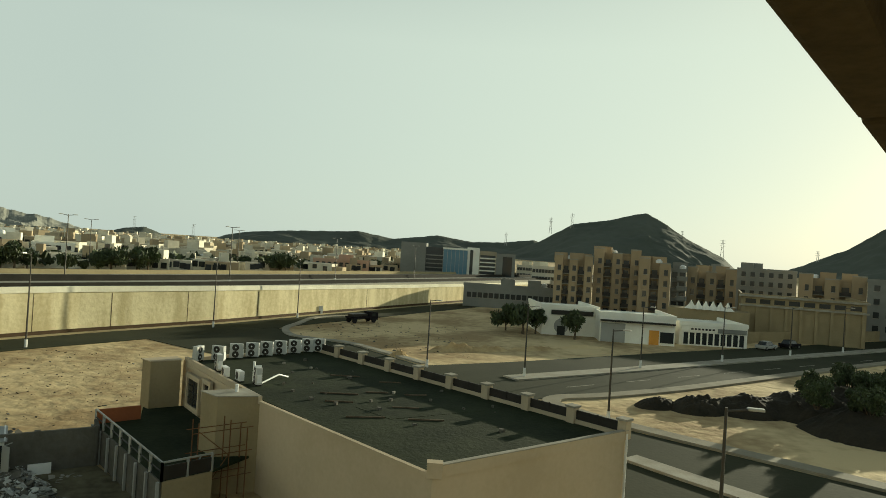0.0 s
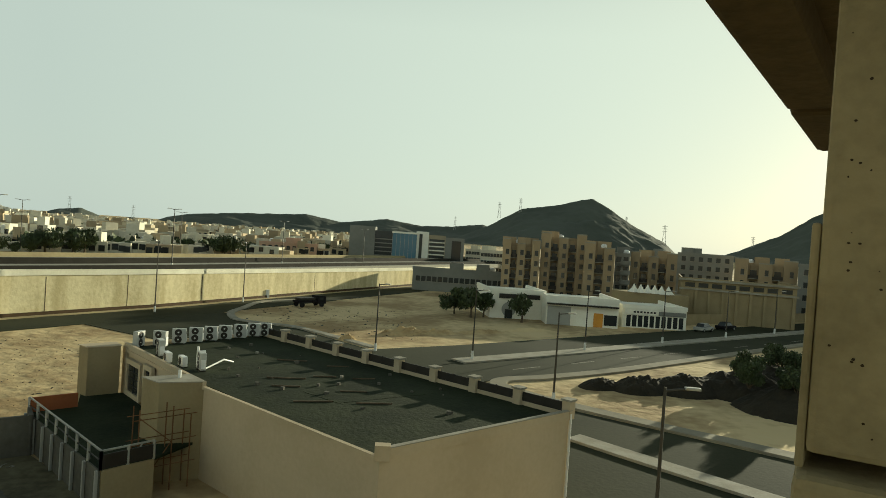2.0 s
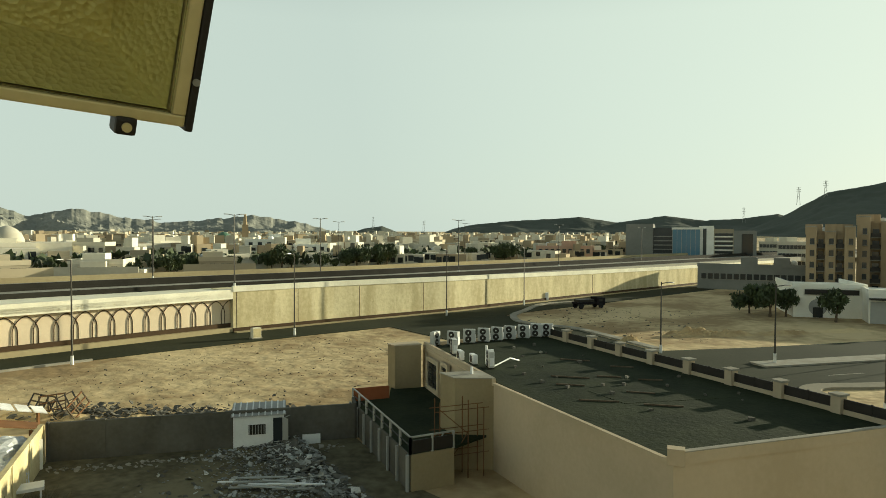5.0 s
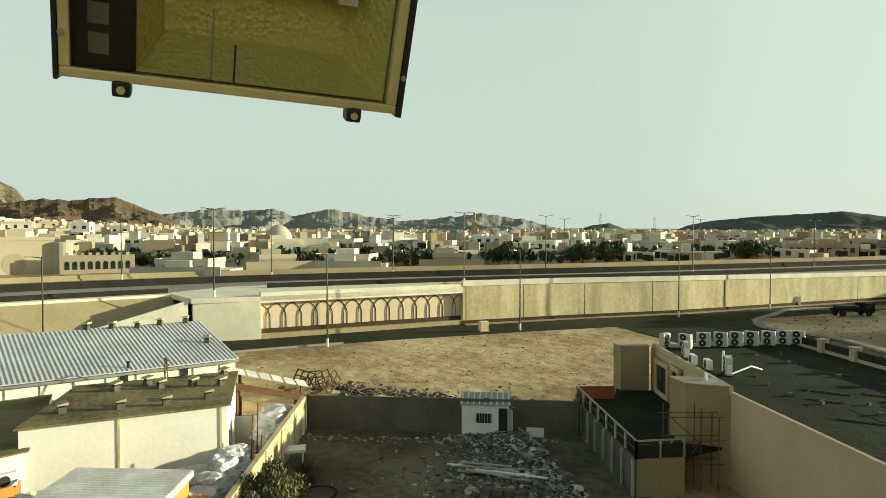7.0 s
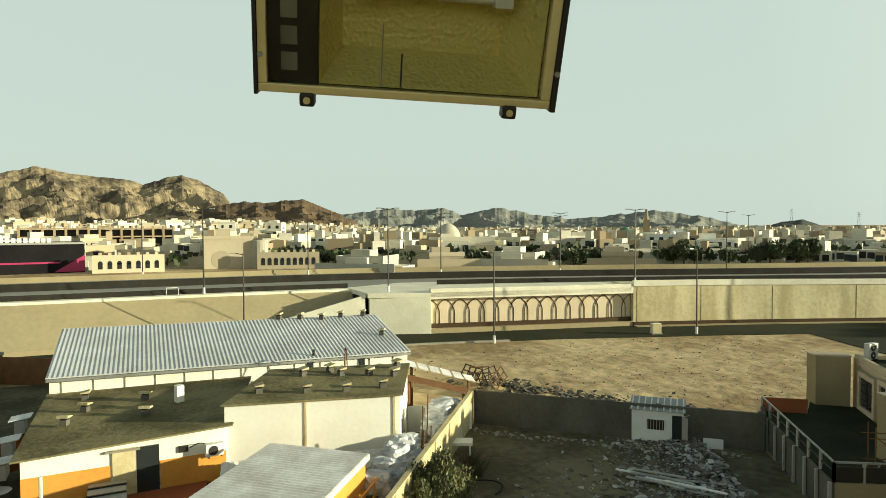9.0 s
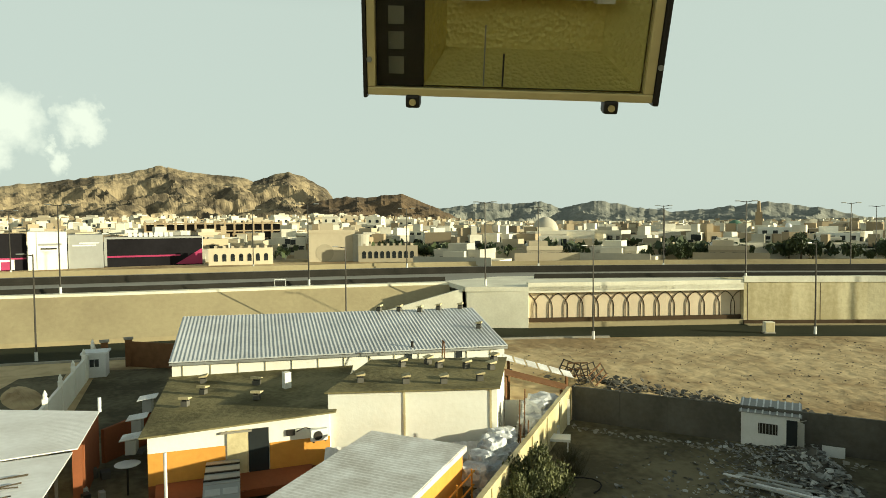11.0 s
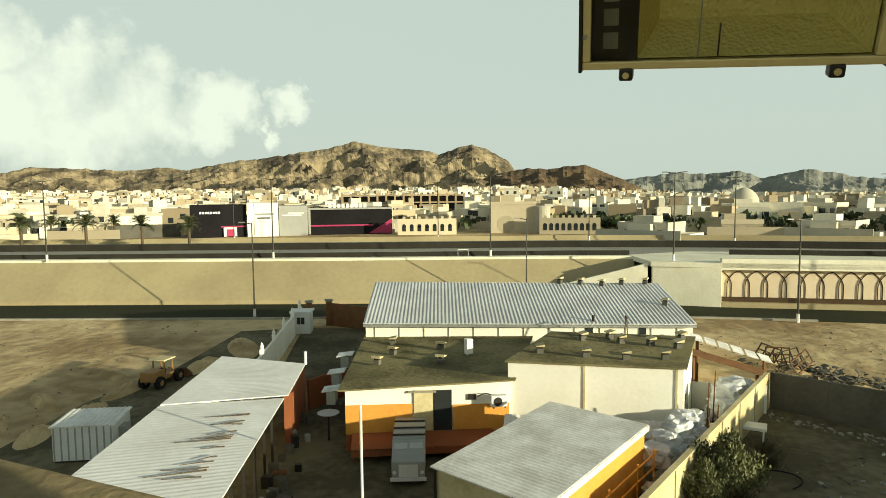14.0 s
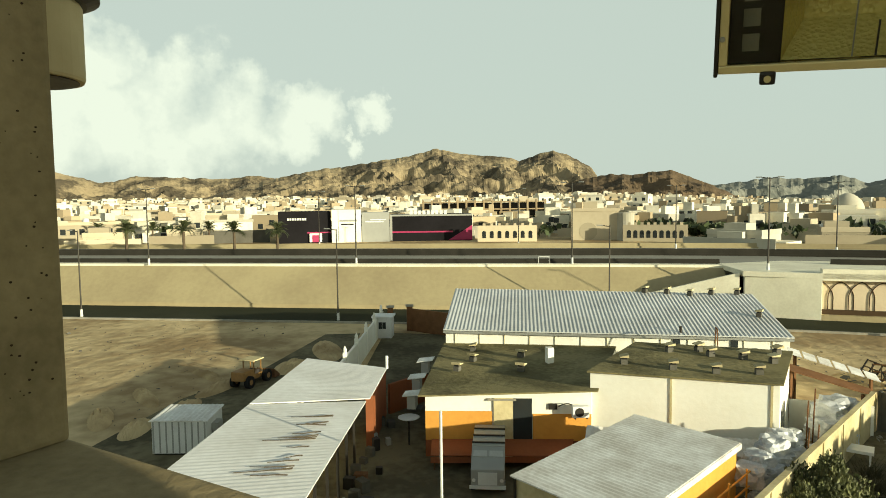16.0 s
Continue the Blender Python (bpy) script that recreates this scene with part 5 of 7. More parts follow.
part("red_wall", Geo().bar((-39.9, -0.15), (-35.2, -0.8), 0.15, -0.2, 2.8), REDBROWN, car, "red-brown side wall")
part("near_wall", Geo().bar((-21.45, -8.9), (-22.2, -3.4), 0.15, -0.2, 2.75), YELLOWWALL, car)
for u in (0.02, 0.2, 0.4, 0.6, 0.8):
    c = lerp((-31.8, -1.7), (-22.3, -3.2), u)
    part("post", Geo().box(c[0] - 0.06, c[0] + 0.06, c[1] - 0.06, c[1] + 0.06, 0, 2.85), DARKMETAL, car)
part("corner_block", Geo().box(-34.6, -34.2, -1.2, -0.8, 0, 2.9), REDBROWN, car)
part("end_post", Geo().tube((-40.0, 0.0, 2.9), (-40.0, 0.0, 3.7), 0.09), WHITEPLASTIC, car, "white roof post")
rnd = random.Random(4)
for i in range(16):
    c = lerp((-31.4, -2.6), (-24.2, -3.9), rnd.random())
    a_ = rnd.uniform(-10, 25)
    L_ = 0.7 + 1.7 * rnd.random()
    br = Geo()
    q = Vector((c[0], c[1], 2.99))
    for k in range(3):
        q2 = q + Vector((math.cos(radians(a_ + 90)) * L_ / 3 * -0.35 + rnd.uniform(-0.1, 0.1), -L_ / 3, 0.0))
        br.tube(q, q2, 0.028 - 0.006 * k, n=5)
        q = q2
    solo("dry_branch", br, BARK, "dry dark branch lying on the white sheet roof", "branch", "branches on the carport roof")
for i in range(20):
    u = rnd.random()
    c = lerp((-38.5, 0.0), (-23.5, -2.2), u)
    s_ = 0.14 + 0.2 * rnd.random()
    solo("junk_box", Geo().box(-s_, s_, -s_ * 0.7, s_ * 0.7, 0, 0.3 + s_ * 1.6 * rnd.random()).moved(at(c[0] + rnd.uniform(-0.2, 0.2), c[1] + rnd.uniform(-0.6, 0.7), 0.02, rnd.uniform(0, 90))), rnd.choice((GREYPANEL, GREYBLOCK, DARKMETAL, RUST, DARKMETAL)), "dusty box of workshop clutter beside the carport", "box", "clutter by the carport", bevel=0.02)
white_dish = thing("dish_table", at(-34.6, 1.1, 0.0, 20), "white round dish on a thin stand beside the store", "dish")
part("dish", Geo().lathe((0, 0, 0), [(0.1, 1.42), (0.5, 1.5), (0.6, 1.56), (0.55, 1.58), (0.1, 1.47)], 18), WHITEPLASTIC, white_dish)
part("stand", Geo().tube((0, 0, 0), (0, 0, 1.43), 0.05), DARKMETAL, white_dish)
solo("white_pole", Geo().tube((-23.9, 1.9, 0), (-23.9, 1.9, 5.3), 0.055), WHITEPOLE, "slender white pole standing in the court", "pole")
block_wall("court_cross_wall", (-40.0, 0.1), (-43.6, 3.6), 1.9, REDBROWN, "red-brown painted cross wall of the court")

# truck in the court
truck = thing("box_truck", at(-29.35, 4.6, 0.0, 79) @ Matrix.Diagonal((0.86, 0.86, 0.8, 1)), "pale grey box truck with split windscreen parked in the court", "truck")
part("body", Geo().box(-0.9, 0.9, 0.2, 4.2, 0.55, 2.15), GREYPANEL, truck, bevel=0.06)
part("cab_front", Geo().prism([(-0.88, -1.55), (0.88, -1.55), (0.9, 0.2), (-0.9, 0.2)], 0.5, [1.45, 1.45, 2.1, 2.1]), GREYPANEL, truck, bevel=0.05)
part("grille", Geo().box(-0.5, 0.5, -1.62, -1.552, 0.6, 1.3), WHITEPLASTIC, truck, "paler grille panel")
for x in (-0.43, 0.43):
    # opaque pale panes: the reflected sky is painted as their colour
    part("windscreen", Geo().prism([(x - 0.36, -0.62), (x + 0.36, -0.62), (x + 0.36, -0.18), (x - 0.36, -0.18)], [1.80, 1.80, 1.97, 1.97], [1.835, 1.835, 2.0, 2.0]), UNITCASE, truck, "windscreen half with the sky's reflection in its pale colour")
    part("headlight", Geo().tube((x * 1.7, -1.56, 0.85), (x * 1.7, -1.6, 0.85), 0.1, n=12), WHITEPLASTIC, truck)
part("bumper", Geo().box(-0.95, 0.95, -1.72, -1.6, 0.4, 0.58), WHITEPLASTIC, truck)
for y in (0.5, 1.6, 2.7, 3.8):
    part("roof_bar", Geo().box(-0.9, 0.9, y, y + 0.1, 2.16, 2.24), DARKMETAL, truck, "dark roof crossbar")
for x in (-0.8, 0.8):
    for y in (-0.9, 3.1):
        wh = part("wheel", Geo().tube((x - 0.11, y, 0.4), (x + 0.11, y, 0.4), 0.4, n=18), RUBBER, truck)
        part("rim", Geo().tube((x - 0.12, y, 0.4), (x + 0.12, y, 0.4), 0.2, n=12), STEEL, wh)
# heaps of white woven bags
def bag(x, y, z, s_, seed):
    me = bpy.data.meshes.new("bulk_bag")
    bm = bmesh.new()
    bmesh.ops.create_icosphere(bm, subdivisions=3, radius=1.0)
    for v in bm.verts:
        p = v.co
        q = Vector([math.copysign(abs(c) ** 0.62, c) for c in p])
        v.co = q * (1 + 0.34 * noise.fractal(p * 2.2 + Vector((seed, 0, 0)), 0.8, 2.1, 4) - 0.16 * abs(noise.noise(p * 4.3 + Vector((0, seed, 0)))))
        v.co.z = max(v.co.z, -0.72) + 0.72
    bm.to_mesh(me)
    bm.free()
    me.materials.append(BAG)
    ob = new("bulk_bag", me)
    ob.matrix_basis = at(x, y, z, seed * 37) @ Matrix.Diagonal((s_, s_ * 0.9, s_ * 0.8, 1))
    return tagged(ob, "bulging white woven bulk bag stacked along the wall", "bag", "bulk bags by the wall")


for i, (x, y, z, s_) in enumerate([(-25.0, 15.6, 0, 0.62), (-25.9, 16.6, 0, 0.7), (-26.7, 17.3, 0, 0.72), (-25.6, 16.0, 0.95, 0.6), (-26.5, 17.0, 1.0, 0.66), (-27.4, 18.5, 0, 0.75), (-27.2, 17.9, 1.05, 0.6), (-28.3, 19.4, 0, 0.7), (-28.0, 18.8, 1.1, 0.55), (-30.6, 22.4, 0.9, 0.66), (-31.0, 23.2, 0.9, 0.7), (-31.7, 24.1, 0.9, 0.62), (-30.8, 22.9, 0, 0.8), (-31.5, 23.9, 0, 0.8), (-29.6, 21.4, 0, 0.66), (-24.0, 14.3, 0, 0.6), (-26.0, 15.9, 1.4, 0.62), (-26.8, 17.0, 1.6, 0.68), (-27.8, 18.1, 1.5, 0.7), (-28.5, 18.9, 1.3, 0.66), (-25.3, 15.0, 1.1, 0.7), (-27.3, 18.0, 0.7, 0.85), (-25.6, 16.4, 0.6, 0.8), (-32.4, 24.0, 1.35, 0.8), (-31.6, 23.2, 1.3, 0.75), (-32.9, 25.2, 1.2, 0.7), (-31.2, 22.6, 0.5, 0.8)]):
    bag(x, y, z, s_, i + 1)
for i, (x, y) in enumerate(((-27.2, 19.4), (-26.3, 18.3), (-29.4, 20.4), (-30.6, 21.6))):
    solo("thin_pole", Geo().tube((x, y, 0), (x + 0.15, y, 2.9 + 0.2 * i), 0.035), RUST, "thin rusty pole standing among the bags", "pole", "poles among the bags")
bench = thing("white_cart", at(-29.6, 23.0, 0, 50), "white metal handcart standing by the party wall", "cart")
part("tray", Geo().box(-0.95, 0.95, -0.5, 0.5, 0.6, 0.75), WHITEPLASTIC, bench)
part("end_board", Geo().box(-0.95, -0.88, -0.5, 0.5, 0.75, 1.15), WHITEPLASTIC, bench)
for x in (-0.8, 0.8):
    for y in (-0.42, 0.42):
        part("leg", Geo().box(x - 0.04, x + 0.04, y - 0.04, y + 0.04, 0, 0.6), WHITEPLASTIC, bench)
pal = thing("pallet", pose(-26.9, 20.2, 0.02, 68, 0, 140), "grey timber pallet leaning on the party wall", "pallet")
for i in range(5):
    part("slat", Geo().box(-0.55, 0.55, 0.05 + 0.28 * i, 0.19 + 0.28 * i, 0, 0.03), BARK, pal)
for x in (-0.5, 0, 0.45):
    part("runner", Geo().box(x, x + 0.08, 0.05, 1.3, 0.031, 0.12), BARK, pal)

# west of the court: wall, guard cabin, container, loader
bw = block_wall("boundary_wall", (-40.6, -3.9), (-67.5, -0.2), 2.0, WHITEWALL, "white rendered boundary wall with pointed posts", 0, None)
for i in range(6):
    c = lerp((-42.5, -3.65), (-66.5, -0.35), i / 5)
    post = part("post", Geo().box(c[0] - 0.16, c[0] + 0.16, c[1] - 0.16, c[1] + 0.16, 0, 2.3), WHITEWALL, bw)
    part("finial", Geo().lathe((c[0], c[1], 2.3), [(0.2, 0), (0.12, 0.12), (0.15, 0.25), (0.02, 0.55)], 10), WHITEWALL, post, "pointed white finial")
block_wall("road_wall", (-61.5, 8.2), (-67.0, 2.6), 2.3, MAKERBROWN, "dark brown wall along the service road")
for p in ((-66.6, 0.6), (-67.0, 2.6)):
    gp = thing("gate_pillar", at(*p), "square brown gate pillar with a pale cap", "pillar", "gate pillars")
    part("shaft", Geo().box(-0.3, 0.3, -0.3, 0.3, 0, 2.5), MAKERBROWN, gp)
    part("cap", Geo().box(-0.4, 0.4, -0.4, 0.4, 2.5, 2.65), KERB, gp)
guard = thing("guard_cabin", at(-64.0, -0.1, 0, 80), "small white guard cabin with a dark window at the gate", "cabin")
part("shell", Geo().box(-0.9, 0.9, -0.85, 0.85, 0, 2.05), WHITEPLASTIC, guard, bevel=0.02)
part("roof", Geo().box(-1.05, 1.05, -1.0, 1.0, 2.05, 2.2), WHITEPLASTIC, guard)
gw = part("window", Geo().box(-0.35, 0.35, -0.88, -0.85, 0.95, 1.6), GLASSDARK, guard)
part("window_bar", Geo().box(-0.02, 0.02, -0.9, -0.88, 0.95, 1.6), WHITEPLASTIC, gw)
cont = thing("site_container", at(-35.9, -10.85, 0, 84), "small white container cabin with ribbed walls and lit roof", "container")
part("body", Geo().box(-1.45, 1.45, -1.3, 1.1, 0.12, 1.85), WHITEPLASTIC, cont, bevel=0.02)
for i in range(9):
    part("wall_rib", Geo().box(-1.4 + 0.34 * i, -1.33 + 0.34 * i, -1.33, -1.302, 0.15, 1.82), GREYPANEL, cont)
part("roof", ribbed((-1.55, -1.4), (1.55, -1.4), (1.55, 1.2), (-1.55, 1.2), 1.9, 1.98, 12, 0.03), OLDSHEET, cont)
part("skid", Geo().box(-1.4, 1.4, -1.2, -1.0, 0, 0.12), DARKMETAL, cont)
part("skid", Geo().box(-1.4, 1.4, 0.8, 1.0, 0, 0.12), DARKMETAL, cont)
part("side_unit", Geo().box(1.46, 1.8, -0.6, 0.2, 0.9, 1.5), GREYPANEL, cont)

loader = thing("wheel_loader", at(-48.4, -9.9, 0, 66) @ Matrix.Scale(0.72, 4), "dusty yellow-orange wheel loader with a cab roof", "loader")
part("engine_hood", Geo().box(-0.75, 0.75, -2.4, -0.6, 0.8, 1.75), VEHICLEYELLOW, loader, bevel=0.1)
part("chassis", Geo().box(-0.6, 0.6, -0.6, 1.8, 0.6, 1.1), VEHICLEYELLOW, loader, bevel=0.05)
for x in (-0.62, 0.62):
    for y in (-0.5, 0.7):
        part("cab_post", Geo().box(x - 0.05, x + 0.05, y - 0.05, y + 0.05, 1.1, 2.5), VEHICLEYELLOW, loader)
part("cab_roof", Geo().box(-0.85, 0.85, -0.8, 1.0, 2.5, 2.62), YELLOWWALL, loader, "dusty pale cab roof", bevel=0.03)
part("seat", Geo().box(-0.25, 0.25, -0.3, 0.2, 1.1, 1.6), RUBBER, loader)
for x in (-0.55, 0.55):
    part("lift_arm", Geo().tube((x, 0.9, 1.4), (x, 2.6, 0.6), 0.1), VEHICLEYELLOW, loader)
part("bucket", Geo().prism([(-1.1, 2.5), (1.1, 2.5), (1.1, 3.4), (-1.1, 3.4)], 0.08, [1.0, 1.0, 0.3, 0.3]), RUST, loader)
for x in (-0.85, 0.85):
    for y in (-1.6, 1.4):
        wh = part("wheel", Geo().tube((x - 0.22, y, 0.62), (x + 0.22, y, 0.62), 0.62, n=18), RUBBER, loader)
        part("rim", Geo().tube((x - 0.23, y, 0.62), (x + 0.23, y, 0.62), 0.28, n=12), VEHICLEYELLOW, wh)


def earth_heap(name, x, y, rx, ry, h, yaw, mat, label, seed, kind="", lumps=0.9):
    n = 26
    verts, faces = [], []
    for j in range(n + 1):
        for i in range(n + 1):
            u, v = 2 * i / n - 1, 2 * j / n - 1
            r = math.hypot(u, v)
            q = Vector((u * 2.3 + seed, v * 2.3, 0))
            z = h * max(0.0, 1 - r * r) ** 0.8 * (0.55 + lumps * abs(noise.fractal(q, 1.0, 2.0, 5))) - 0.12 * r
            verts.append((u * rx, v * ry, z))
    faces = [(j * (n + 1) + i, j * (n + 1) + i + 1, (j + 1) * (n + 1) + i + 1, (j + 1) * (n + 1) + i) for j in range(n) for i in range(n)]
    g = Geo().add(verts, faces).moved(at(x, y, 0, yaw))
    return solo(name, g, mat, label, "earth heap", "earth heaps")


for i, (x, y, rx, ry, h) in enumerate([(-52.5, -7.5, 2.6, 1.2, 1.1), (-47.5, -12.0, 3.0, 1.0, 0.7), (-42.5, -13.2, 2.6, 0.9, 0.8), (-39.0, -14.8, 2.0, 0.9, 0.9), (-58.5, -5.2, 4.5, 1.4, 1.0), (-41.5, -17.8, 2.6, 0.8, 0.9), (-45.8, -16.6, 3.0, 0.7, 0.8), (-51.0, -13.6, 3.2, 0.6, 0.6)]):
    earth_heap("earth_mound", x, y, rx, ry, h, 150 + 10 * i, SAND, "low bank of loose sandy earth beside the track", 3 * i + 1, lumps=0.3)
for i, (x, y, rx, ry, h) in enumerate([(-41.5, 33.5, 3.2, 1.6, 1.7), (-38.0, 33.6, 2.4, 1.4, 1.4), (-35.0, 35.0, 3.5, 1.2, 0.9), (-30.5, 38.0, 3.0, 1.0, 0.7)]):
    earth_heap("earth_mound", x, y, rx, ry, h * 0.7, 30 + 10 * i, SAND, "heap of earth and rubble behind the yard wall", 7 * i + 30, lumps=0.4)
rub = Geo()
rnd = random.Random(77)
for i in range(900):
    u = rnd.random()
    p = lerp((-42.5, 33.8), (-26, 41.0), u)
    shard(rub, p[0] + rnd.gauss(0, 1.2), p[1] + rnd.gauss(0, 0.9) - 0.4, 0.15 + 0.5 * rnd.random() * (u < 0.4), 0.1 + 0.3 * rnd.random() ** 2)
solo("rubble_strip", rub, GREYBLOCK, "strip of rubble and broken blocks behind the yard wall", "rubble", kind="stuff")
for i in range(4):
    fr_ = thing("old_frame", pose(-40.8 + 1.0 * i, 33.0 + 0.3 * i, 0.9, -35 + 9 * i, 10 - 14 * i, 20 + 25 * i), "old weathered timber frame thrown on the heap", "frame", "frames on the heap")
    for x in (-0.8, -0.28, 0.24, 0.76):
        part("upright", Geo().box(x - 0.04, x + 0.04, -0.04, 0.04, 0, 1.1), BARK if i % 2 else DARKMETAL, fr_)
    for z in (0.0, 0.52, 1.02):
        part("rail", Geo().box(-0.84, 0.8, -0.035, 0.045, z, z + 0.08), MAKERBROWN if i % 2 else BARK, fr_)
# stones and tracks on the open sand
stones = Geo()
for i in range(900):
    x, y = rnd.uniform(-52, -24), rnd.uniform(32, 72)
    if beyond(x, y) > -10 or (x + 33) * 9.8 - (y - 27) * 14 > -20:
        continue
    shard(stones, x, y, 0.0, 0.03 + 0.16 * rnd.random() ** 5)
for i in range(500):
    x, y = rnd.uniform(-20, 5), rnd.uniform(84, 118)
    shard(stones, x, y, 0.0, 0.04 + 0.25 * rnd.random() ** 5)
for i in range(300):
    x, y = rnd.uniform(-75, -40), rnd.uniform(-34, -10)
    shard(stones, x, y, 0.0, 0.04 + 0.2 * rnd.random() ** 5)
solo("loose_stones", stones, GREYBLOCK, "loose stones scattered over the sandy plots", "stones", kind="stuff")

# ---- plants ----
def leaf_crown(name, r, h, seed, count, size=0.35, mat=None):
    """A crown of many small leaf clumps with an uneven outline."""
    rr = random.Random(seed)
    g = Geo()
    lobes = [(rr.gauss(0, 0.45) * r, rr.gauss(0, 0.45) * r, h * (0.35 + 0.5 * rr.random()), r * (0.35 + 0.3 * rr.random())) for _ in range(9)]
    for i in range(count):
        lx, ly, lz, lr = rr.choice(lobes)
        d = Vector((rr.gauss(0, 1), rr.gauss(0, 1), rr.gauss(0, 0.8))).normalized() * lr * (0.45 + 0.6 * rr.random())
        c = Vector((lx, ly, lz)) + d
        if c.z < 0.15:
            c.z = 0.15 + 0.3 * rr.random()
        s_ = size * (0.5 + rr.random())
        m = Matrix.Translation(c) @ Euler((rr.random() * 6, rr.random() * 6, rr.random() * 6)).to_matrix().to_4x4()
        pts = [m @ Vector(p) for p in ((-s_, 0, 0), (0, -s_ * 0.45, 0.06 * s_), (s_, 0, 0), (0, s_ * 0.45, 0.06 * s_))]
        g.add(pts, [(0, 1, 2), (0, 2, 3)])
    return g.mesh(name, mat or LEAF)


crowns = [leaf_crown("crown", 2.6, 3.6, 1, 1500), leaf_crown("crown", 3.2, 3.2, 2, 1700), leaf_crown("crown", 2.0, 4.0, 3, 1300)]
trunk_g = Geo().tube((0, 0, 0), (0.1, 0, 1.4), 0.22, 0.15).tube((0.1, 0, 1.3), (0.9, 0.3, 2.9), 0.11, 0.05, 6).tube((0.1, 0, 1.3), (-0.7, 0.4, 2.8), 0.11, 0.05, 6).tube((0.1, 0, 1.3), (0.1, -0.8, 3.0), 0.1, 0.04, 6)
trunk_me = trunk_g.mesh("trunk", BARK)


def tree(x, y, z, s_, kind, label="dark green broadleaf tree with an uneven crown", group="trees among the houses"):
    th = thing("tree", at(x, y, z, 77 * x % 360) @ Matrix.Scale(s_, 4), label, "tree", group)
    part("trunk", trunk_me, BARK, th)
    c = part("crown", crowns[kind], LEAF, th)
    c.location = (0, 0, 1.0)
    return th


tree(15.0, 113.2, 0, 1.05, 0, group="trees by the shops")
tree(17.5, 115.0, 0, 0.85, 2, group="trees by the shops")
tree(23.4, 110.2, 0, 0.95, 2, group="trees by the shops")
tree(12.5, 117.5, 0, 0.8, 1, group="trees by the shops")
BUSHGREEN = material("bush_leaf", (0.15, 0.155, 0.055), 0.7, (0.07, 0.08, 0.028), 0.8, 6, 0.9, 0.1, per_island=0.5)
BUSHLEAF = leaf_crown("foliage", 1.4, 2.8, 8, 6500, 0.085, BUSHGREEN)
bush = thing("bush", at(-23.6, 17.0, 0) @ Matrix.Diagonal((0.92, 0.92, 1.1, 1)), "dense green bush growing against the yellow wall", "bush")
part("foliage", BUSHLEAF, BUSHGREEN, bush)
stems = Geo()
for i in range(7):
    a_ = i * 0.9
    stems.tube((0.1 * math.cos(a_), 0.1 * math.sin(a_), 0), (0.9 * math.cos(a_), 0.9 * math.sin(a_), 1.7), 0.04, 0.015, 5)
scrub_stems = stems.mesh("stems", BARK)
part("stems", scrub_stems, BARK, bush)
bush2 = copy_thing(bush, at(-22.6, 15.7, 0, 120) @ Matrix.Scale(0.7, 4))
DRY = material("dry_weed", (0.075, 0.07, 0.035), 0.9, (0.045, 0.04, 0.02), 1.0, 8, 0.8, 0.2)
for i, (x, y) in enumerate(((-26.2, 21.6), (-24.7, 19.4), (-23.4, 18.0), (-27.6, 22.6))):
    w = Geo()
    rr = random.Random(i)
    for k in range(120):
        a_, l_ = rr.random() * 6.28, 0.3 + 0.6 * rr.random()
        b_ = Vector((rr.gauss(0, 0.3), rr.gauss(0, 0.3), 0.02))
        e_ = b_ + Vector((math.cos(a_) * l_ * 0.7, math.sin(a_) * l_ * 0.7, l_ * (0.4 + rr.random())))
        w.tube(b_, e_, 0.012, 0.004, 3)
    solo("dry_weed", w.moved(at(x, y, 0)), DRY, "tangled dry weeds at the foot of the wall", "weeds", "weeds in the yard")

# palms
frond = Geo()
for i in range(9):
    u0, u1 = i / 9, (i + 1) / 9
    f = lambda u: Vector((1.9 * u, 0, 0.75 * math.sin(u * 2.2) - 0.75 * u * u))
    p0, p1 = f(u0), f(u1)
    frond.tube(p0, p1, 0.035 * (1 - u0) + 0.01, 0.035 * (1 - u1) + 0.008, 4)
    for sgn in (-1, 1):
        for k in range(2):
            b_ = p0.lerp(p1, 0.5 * k)
            w_ = 0.6 * math.sin(math.pi * min(1, u0 * 0.85 + 0.12))
            frond.add([b_, b_ + Vector((0.12, 0, 0)), b_ + Vector((0.35, sgn * w_, -0.22 * w_ - 0.05))], [(0, 1, 2)])
PALMLEAF = material("palm_leaf", (0.075, 0.085, 0.03), 0.6, (0.045, 0.055, 0.02), 0.8, 6, 0.9, 0.1)
frond_me = frond.mesh("frond", PALMLEAF)
palm_trunk = Geo()
for i in range(9):
    palm_trunk.tube((0, 0, 0.36 * i), (0, 0, 0.36 * i + 0.4), 0.19, 0.23, 9)
palm_trunk_me = palm_trunk.mesh("trunk", BARK)


def palm(x, y, z, s_, seed):
    th = thing("palm_tree", at(x, y, z, seed * 50) @ Matrix.Scale(s_, 4), "date palm with arching fronds on the highway verge", "palm", "palms along the highway")
    part("trunk", palm_trunk_me, BARK, th)
    rr = random.Random(seed)
    for i in range(26):
        f_ = part("frond", frond_me, PALMLEAF, th)
        f_.matrix_basis = Matrix.Translation((0, 0, 3.5)) @ pose(0, 0, 0, 0, rr.uniform(-62, 38), i * 360 / 26 * 3.07)
    return th


def on_line(line, d, yaw):
    """The place on a polyline's offset that lies in that direction from the balcony."""
    pts = offset(line, d)
    want = radians(yaw)
    best = min(((abs(math.atan2(-(p[0] + (q[0] - p[0]) * k / 20), p[1] + (q[1] - p[1]) * k / 20) - want), lerp(p, q, k / 20)) for p, q in zip(pts, pts[1:]) for k in range(20)), key=lambda v: v[0])
    return best[1]


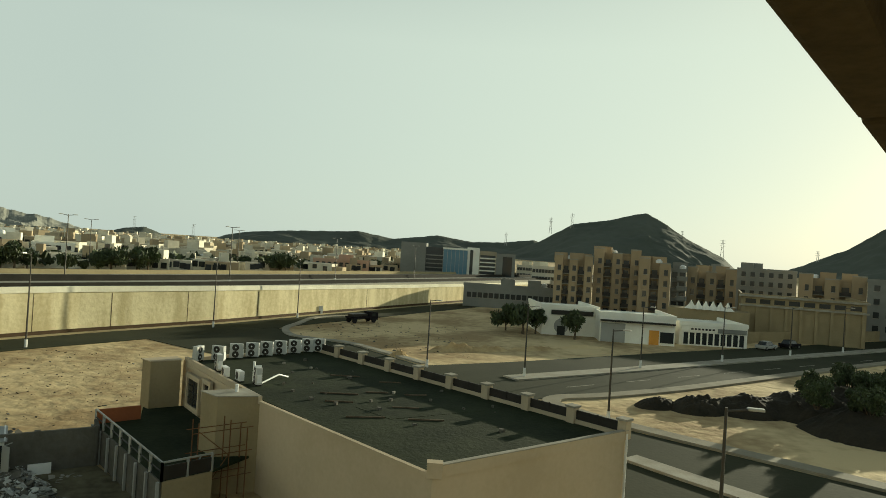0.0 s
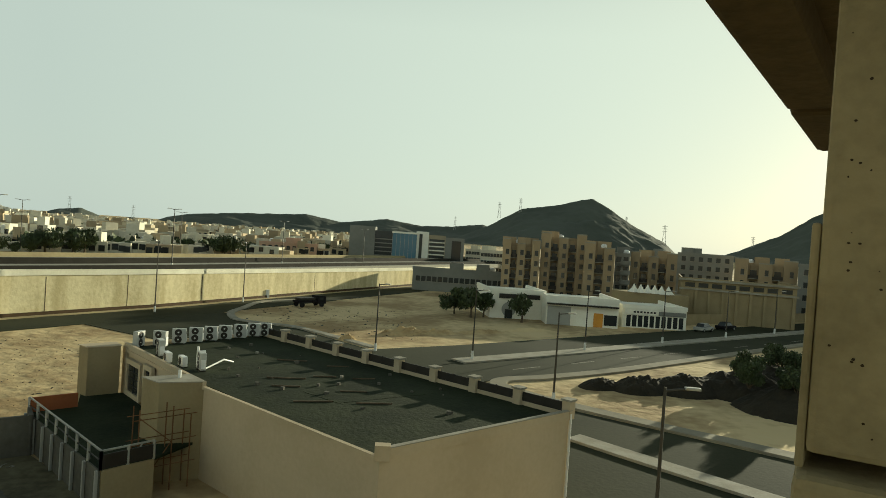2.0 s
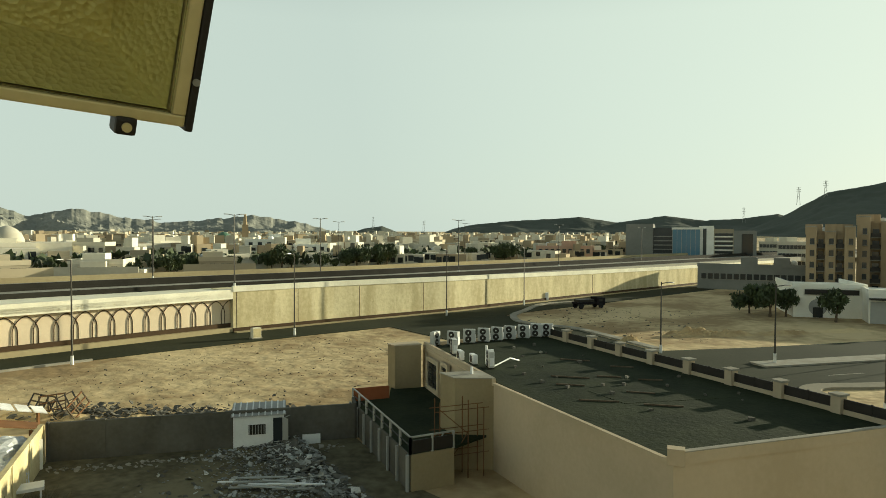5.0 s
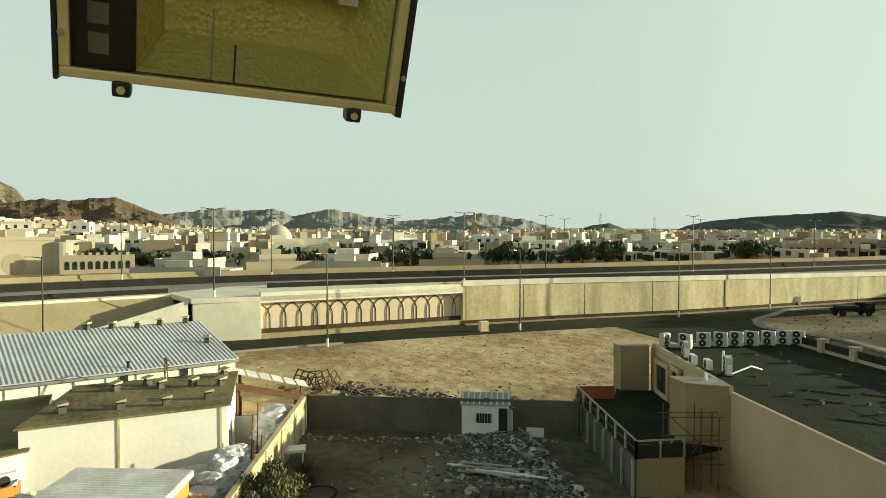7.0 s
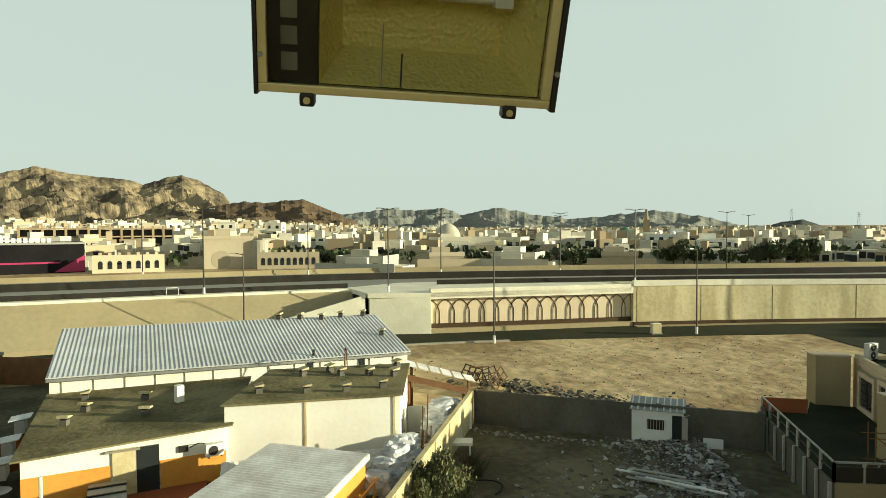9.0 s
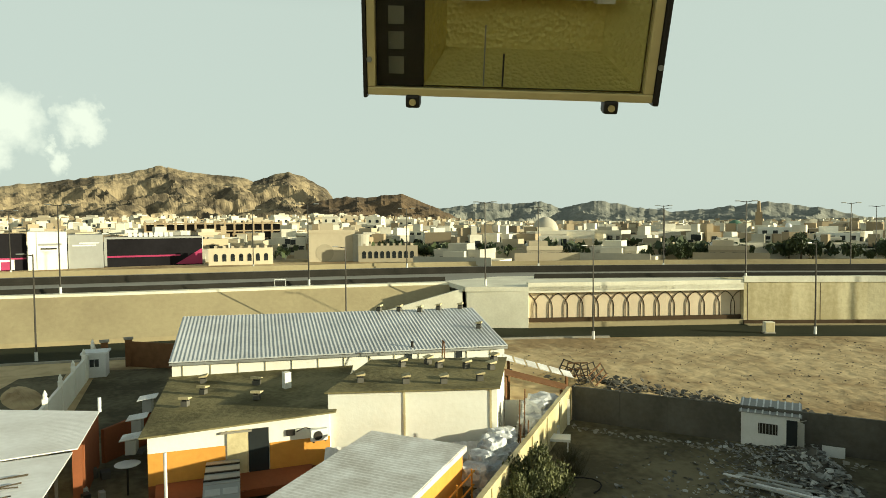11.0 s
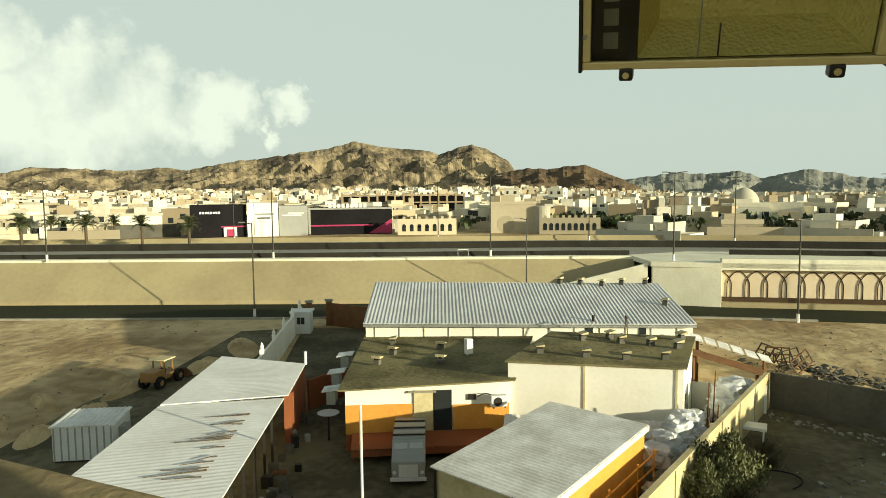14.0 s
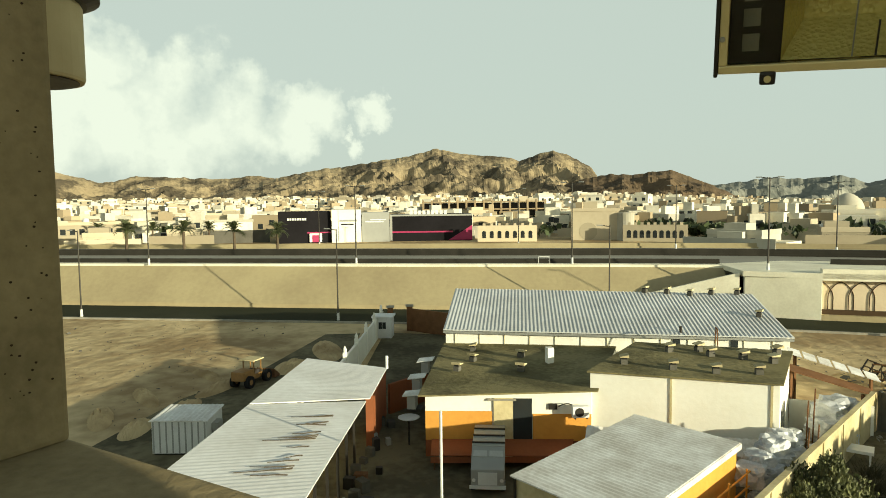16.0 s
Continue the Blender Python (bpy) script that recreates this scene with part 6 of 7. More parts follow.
for i, yaw in enumerate((117.5, 110.6, 106.3, 102.4, 98.9)):
    p = on_line(FOOT, 26.5, yaw)
    palm(p[0], p[1], 5.0, 1.2 - 0.04 * i, i + 1)
for i, yaw in enumerate((108.6, 112.5, 104.3)):
    p = on_line(FOOT, 58, yaw)
    palm(p[0], p[1], 4.4, 1.05, i + 9)

# ---- street lamps ----
def street_lamp(h, arms, name="street_lamp", label="tall dark street lamp with a pale foot", group="service road lamps"):
    th = thing(name, at(0, 0, -80), label, "street lamp", group)
    part("pole", Geo().tube((0, 0, 0.9), (0, 0, h), 0.10, 0.06), POLE, th)
    part("foot", Geo().tube((0, 0, 0), (0, 0, 0.9), 0.17, 0.15), WHITEPOLE, th, "pale painted foot")
    for sgn in arms:
        arm = part("arm", Geo().tube((0, 0, h - 0.15), (sgn * 0.9, 0, h), 0.05, n=6), POLE, th)
        part("lamp_head", Geo().box(min(sgn * 0.8, sgn * 1.45), max(sgn * 0.8, sgn * 1.45), -0.13, 0.13, h - 0.04, h + 0.08), STEEL, arm, "grey lamp head", bevel=0.03)
    return th


lamp_a = street_lamp(10.4, (-1,))
srv = [(-81.6, -36.3, 10.2), (-73.9, -5.2, 10.2), (-71.6, 25.6, 10.4), (-55.5, 48.6, 10.2), (-44.9, 72.0, 10.2), (-33.1, 97.3, 10.2), (-24.7, 116.0, 10.4)]
for i, (x, y, h) in enumerate(srv):
    m = at(x, y, 0, 68 + 4 * i)
    if i == 0:
        lamp_a.matrix_basis = m
    else:
        copy_thing(lamp_a, m)
lamp_b = street_lamp(10.6, (-1, 1), label="tall highway lamp with two heads", group="highway lamps")
for i, (x, y, z) in enumerate([(-94.7, -32.7, 5.0), (-89.0, -3.6, 5.0), (-82.2, 24.4, 5.0), (-69.5, 43.3, 5.0), (-57.9, 77.3, 5.0), (-104.5, 48.8, 5.0), (-90.8, 67.3, 5.0), (-79.5, 85.0, 5.0), (-60.0, 105.0, 5.0), (-38.4, 120.0, 4.9), (-25.5, 160.0, 4.4), (-7.5, 195.0, 4.0), (-98.0, 105.0, 5.0), (-75.0, 140.0, 5.0), (-52.0, 168.0, 5.0), (-118.0, 25.0, 5.0), (-127.0, -12.0, 5.0)]):
    m = at(x, y, z, 66 - 0.1 * y)
    if i == 0:
        lamp_b.matrix_basis = m
    else:
        copy_thing(lamp_b, m)
lamp_c = street_lamp(7.8, (-1,), label="slender street lamp on the stone median", group="avenue lamps")
for i, (x, y) in enumerate([(10.1, 72.6), (26.4, 83.6), (41.2, 93.6), (56.9, 104.6), (71.4, 114.3), (92, 128), (-0.8, 75.2), (14.9, 54.9), (12.0, 26.6)]):
    m = at(x, y, 0.0 if i > 5 else 0.2, 150 if i < 8 else 170)
    if i == 0:
        lamp_c.matrix_basis = m
    else:
        copy_thing(lamp_c, m)

# utility box, sign, booth
ubox = thing("utility_box", at(-48.0, 68.2, 0, 60), "cream utility box on a plinth by the road", "utility box")
part("cabinet", Geo().box(-0.55, 0.55, -0.35, 0.35, 0.15, 1.35), CREAM, ubox, bevel=0.03)
part("plinth", Geo().box(-0.65, 0.65, -0.45, 0.45, 0, 0.15), KERB, ubox)
part("cabinet_door", Geo().box(-0.48, 0.48, -0.37, -0.352, 0.22, 1.28), YELLOWWALL, ubox)
sign = thing("sign_frame", at(-83.5, 21.0, 5.0, 75), "small white empty sign frame beside the highway", "sign frame")
part("panel_frame", Geo().box(-0.7, 0.7, -0.03, 0.03, 0.9, 1.0), WHITEPLASTIC, sign)
for x in (-0.7, 0.66):
    part("post", Geo().box(x, x + 0.05, -0.03, 0.03, 0, 1.0), WHITEPLASTIC, sign)
solo("white_booth", Geo().box(-0.6, 0.6, -0.5, 0.5, 0, 1.6).moved(at(-22.6, 125.5, 0, 20)), WHITEPLASTIC, "small white booth beside the loop road", "booth", bevel=0.05)


def car_thing(x, y, yaw, mat, label, long=4.4, h=1.45, name="car"):
    th = thing(name, at(x, y, 0.03, yaw), label, "car")
    part("body", Geo().prism([(-long / 2, -0.85), (long / 2, -0.85), (long / 2, 0.85), (-long / 2, 0.85)], 0.3, 0.85), mat, th, bevel=0.12)
    part("cabin", Geo().add([(-1.5, -0.75, 0.84), (1.2, -0.75, 0.84), (1.2, 0.75, 0.84), (-1.5, 0.75, 0.84), (-1.1, -0.62, h), (0.5, -0.62, h), (0.5, 0.62, h), (-1.1, 0.62, h)], [(0, 1, 5, 4), (1, 2, 6, 5), (2, 3, 7, 6), (3, 0, 4, 7), (4, 5, 6, 7), (3, 2, 1, 0)]), GLASSDARK, th, "dark cabin windows", bevel=0.05)
    part("roof_panel", Geo().box(-1.05, 0.45, -0.6, 0.6, h - 0.01, h + 0.03), mat, th)
    for xx in (-1.35, 1.35):
        for yy in (-0.8, 0.8):
            w_ = part("wheel", Geo().tube((xx, yy - 0.1, 0.32), (xx, yy + 0.1, 0.32), 0.32, n=14), RUBBER, th)
            part("rim", Geo().tube((xx, yy - 0.11, 0.32), (xx, yy + 0.11, 0.32), 0.18, n=10), STEEL, w_)
    return th


car_thing(57.0, 112.5, 35, GREYPANEL, "grey saloon car parked before the shops")
car_thing(63.5, 117.0, 30, BLACKPANEL, "dark saloon car parked before the warehouse wall")
tr = thing("flatbed_truck", at(-13.4, 115.6, 0, 42), "dark flatbed truck parked on the sandy plot", "truck")
part("bed", Geo().box(-2.6, 1.2, -1.0, 1.0, 0.8, 1.15), BLACKPANEL, tr)
part("load", Geo().box(-2.3, 0.9, -0.8, 0.8, 1.15, 1.6), DARKMETAL, tr, bevel=0.1)
part("cab", Geo().prism([(1.3, -0.95), (3.1, -0.95), (3.1, 0.95), (1.3, 0.95)], 0.5, [1.95, 1.8, 1.8, 1.95]), BLACKPANEL, tr, bevel=0.1)
part("cab_window", Geo().box(1.7, 2.5, -0.97, -0.951, 1.2, 1.65), GLASSDARK, tr)
for x in (-1.9, 2.2):
    for y in (-0.9, 0.9):
        part("wheel", Geo().tube((x, y - 0.13, 0.45), (x, y + 0.13, 0.45), 0.45, n=14), RUBBER, tr)
heap_i = 0
for x, y, rx, ry, h in ((3.0, 90.0, 4.5, 1.6, 0.9), (7.5, 91.5, 3.5, 1.3, 0.7), (14, 95, 5, 1.2, 0.5), (-4.5, 82.0, 1.5, 0.8, 0.7), (22, 100, 6, 1.2, 0.4)):
    heap_i += 1
    earth_heap("earth_mound", x, y, rx, ry, h, 30, SAND, "low heap of loose sand on the plot", 50 + heap_i)
# dark planted mound at the corner plot
MOUND = material("dark_earth", (0.045, 0.038, 0.026), 0.97, (0.022, 0.02, 0.014), 0.5, 10, 0.9, 0.9)
for i, (x, y, rx, ry, h, yaw) in enumerate([(21.5, 62.3, 2.6, 1.8, 1.5, 30), (25.5, 62.0, 3.6, 2.6, 2.2, 30), (30.5, 62.8, 4.5, 3.6, 2.6, 35), (37, 63.5, 6.5, 5.5, 3.4, 35), (45, 68, 8, 6, 3.6, 35), (40, 56, 8, 6, 4.0, 0), (54, 72, 9, 7, 3.5, 35)]):
    earth_heap("dark_mound", x, y, rx, ry, h * 0.85, yaw, MOUND, "dark mound of dug earth on the corner plot", 80 + i, lumps=0.35)
rnd = random.Random(61)
scrub_leaf = leaf_crown("foliage", 1.4, 2.6, 11, 2600, 0.14)
for i in range(26):
    u = rnd.random()
    x, y = 36 + 24 * u + rnd.gauss(0, 2), 58 + 16 * u + rnd.gauss(0, 3.5)
    b_ = thing("shrub", at(x, y, 1.0 + 0.8 * rnd.random(), rnd.random() * 360), "dark scrubby shrub growing on the earth mound", "shrub", "shrubs on the mound")
    part("foliage", scrub_leaf, LEAF, b_)
    part("stems", scrub_stems, BARK, b_)

# ---- buildings ----
def windows(parent, face_w, z0, z1, rows, cols, y, frame_mat=None, w=1.1, h=1.3, flip=1, balcony=False):
    """Panes on a face that looks towards -y (flip 1) or +y."""
    pane_me = Geo().box(-w / 2, w / 2, -0.05, 0.02, 0, h).mesh("window", GLASSDARK)
    sill_me = Geo().box(-w / 2 - 0.15, w / 2 + 0.15, -0.16, 0.0, -0.12, 0).mesh("sill", KERB)
    for r in range(rows):
        for c in range(cols):
            x = -face_w / 2 + face_w * (c + 0.5) / cols
            z = z0 + (z1 - z0) * (r + 0.35) / rows
            wob = part("window", pane_me, GLASSDARK, parent)
            wob.matrix_basis = Matrix.Translation((x, y, z))
            sob = part("sill", sill_me, KERB, wob)
            if balcony and c % 2:
                bal = part("balcony", Geo().box(-1.2, 1.2, -0.95, 0.0, -0.3, 0.75), GREYRENDER, parent, "small balcony with a solid parapet")
                bal.matrix_basis = Matrix.Translation((x, y, z - 0.35))


def polar(yaw, r, z=0.0, turn=0.0):
    """A pose on the ground at that direction and distance, its front turned to the balcony."""
    a = radians(yaw)
    return at(-math.sin(a) * r, math.cos(a) * r, z, yaw + turn)


def block_building(yaw0, yaw1, r, ztop, mat, label, rows, cols, name="apartment_building", base=0.0, depth=14, balcony=False, turn=0.0, roof_bits=3, group=""):
    mid, w_ = (yaw0 + yaw1) / 2, 2 * r * math.tan(radians(abs(yaw0 - yaw1) / 2))
    th = thing(name, polar(mid, r, base, turn), label, "building", group)
    h = ztop - base
    part("wall", Geo().box(-w_ / 2, w_ / 2, 0, depth, -1.5, h), mat, th)
    part("parapet", Geo().box(-w_ / 2 - 0.12, w_ / 2 + 0.12, -0.12, 0.25, h, h + 0.7), mat, th)
    part("parapet", Geo().box(-w_ / 2 - 0.12, -w_ / 2 + 0.2, 0.25, depth, h, h + 0.7), mat, th)
    part("parapet", Geo().box(w_ / 2 - 0.2, w_ / 2 + 0.12, 0.25, depth, h, h + 0.7), mat, th)
    if rows:
        windows(th, w_ * 0.94, 0.8, h, rows, cols, 0.0, balcony=balcony)
    rr = random.Random(int(yaw0 * 10 + r))
    for i in range(roof_bits):
        x, y = rr.uniform(-0.4, 0.4) * w_, rr.uniform(0.25, 0.7) * depth
        if i % 2:
            part("water_tank", Geo().lathe((x, y, h), [(0.7, 0), (0.75, 0.2), (0.75, 1.2), (0.5, 1.5), (0.2, 1.6)], 12), WHITEPLASTIC, th, "white roof water tank")
        else:
            part("stair_head", Geo().box(x - 1.6, x + 1.6, y - 1.6, y + 1.6, h, h + 2.2), mat, th)
    return th


def apartment_front(th, w_, h, storeys, bays, mat):
    """Projecting wings with narrow windows, and recessed stacks of balconies between them."""
    n_ = 2 * bays + 1
    bw = w_ / n_
    sh = (h - 0.8) / storeys
    slim = Geo().box(-0.4, 0.4, -0.06, 0.02, 0, sh * 0.5).mesh("window", GLASSDARK)
    sill_me = Geo().box(-0.55, 0.55, -0.16, 0.0, -0.12, 0).mesh("sill", KERB)
    for i in range(n_):
        x = -w_ / 2 + bw * (i + 0.5)
        if i % 2 == 0:
            up = 1.5 if i % 4 == 0 else 0.5
            wing = part("wing", Geo().box(x - bw * 0.56, x + bw * 0.56, -2.2, 0, -1.5, h + up), mat, th)
            part("roof_rail", Geo().box(x - bw * 0.56, x + bw * 0.56, -2.26, -2.14, h + up, h + up + 0.28), KERB, wing, "pale roof rail")
            for r in range(storeys):
                for dx in ((-0.22, 0.22) if bw > 3.2 else (0.1,)):
                    wob = part("window", slim, GLASSDARK, th)
                    wob.matrix_basis = Matrix.Translation((x + dx * bw, -2.2, 0.6 + sh * (r + 0.25)))
                    part("sill", sill_me, KERB, wob)
        else:
            part("loggia", Geo().box(x - bw * 0.42, x + bw * 0.42, -0.3, 0, 0, h), mat, th)
            for r in range(storeys):
                z = 0.5 + sh * r
                part("window", Geo().box(x - bw * 0.28, x + bw * 0.28, -0.38, -0.3, z + 0.1, z + sh * 0.72), GLASSDARK, th)
                bal = part("balcony", Geo().box(x - bw * 0.43, x + bw * 0.43, -1.9, -0.3, z - 0.12, z), KERB, th, "balcony slab")
                part("railing", Geo().box(x - bw * 0.43, x + bw * 0.43, -1.9, -1.84, z + 0.02, z + 0.85), DARKMETAL, bal, "dark metal railing")


# the apartment quarter to the north-east
apartment_front(block_building(-10.0, -13.1, 158, 12.9, APARTMENT, "brown rendered apartment block with stacked balconies", 0, 0, roof_bits=5), 8.55, 12.9, 5, 2, APARTMENT)
apartment_front(block_building(-13.3, -17.0, 164, 15.0, APARTMENT, "tall brown apartment block with stacked balconies", 0, 0, roof_bits=5), 10.59, 15.0, 6, 2, APARTMENT)
apartment_front(block_building(-17.0, -19.4, 158, 13.2, APARTMENT, "brown apartment block with narrow windows", 0, 0, roof_bits=5), 6.62, 13.2, 5, 1, APARTMENT)
block_building(-19.5, -20.7, 162, 12.2, GREYRENDER, "slim grey apartment block with balconies", 5, 2, balcony=True)
apartment_front(block_building(-20.8, -24.4, 172, 11.9, APARTMENT, "orange-brown apartment block with paired windows", 0, 0, roof_bits=5), 10.81, 11.9, 4, 2, APARTMENT)
block_building(-24.5, -28.7, 200, 13.5, GREYRENDER, "grey apartment block with dark recesses", 5, 6)
apartment_front(block_building(-28.9, -33.2, 178, 12.0, APARTMENT, "tan apartment block with square windows", 0, 0, roof_bits=5), 13.37, 12.0, 4, 2, APARTMENT)
block_building(-33.3, -40.0, 172, 12.6, GREYRENDER, "grey apartment block with dark recesses", 4, 8)
block_building(-21.5, -26.0, 235, 12.8, GREYRENDER, "pale grey building behind the apartments", 4, 6)
block_building(-8.0, -10.0, 260, 9.5, TOWNWHITE, "pale low office with rows of windows", 3, 7)
block_building(-6.7, -8.2, 300, 9.0, TOWNWHITE, "pale low office with rows of windows", 3, 6)
longb = block_building(-2.2, -10.4, 166, 5.3, GREYRENDER, "long low grey building with a row of small windows", 1, 16, name="long_building", roof_bits=5, depth=5)
w1 = block_building(-9.1, -14.0, 118, 4.6, WHITEWALL, "white single-storey showroom with an arched front", 0, 0, name="showroom", roof_bits=0, turn=14)
part("arch_front", Geo().tube((-1.6, -0.08, 1.6), (-1.6, -0.02, 1.6), 1.3, n=20), GREYPANEL, w1, "shallow arch on the front")
part("dark_sign", Geo().box(-3.5, 4.0, -0.3, -0.13, 3.6, 4.4), DARKMETAL, w1, "dark sign fascia")
part("doorway", Geo().box(-2.3, -0.9, -0.12, -0.085, 0, 1.6), GLASSDARK, w1)
w2 = block_building(-14.0, -20.2, 115, 4.3, WHITEWALL, "white single-storey shop with a dark canopy", 0, 0, name="shop", roof_bits=0, turn=12)
part("canopy", Geo().box(-6.2, 6.0, -1.2, -0.13, 3.5, 3.75), DARKMETAL, w2, "dark flat canopy")
part("orange_door", Geo().box(2.0, 3.6, -0.1, -0.02, 0, 2.4), ORANGE, w2, "orange arched door")
part("dark_window", Geo().box(3.8, 6.0, -0.1, -0.02, 0.4, 2.2), GLASSDARK, w2)
part("side_panel", Geo().box(-6.0, -2.0, -0.1, -0.02, 0, 3.2), GREYPANEL, w2)
w3 = block_building(-20.3, -25.7, 122, 3.4, WHITEWALL, "row of small shops with a lettered fascia and pale pillars", 0, 0, name="shop_row", roof_bits=0, turn=20)
part("shop_glass", Geo().box(-5.2, 5.2, -0.06, -0.01, 0.2, 2.2), GLASSDARK, w3, "dark shop windows")
for i in range(11):
    part("shop_pillar", Geo().box(-5.3 + 1.05 * i, -5.05 + 1.05 * i, -0.16, -0.07, 0, 2.3), WHITEWALL, w3)
part("fascia", Geo().box(-5.5, 0.6, -0.35, -0.13, 2.35, 3.3), WHITEWALL, w3, "white fascia")
part("fascia", Geo().box(0.7, 5.5, -0.35, -0.13, 2.35, 3.1), GREYRENDER, w3, "grey fascia")
for i in range(7):
    part("sign_bar", Geo().box(-3.9 + 0.6 * i, -3.5 + 0.6 * i, -0.37, -0.352, 2.7, 3.0), DARKMETAL, w3, "dark plain sign mark")
for i in range(6):
    cn = Geo().lathe((0, 0, 0), [(1.3, 0), (0.5, 0.8), (0.05, 1.7)], 4)
    solo("tent_peak", cn.moved(polar(-21.2 - 0.55 * i, 140, 5.2)), WHITEWALL, "white peaked tent roof behind the shops", "tent", "tent roofs")
solo("tent_hall", Geo().box(-7.5, 7.5, -1.3, 5, 0, 5.2).moved(polar(-22.5, 141)), TAN2, "dark hall carrying the white tent peaks", "hall")
hall = block_building(-24.9, -33.4, 146, 8.2, TAN2, "large ochre warehouse with pilasters and a high window strip", 0, 0, name="warehouse", roof_bits=0, depth=22, turn=6)
for i in range(9):
    x = -10.4 + 2.6 * i
    part("pilaster", Geo().box(x - 0.3, x + 0.3, -0.35, 0.0, 0, 6.4), TAN2, hall)
part("band", Geo().box(-11.2, 11.2, -0.5, 0.0, 6.4, 6.75), KERB, hall)
part("eave", Geo().box(-11.3, 11.3, -0.6, 0.0, 8.3, 8.7), KERB, hall)
for i in range(8):
    x = -9.1 + 2.6 * i
    part("strip_window", Geo().box(x - 0.95, x + 0.95, -0.05, 0.02, 7.0, 7.9), GLASSDARK, hall)
block_wall("front_wall", (58.0, 122.0), (92, 140.0), 2.0, TAN2, "low ochre wall before the warehouse", 4)
block_wall("front_wall_far", (92, 140.0), (130, 160.0), 2.0, TAN2, "low ochre wall beside the avenue", 4)

# glass office
office = thing("glass_office", polar(-1.5, 255, 0.0), "modern office with blue curtain glass and white frame", "office")
sc = 255 * math.tan(radians(1))
def seg(y0, y1):
    return sorted(((-1.5 - y0) * sc, (-1.5 - y1) * sc))
for name, (y0, y1), z, mat, dep, lab in (("tan_wing", (3.5, 1.3), 16.4, GREYRENDER, 0, "plain grey-tan wing"), ("dark_wing", (1.3, -0.25), 15.0, GLASSDARK, 1.0, "dark glazed wing with fins"), ("blue_front", (-0.25, -2.35), 14.4, BLUEGLASS, -1.5, "blue curtain glass front"), ("white_frame", (-2.35, -3.4), 15.7, WHITEWALL, -0.6, "white frame tower"), ("cream_wing", (-3.4, -4.9), 14.6, TOWNCREAM, 0.4, "cream wing with floors of windows"), ("end_wing", (-4.9, -6.55), 14.0, GREYRENDER, 0, "grey end wing")):
    x0, x1 = seg(y0, y1)
    w_ = part(name, Geo().box(x0, x1, dep, 16, -1, z), mat, office, lab)
    if name in ("dark_wing", "cream_wing"):
        for i in range(5):
            part("floor_band", Geo().box(x0 + 0.2, x1 - 0.2, dep - 0.35, dep, 5.2 + 1.6 * i, 5.6 + 1.6 * i), GREYRENDER if name == "dark_wing" else WHITEWALL, w_)
            if name == "cream_wing":
                part("window_band", Geo().box(x0 + 0.4, x1 - 0.4, dep - 0.06, dep, 5.7 + 1.6 * i, 6.6 + 1.6 * i), GLASSDARK, w_)
    if name == "blue_front":
        for i in range(7):
            part("mullion", Geo().box(x0 + (x1 - x0) * i / 6 - 0.06, x0 + (x1 - x0) * i / 6 + 0.06, dep - 0.12, dep, 4, z), STEEL, w_)
        part("white_cornice", Geo().box(x0 - 0.3, x1 + 0.3, dep - 0.4, dep + 3, z, z + 0.7), WHITEWALL, w_)
    if name == "white_frame":
        part("slot", Geo().box(x0 + 1.0, x0 + 2.2, dep - 0.05, dep, 4, z - 1), GLASSDARK, w_)
    if name == "end_wing":
        part("dark_glass", Geo().box(x0 + 2.5, x1 - 1.2, dep - 0.06, dep, 4, z - 1.2), GLASSDARK, w_)

# ---- the town beyond the highway ----
def house(seed, storeys, w, d, mat):
    rr = random.Random(seed)
    w, d = w * 0.68, d * 0.7
    th = thing("house", at(0, 0, -120), "pale flat-roofed rendered house in the town", "house", "houses of the town")
    h = 2.6 * storeys
    part("wall", Geo().box(-w / 2, w / 2, -d / 2, d / 2, -2, h), mat, th)
    for x0, x1, y0, y1 in ((-w / 2 - 0.1, w / 2 + 0.1, -d / 2 - 0.1, -d / 2 + 0.15), (-w / 2 - 0.1, -w / 2 + 0.15, -d / 2 + 0.15, d / 2), (w / 2 - 0.15, w / 2 + 0.1, -d / 2 + 0.15, d / 2)):
        part("parapet", Geo().box(x0, x1, y0, y1, h, h + 0.9), mat, th)
    sx = rr.uniform(-0.25, 0.25) * w
    part("stair_head", Geo().box(sx - 2, sx + 2, -1, 3.2, h, h + 1.9), mat, th)
    if seed % 2:
        part("side_wing", Geo().box(w / 2, w / 2 + 3.4, -d / 2 + 1.5, d / 2, -2, h * 0.55), mat, th)
    if seed % 3 == 0:
        part("porch", Geo().box(-2.2, 2.2, -d / 2 - 1.6, -d / 2, -2, 3.2), mat, th)
    part("water_tank", Geo().lathe((sx - w * 0.22, 2.0, h), [(0.8, 0), (0.8, 1.2), (0.3, 1.5)], 10), WHITEPLASTIC, th, "white roof water tank")
    for r in range(storeys):
        n_ = rr.choice((2, 3, 4, 4))
        for c in range(n_):
            ww = rr.choice((1.0, 1.4, 1.9))
            x = -w / 2 + w * (c + 0.5) / n_ + rr.uniform(-0.3, 0.3)
            part("window", Geo().box(x - ww / 2, x + ww / 2, -d / 2 - 0.05, -d / 2 + 0.02, 2.6 * r + 0.7, 2.6 * r + 2.1), GLASSDARK, th)
    part("side_window", Geo().box(w / 2 - 0.02, w / 2 + 0.05, -1.5, -0.2, h - 2.3, h - 0.9), GLASSDARK, th)
    part("garden_wall", Geo().box(-w / 2 - 3, w / 2 + 3.5, -d / 2 - 3.2, -d / 2 - 3.0, -2, 2.2), mat, th)
    return th


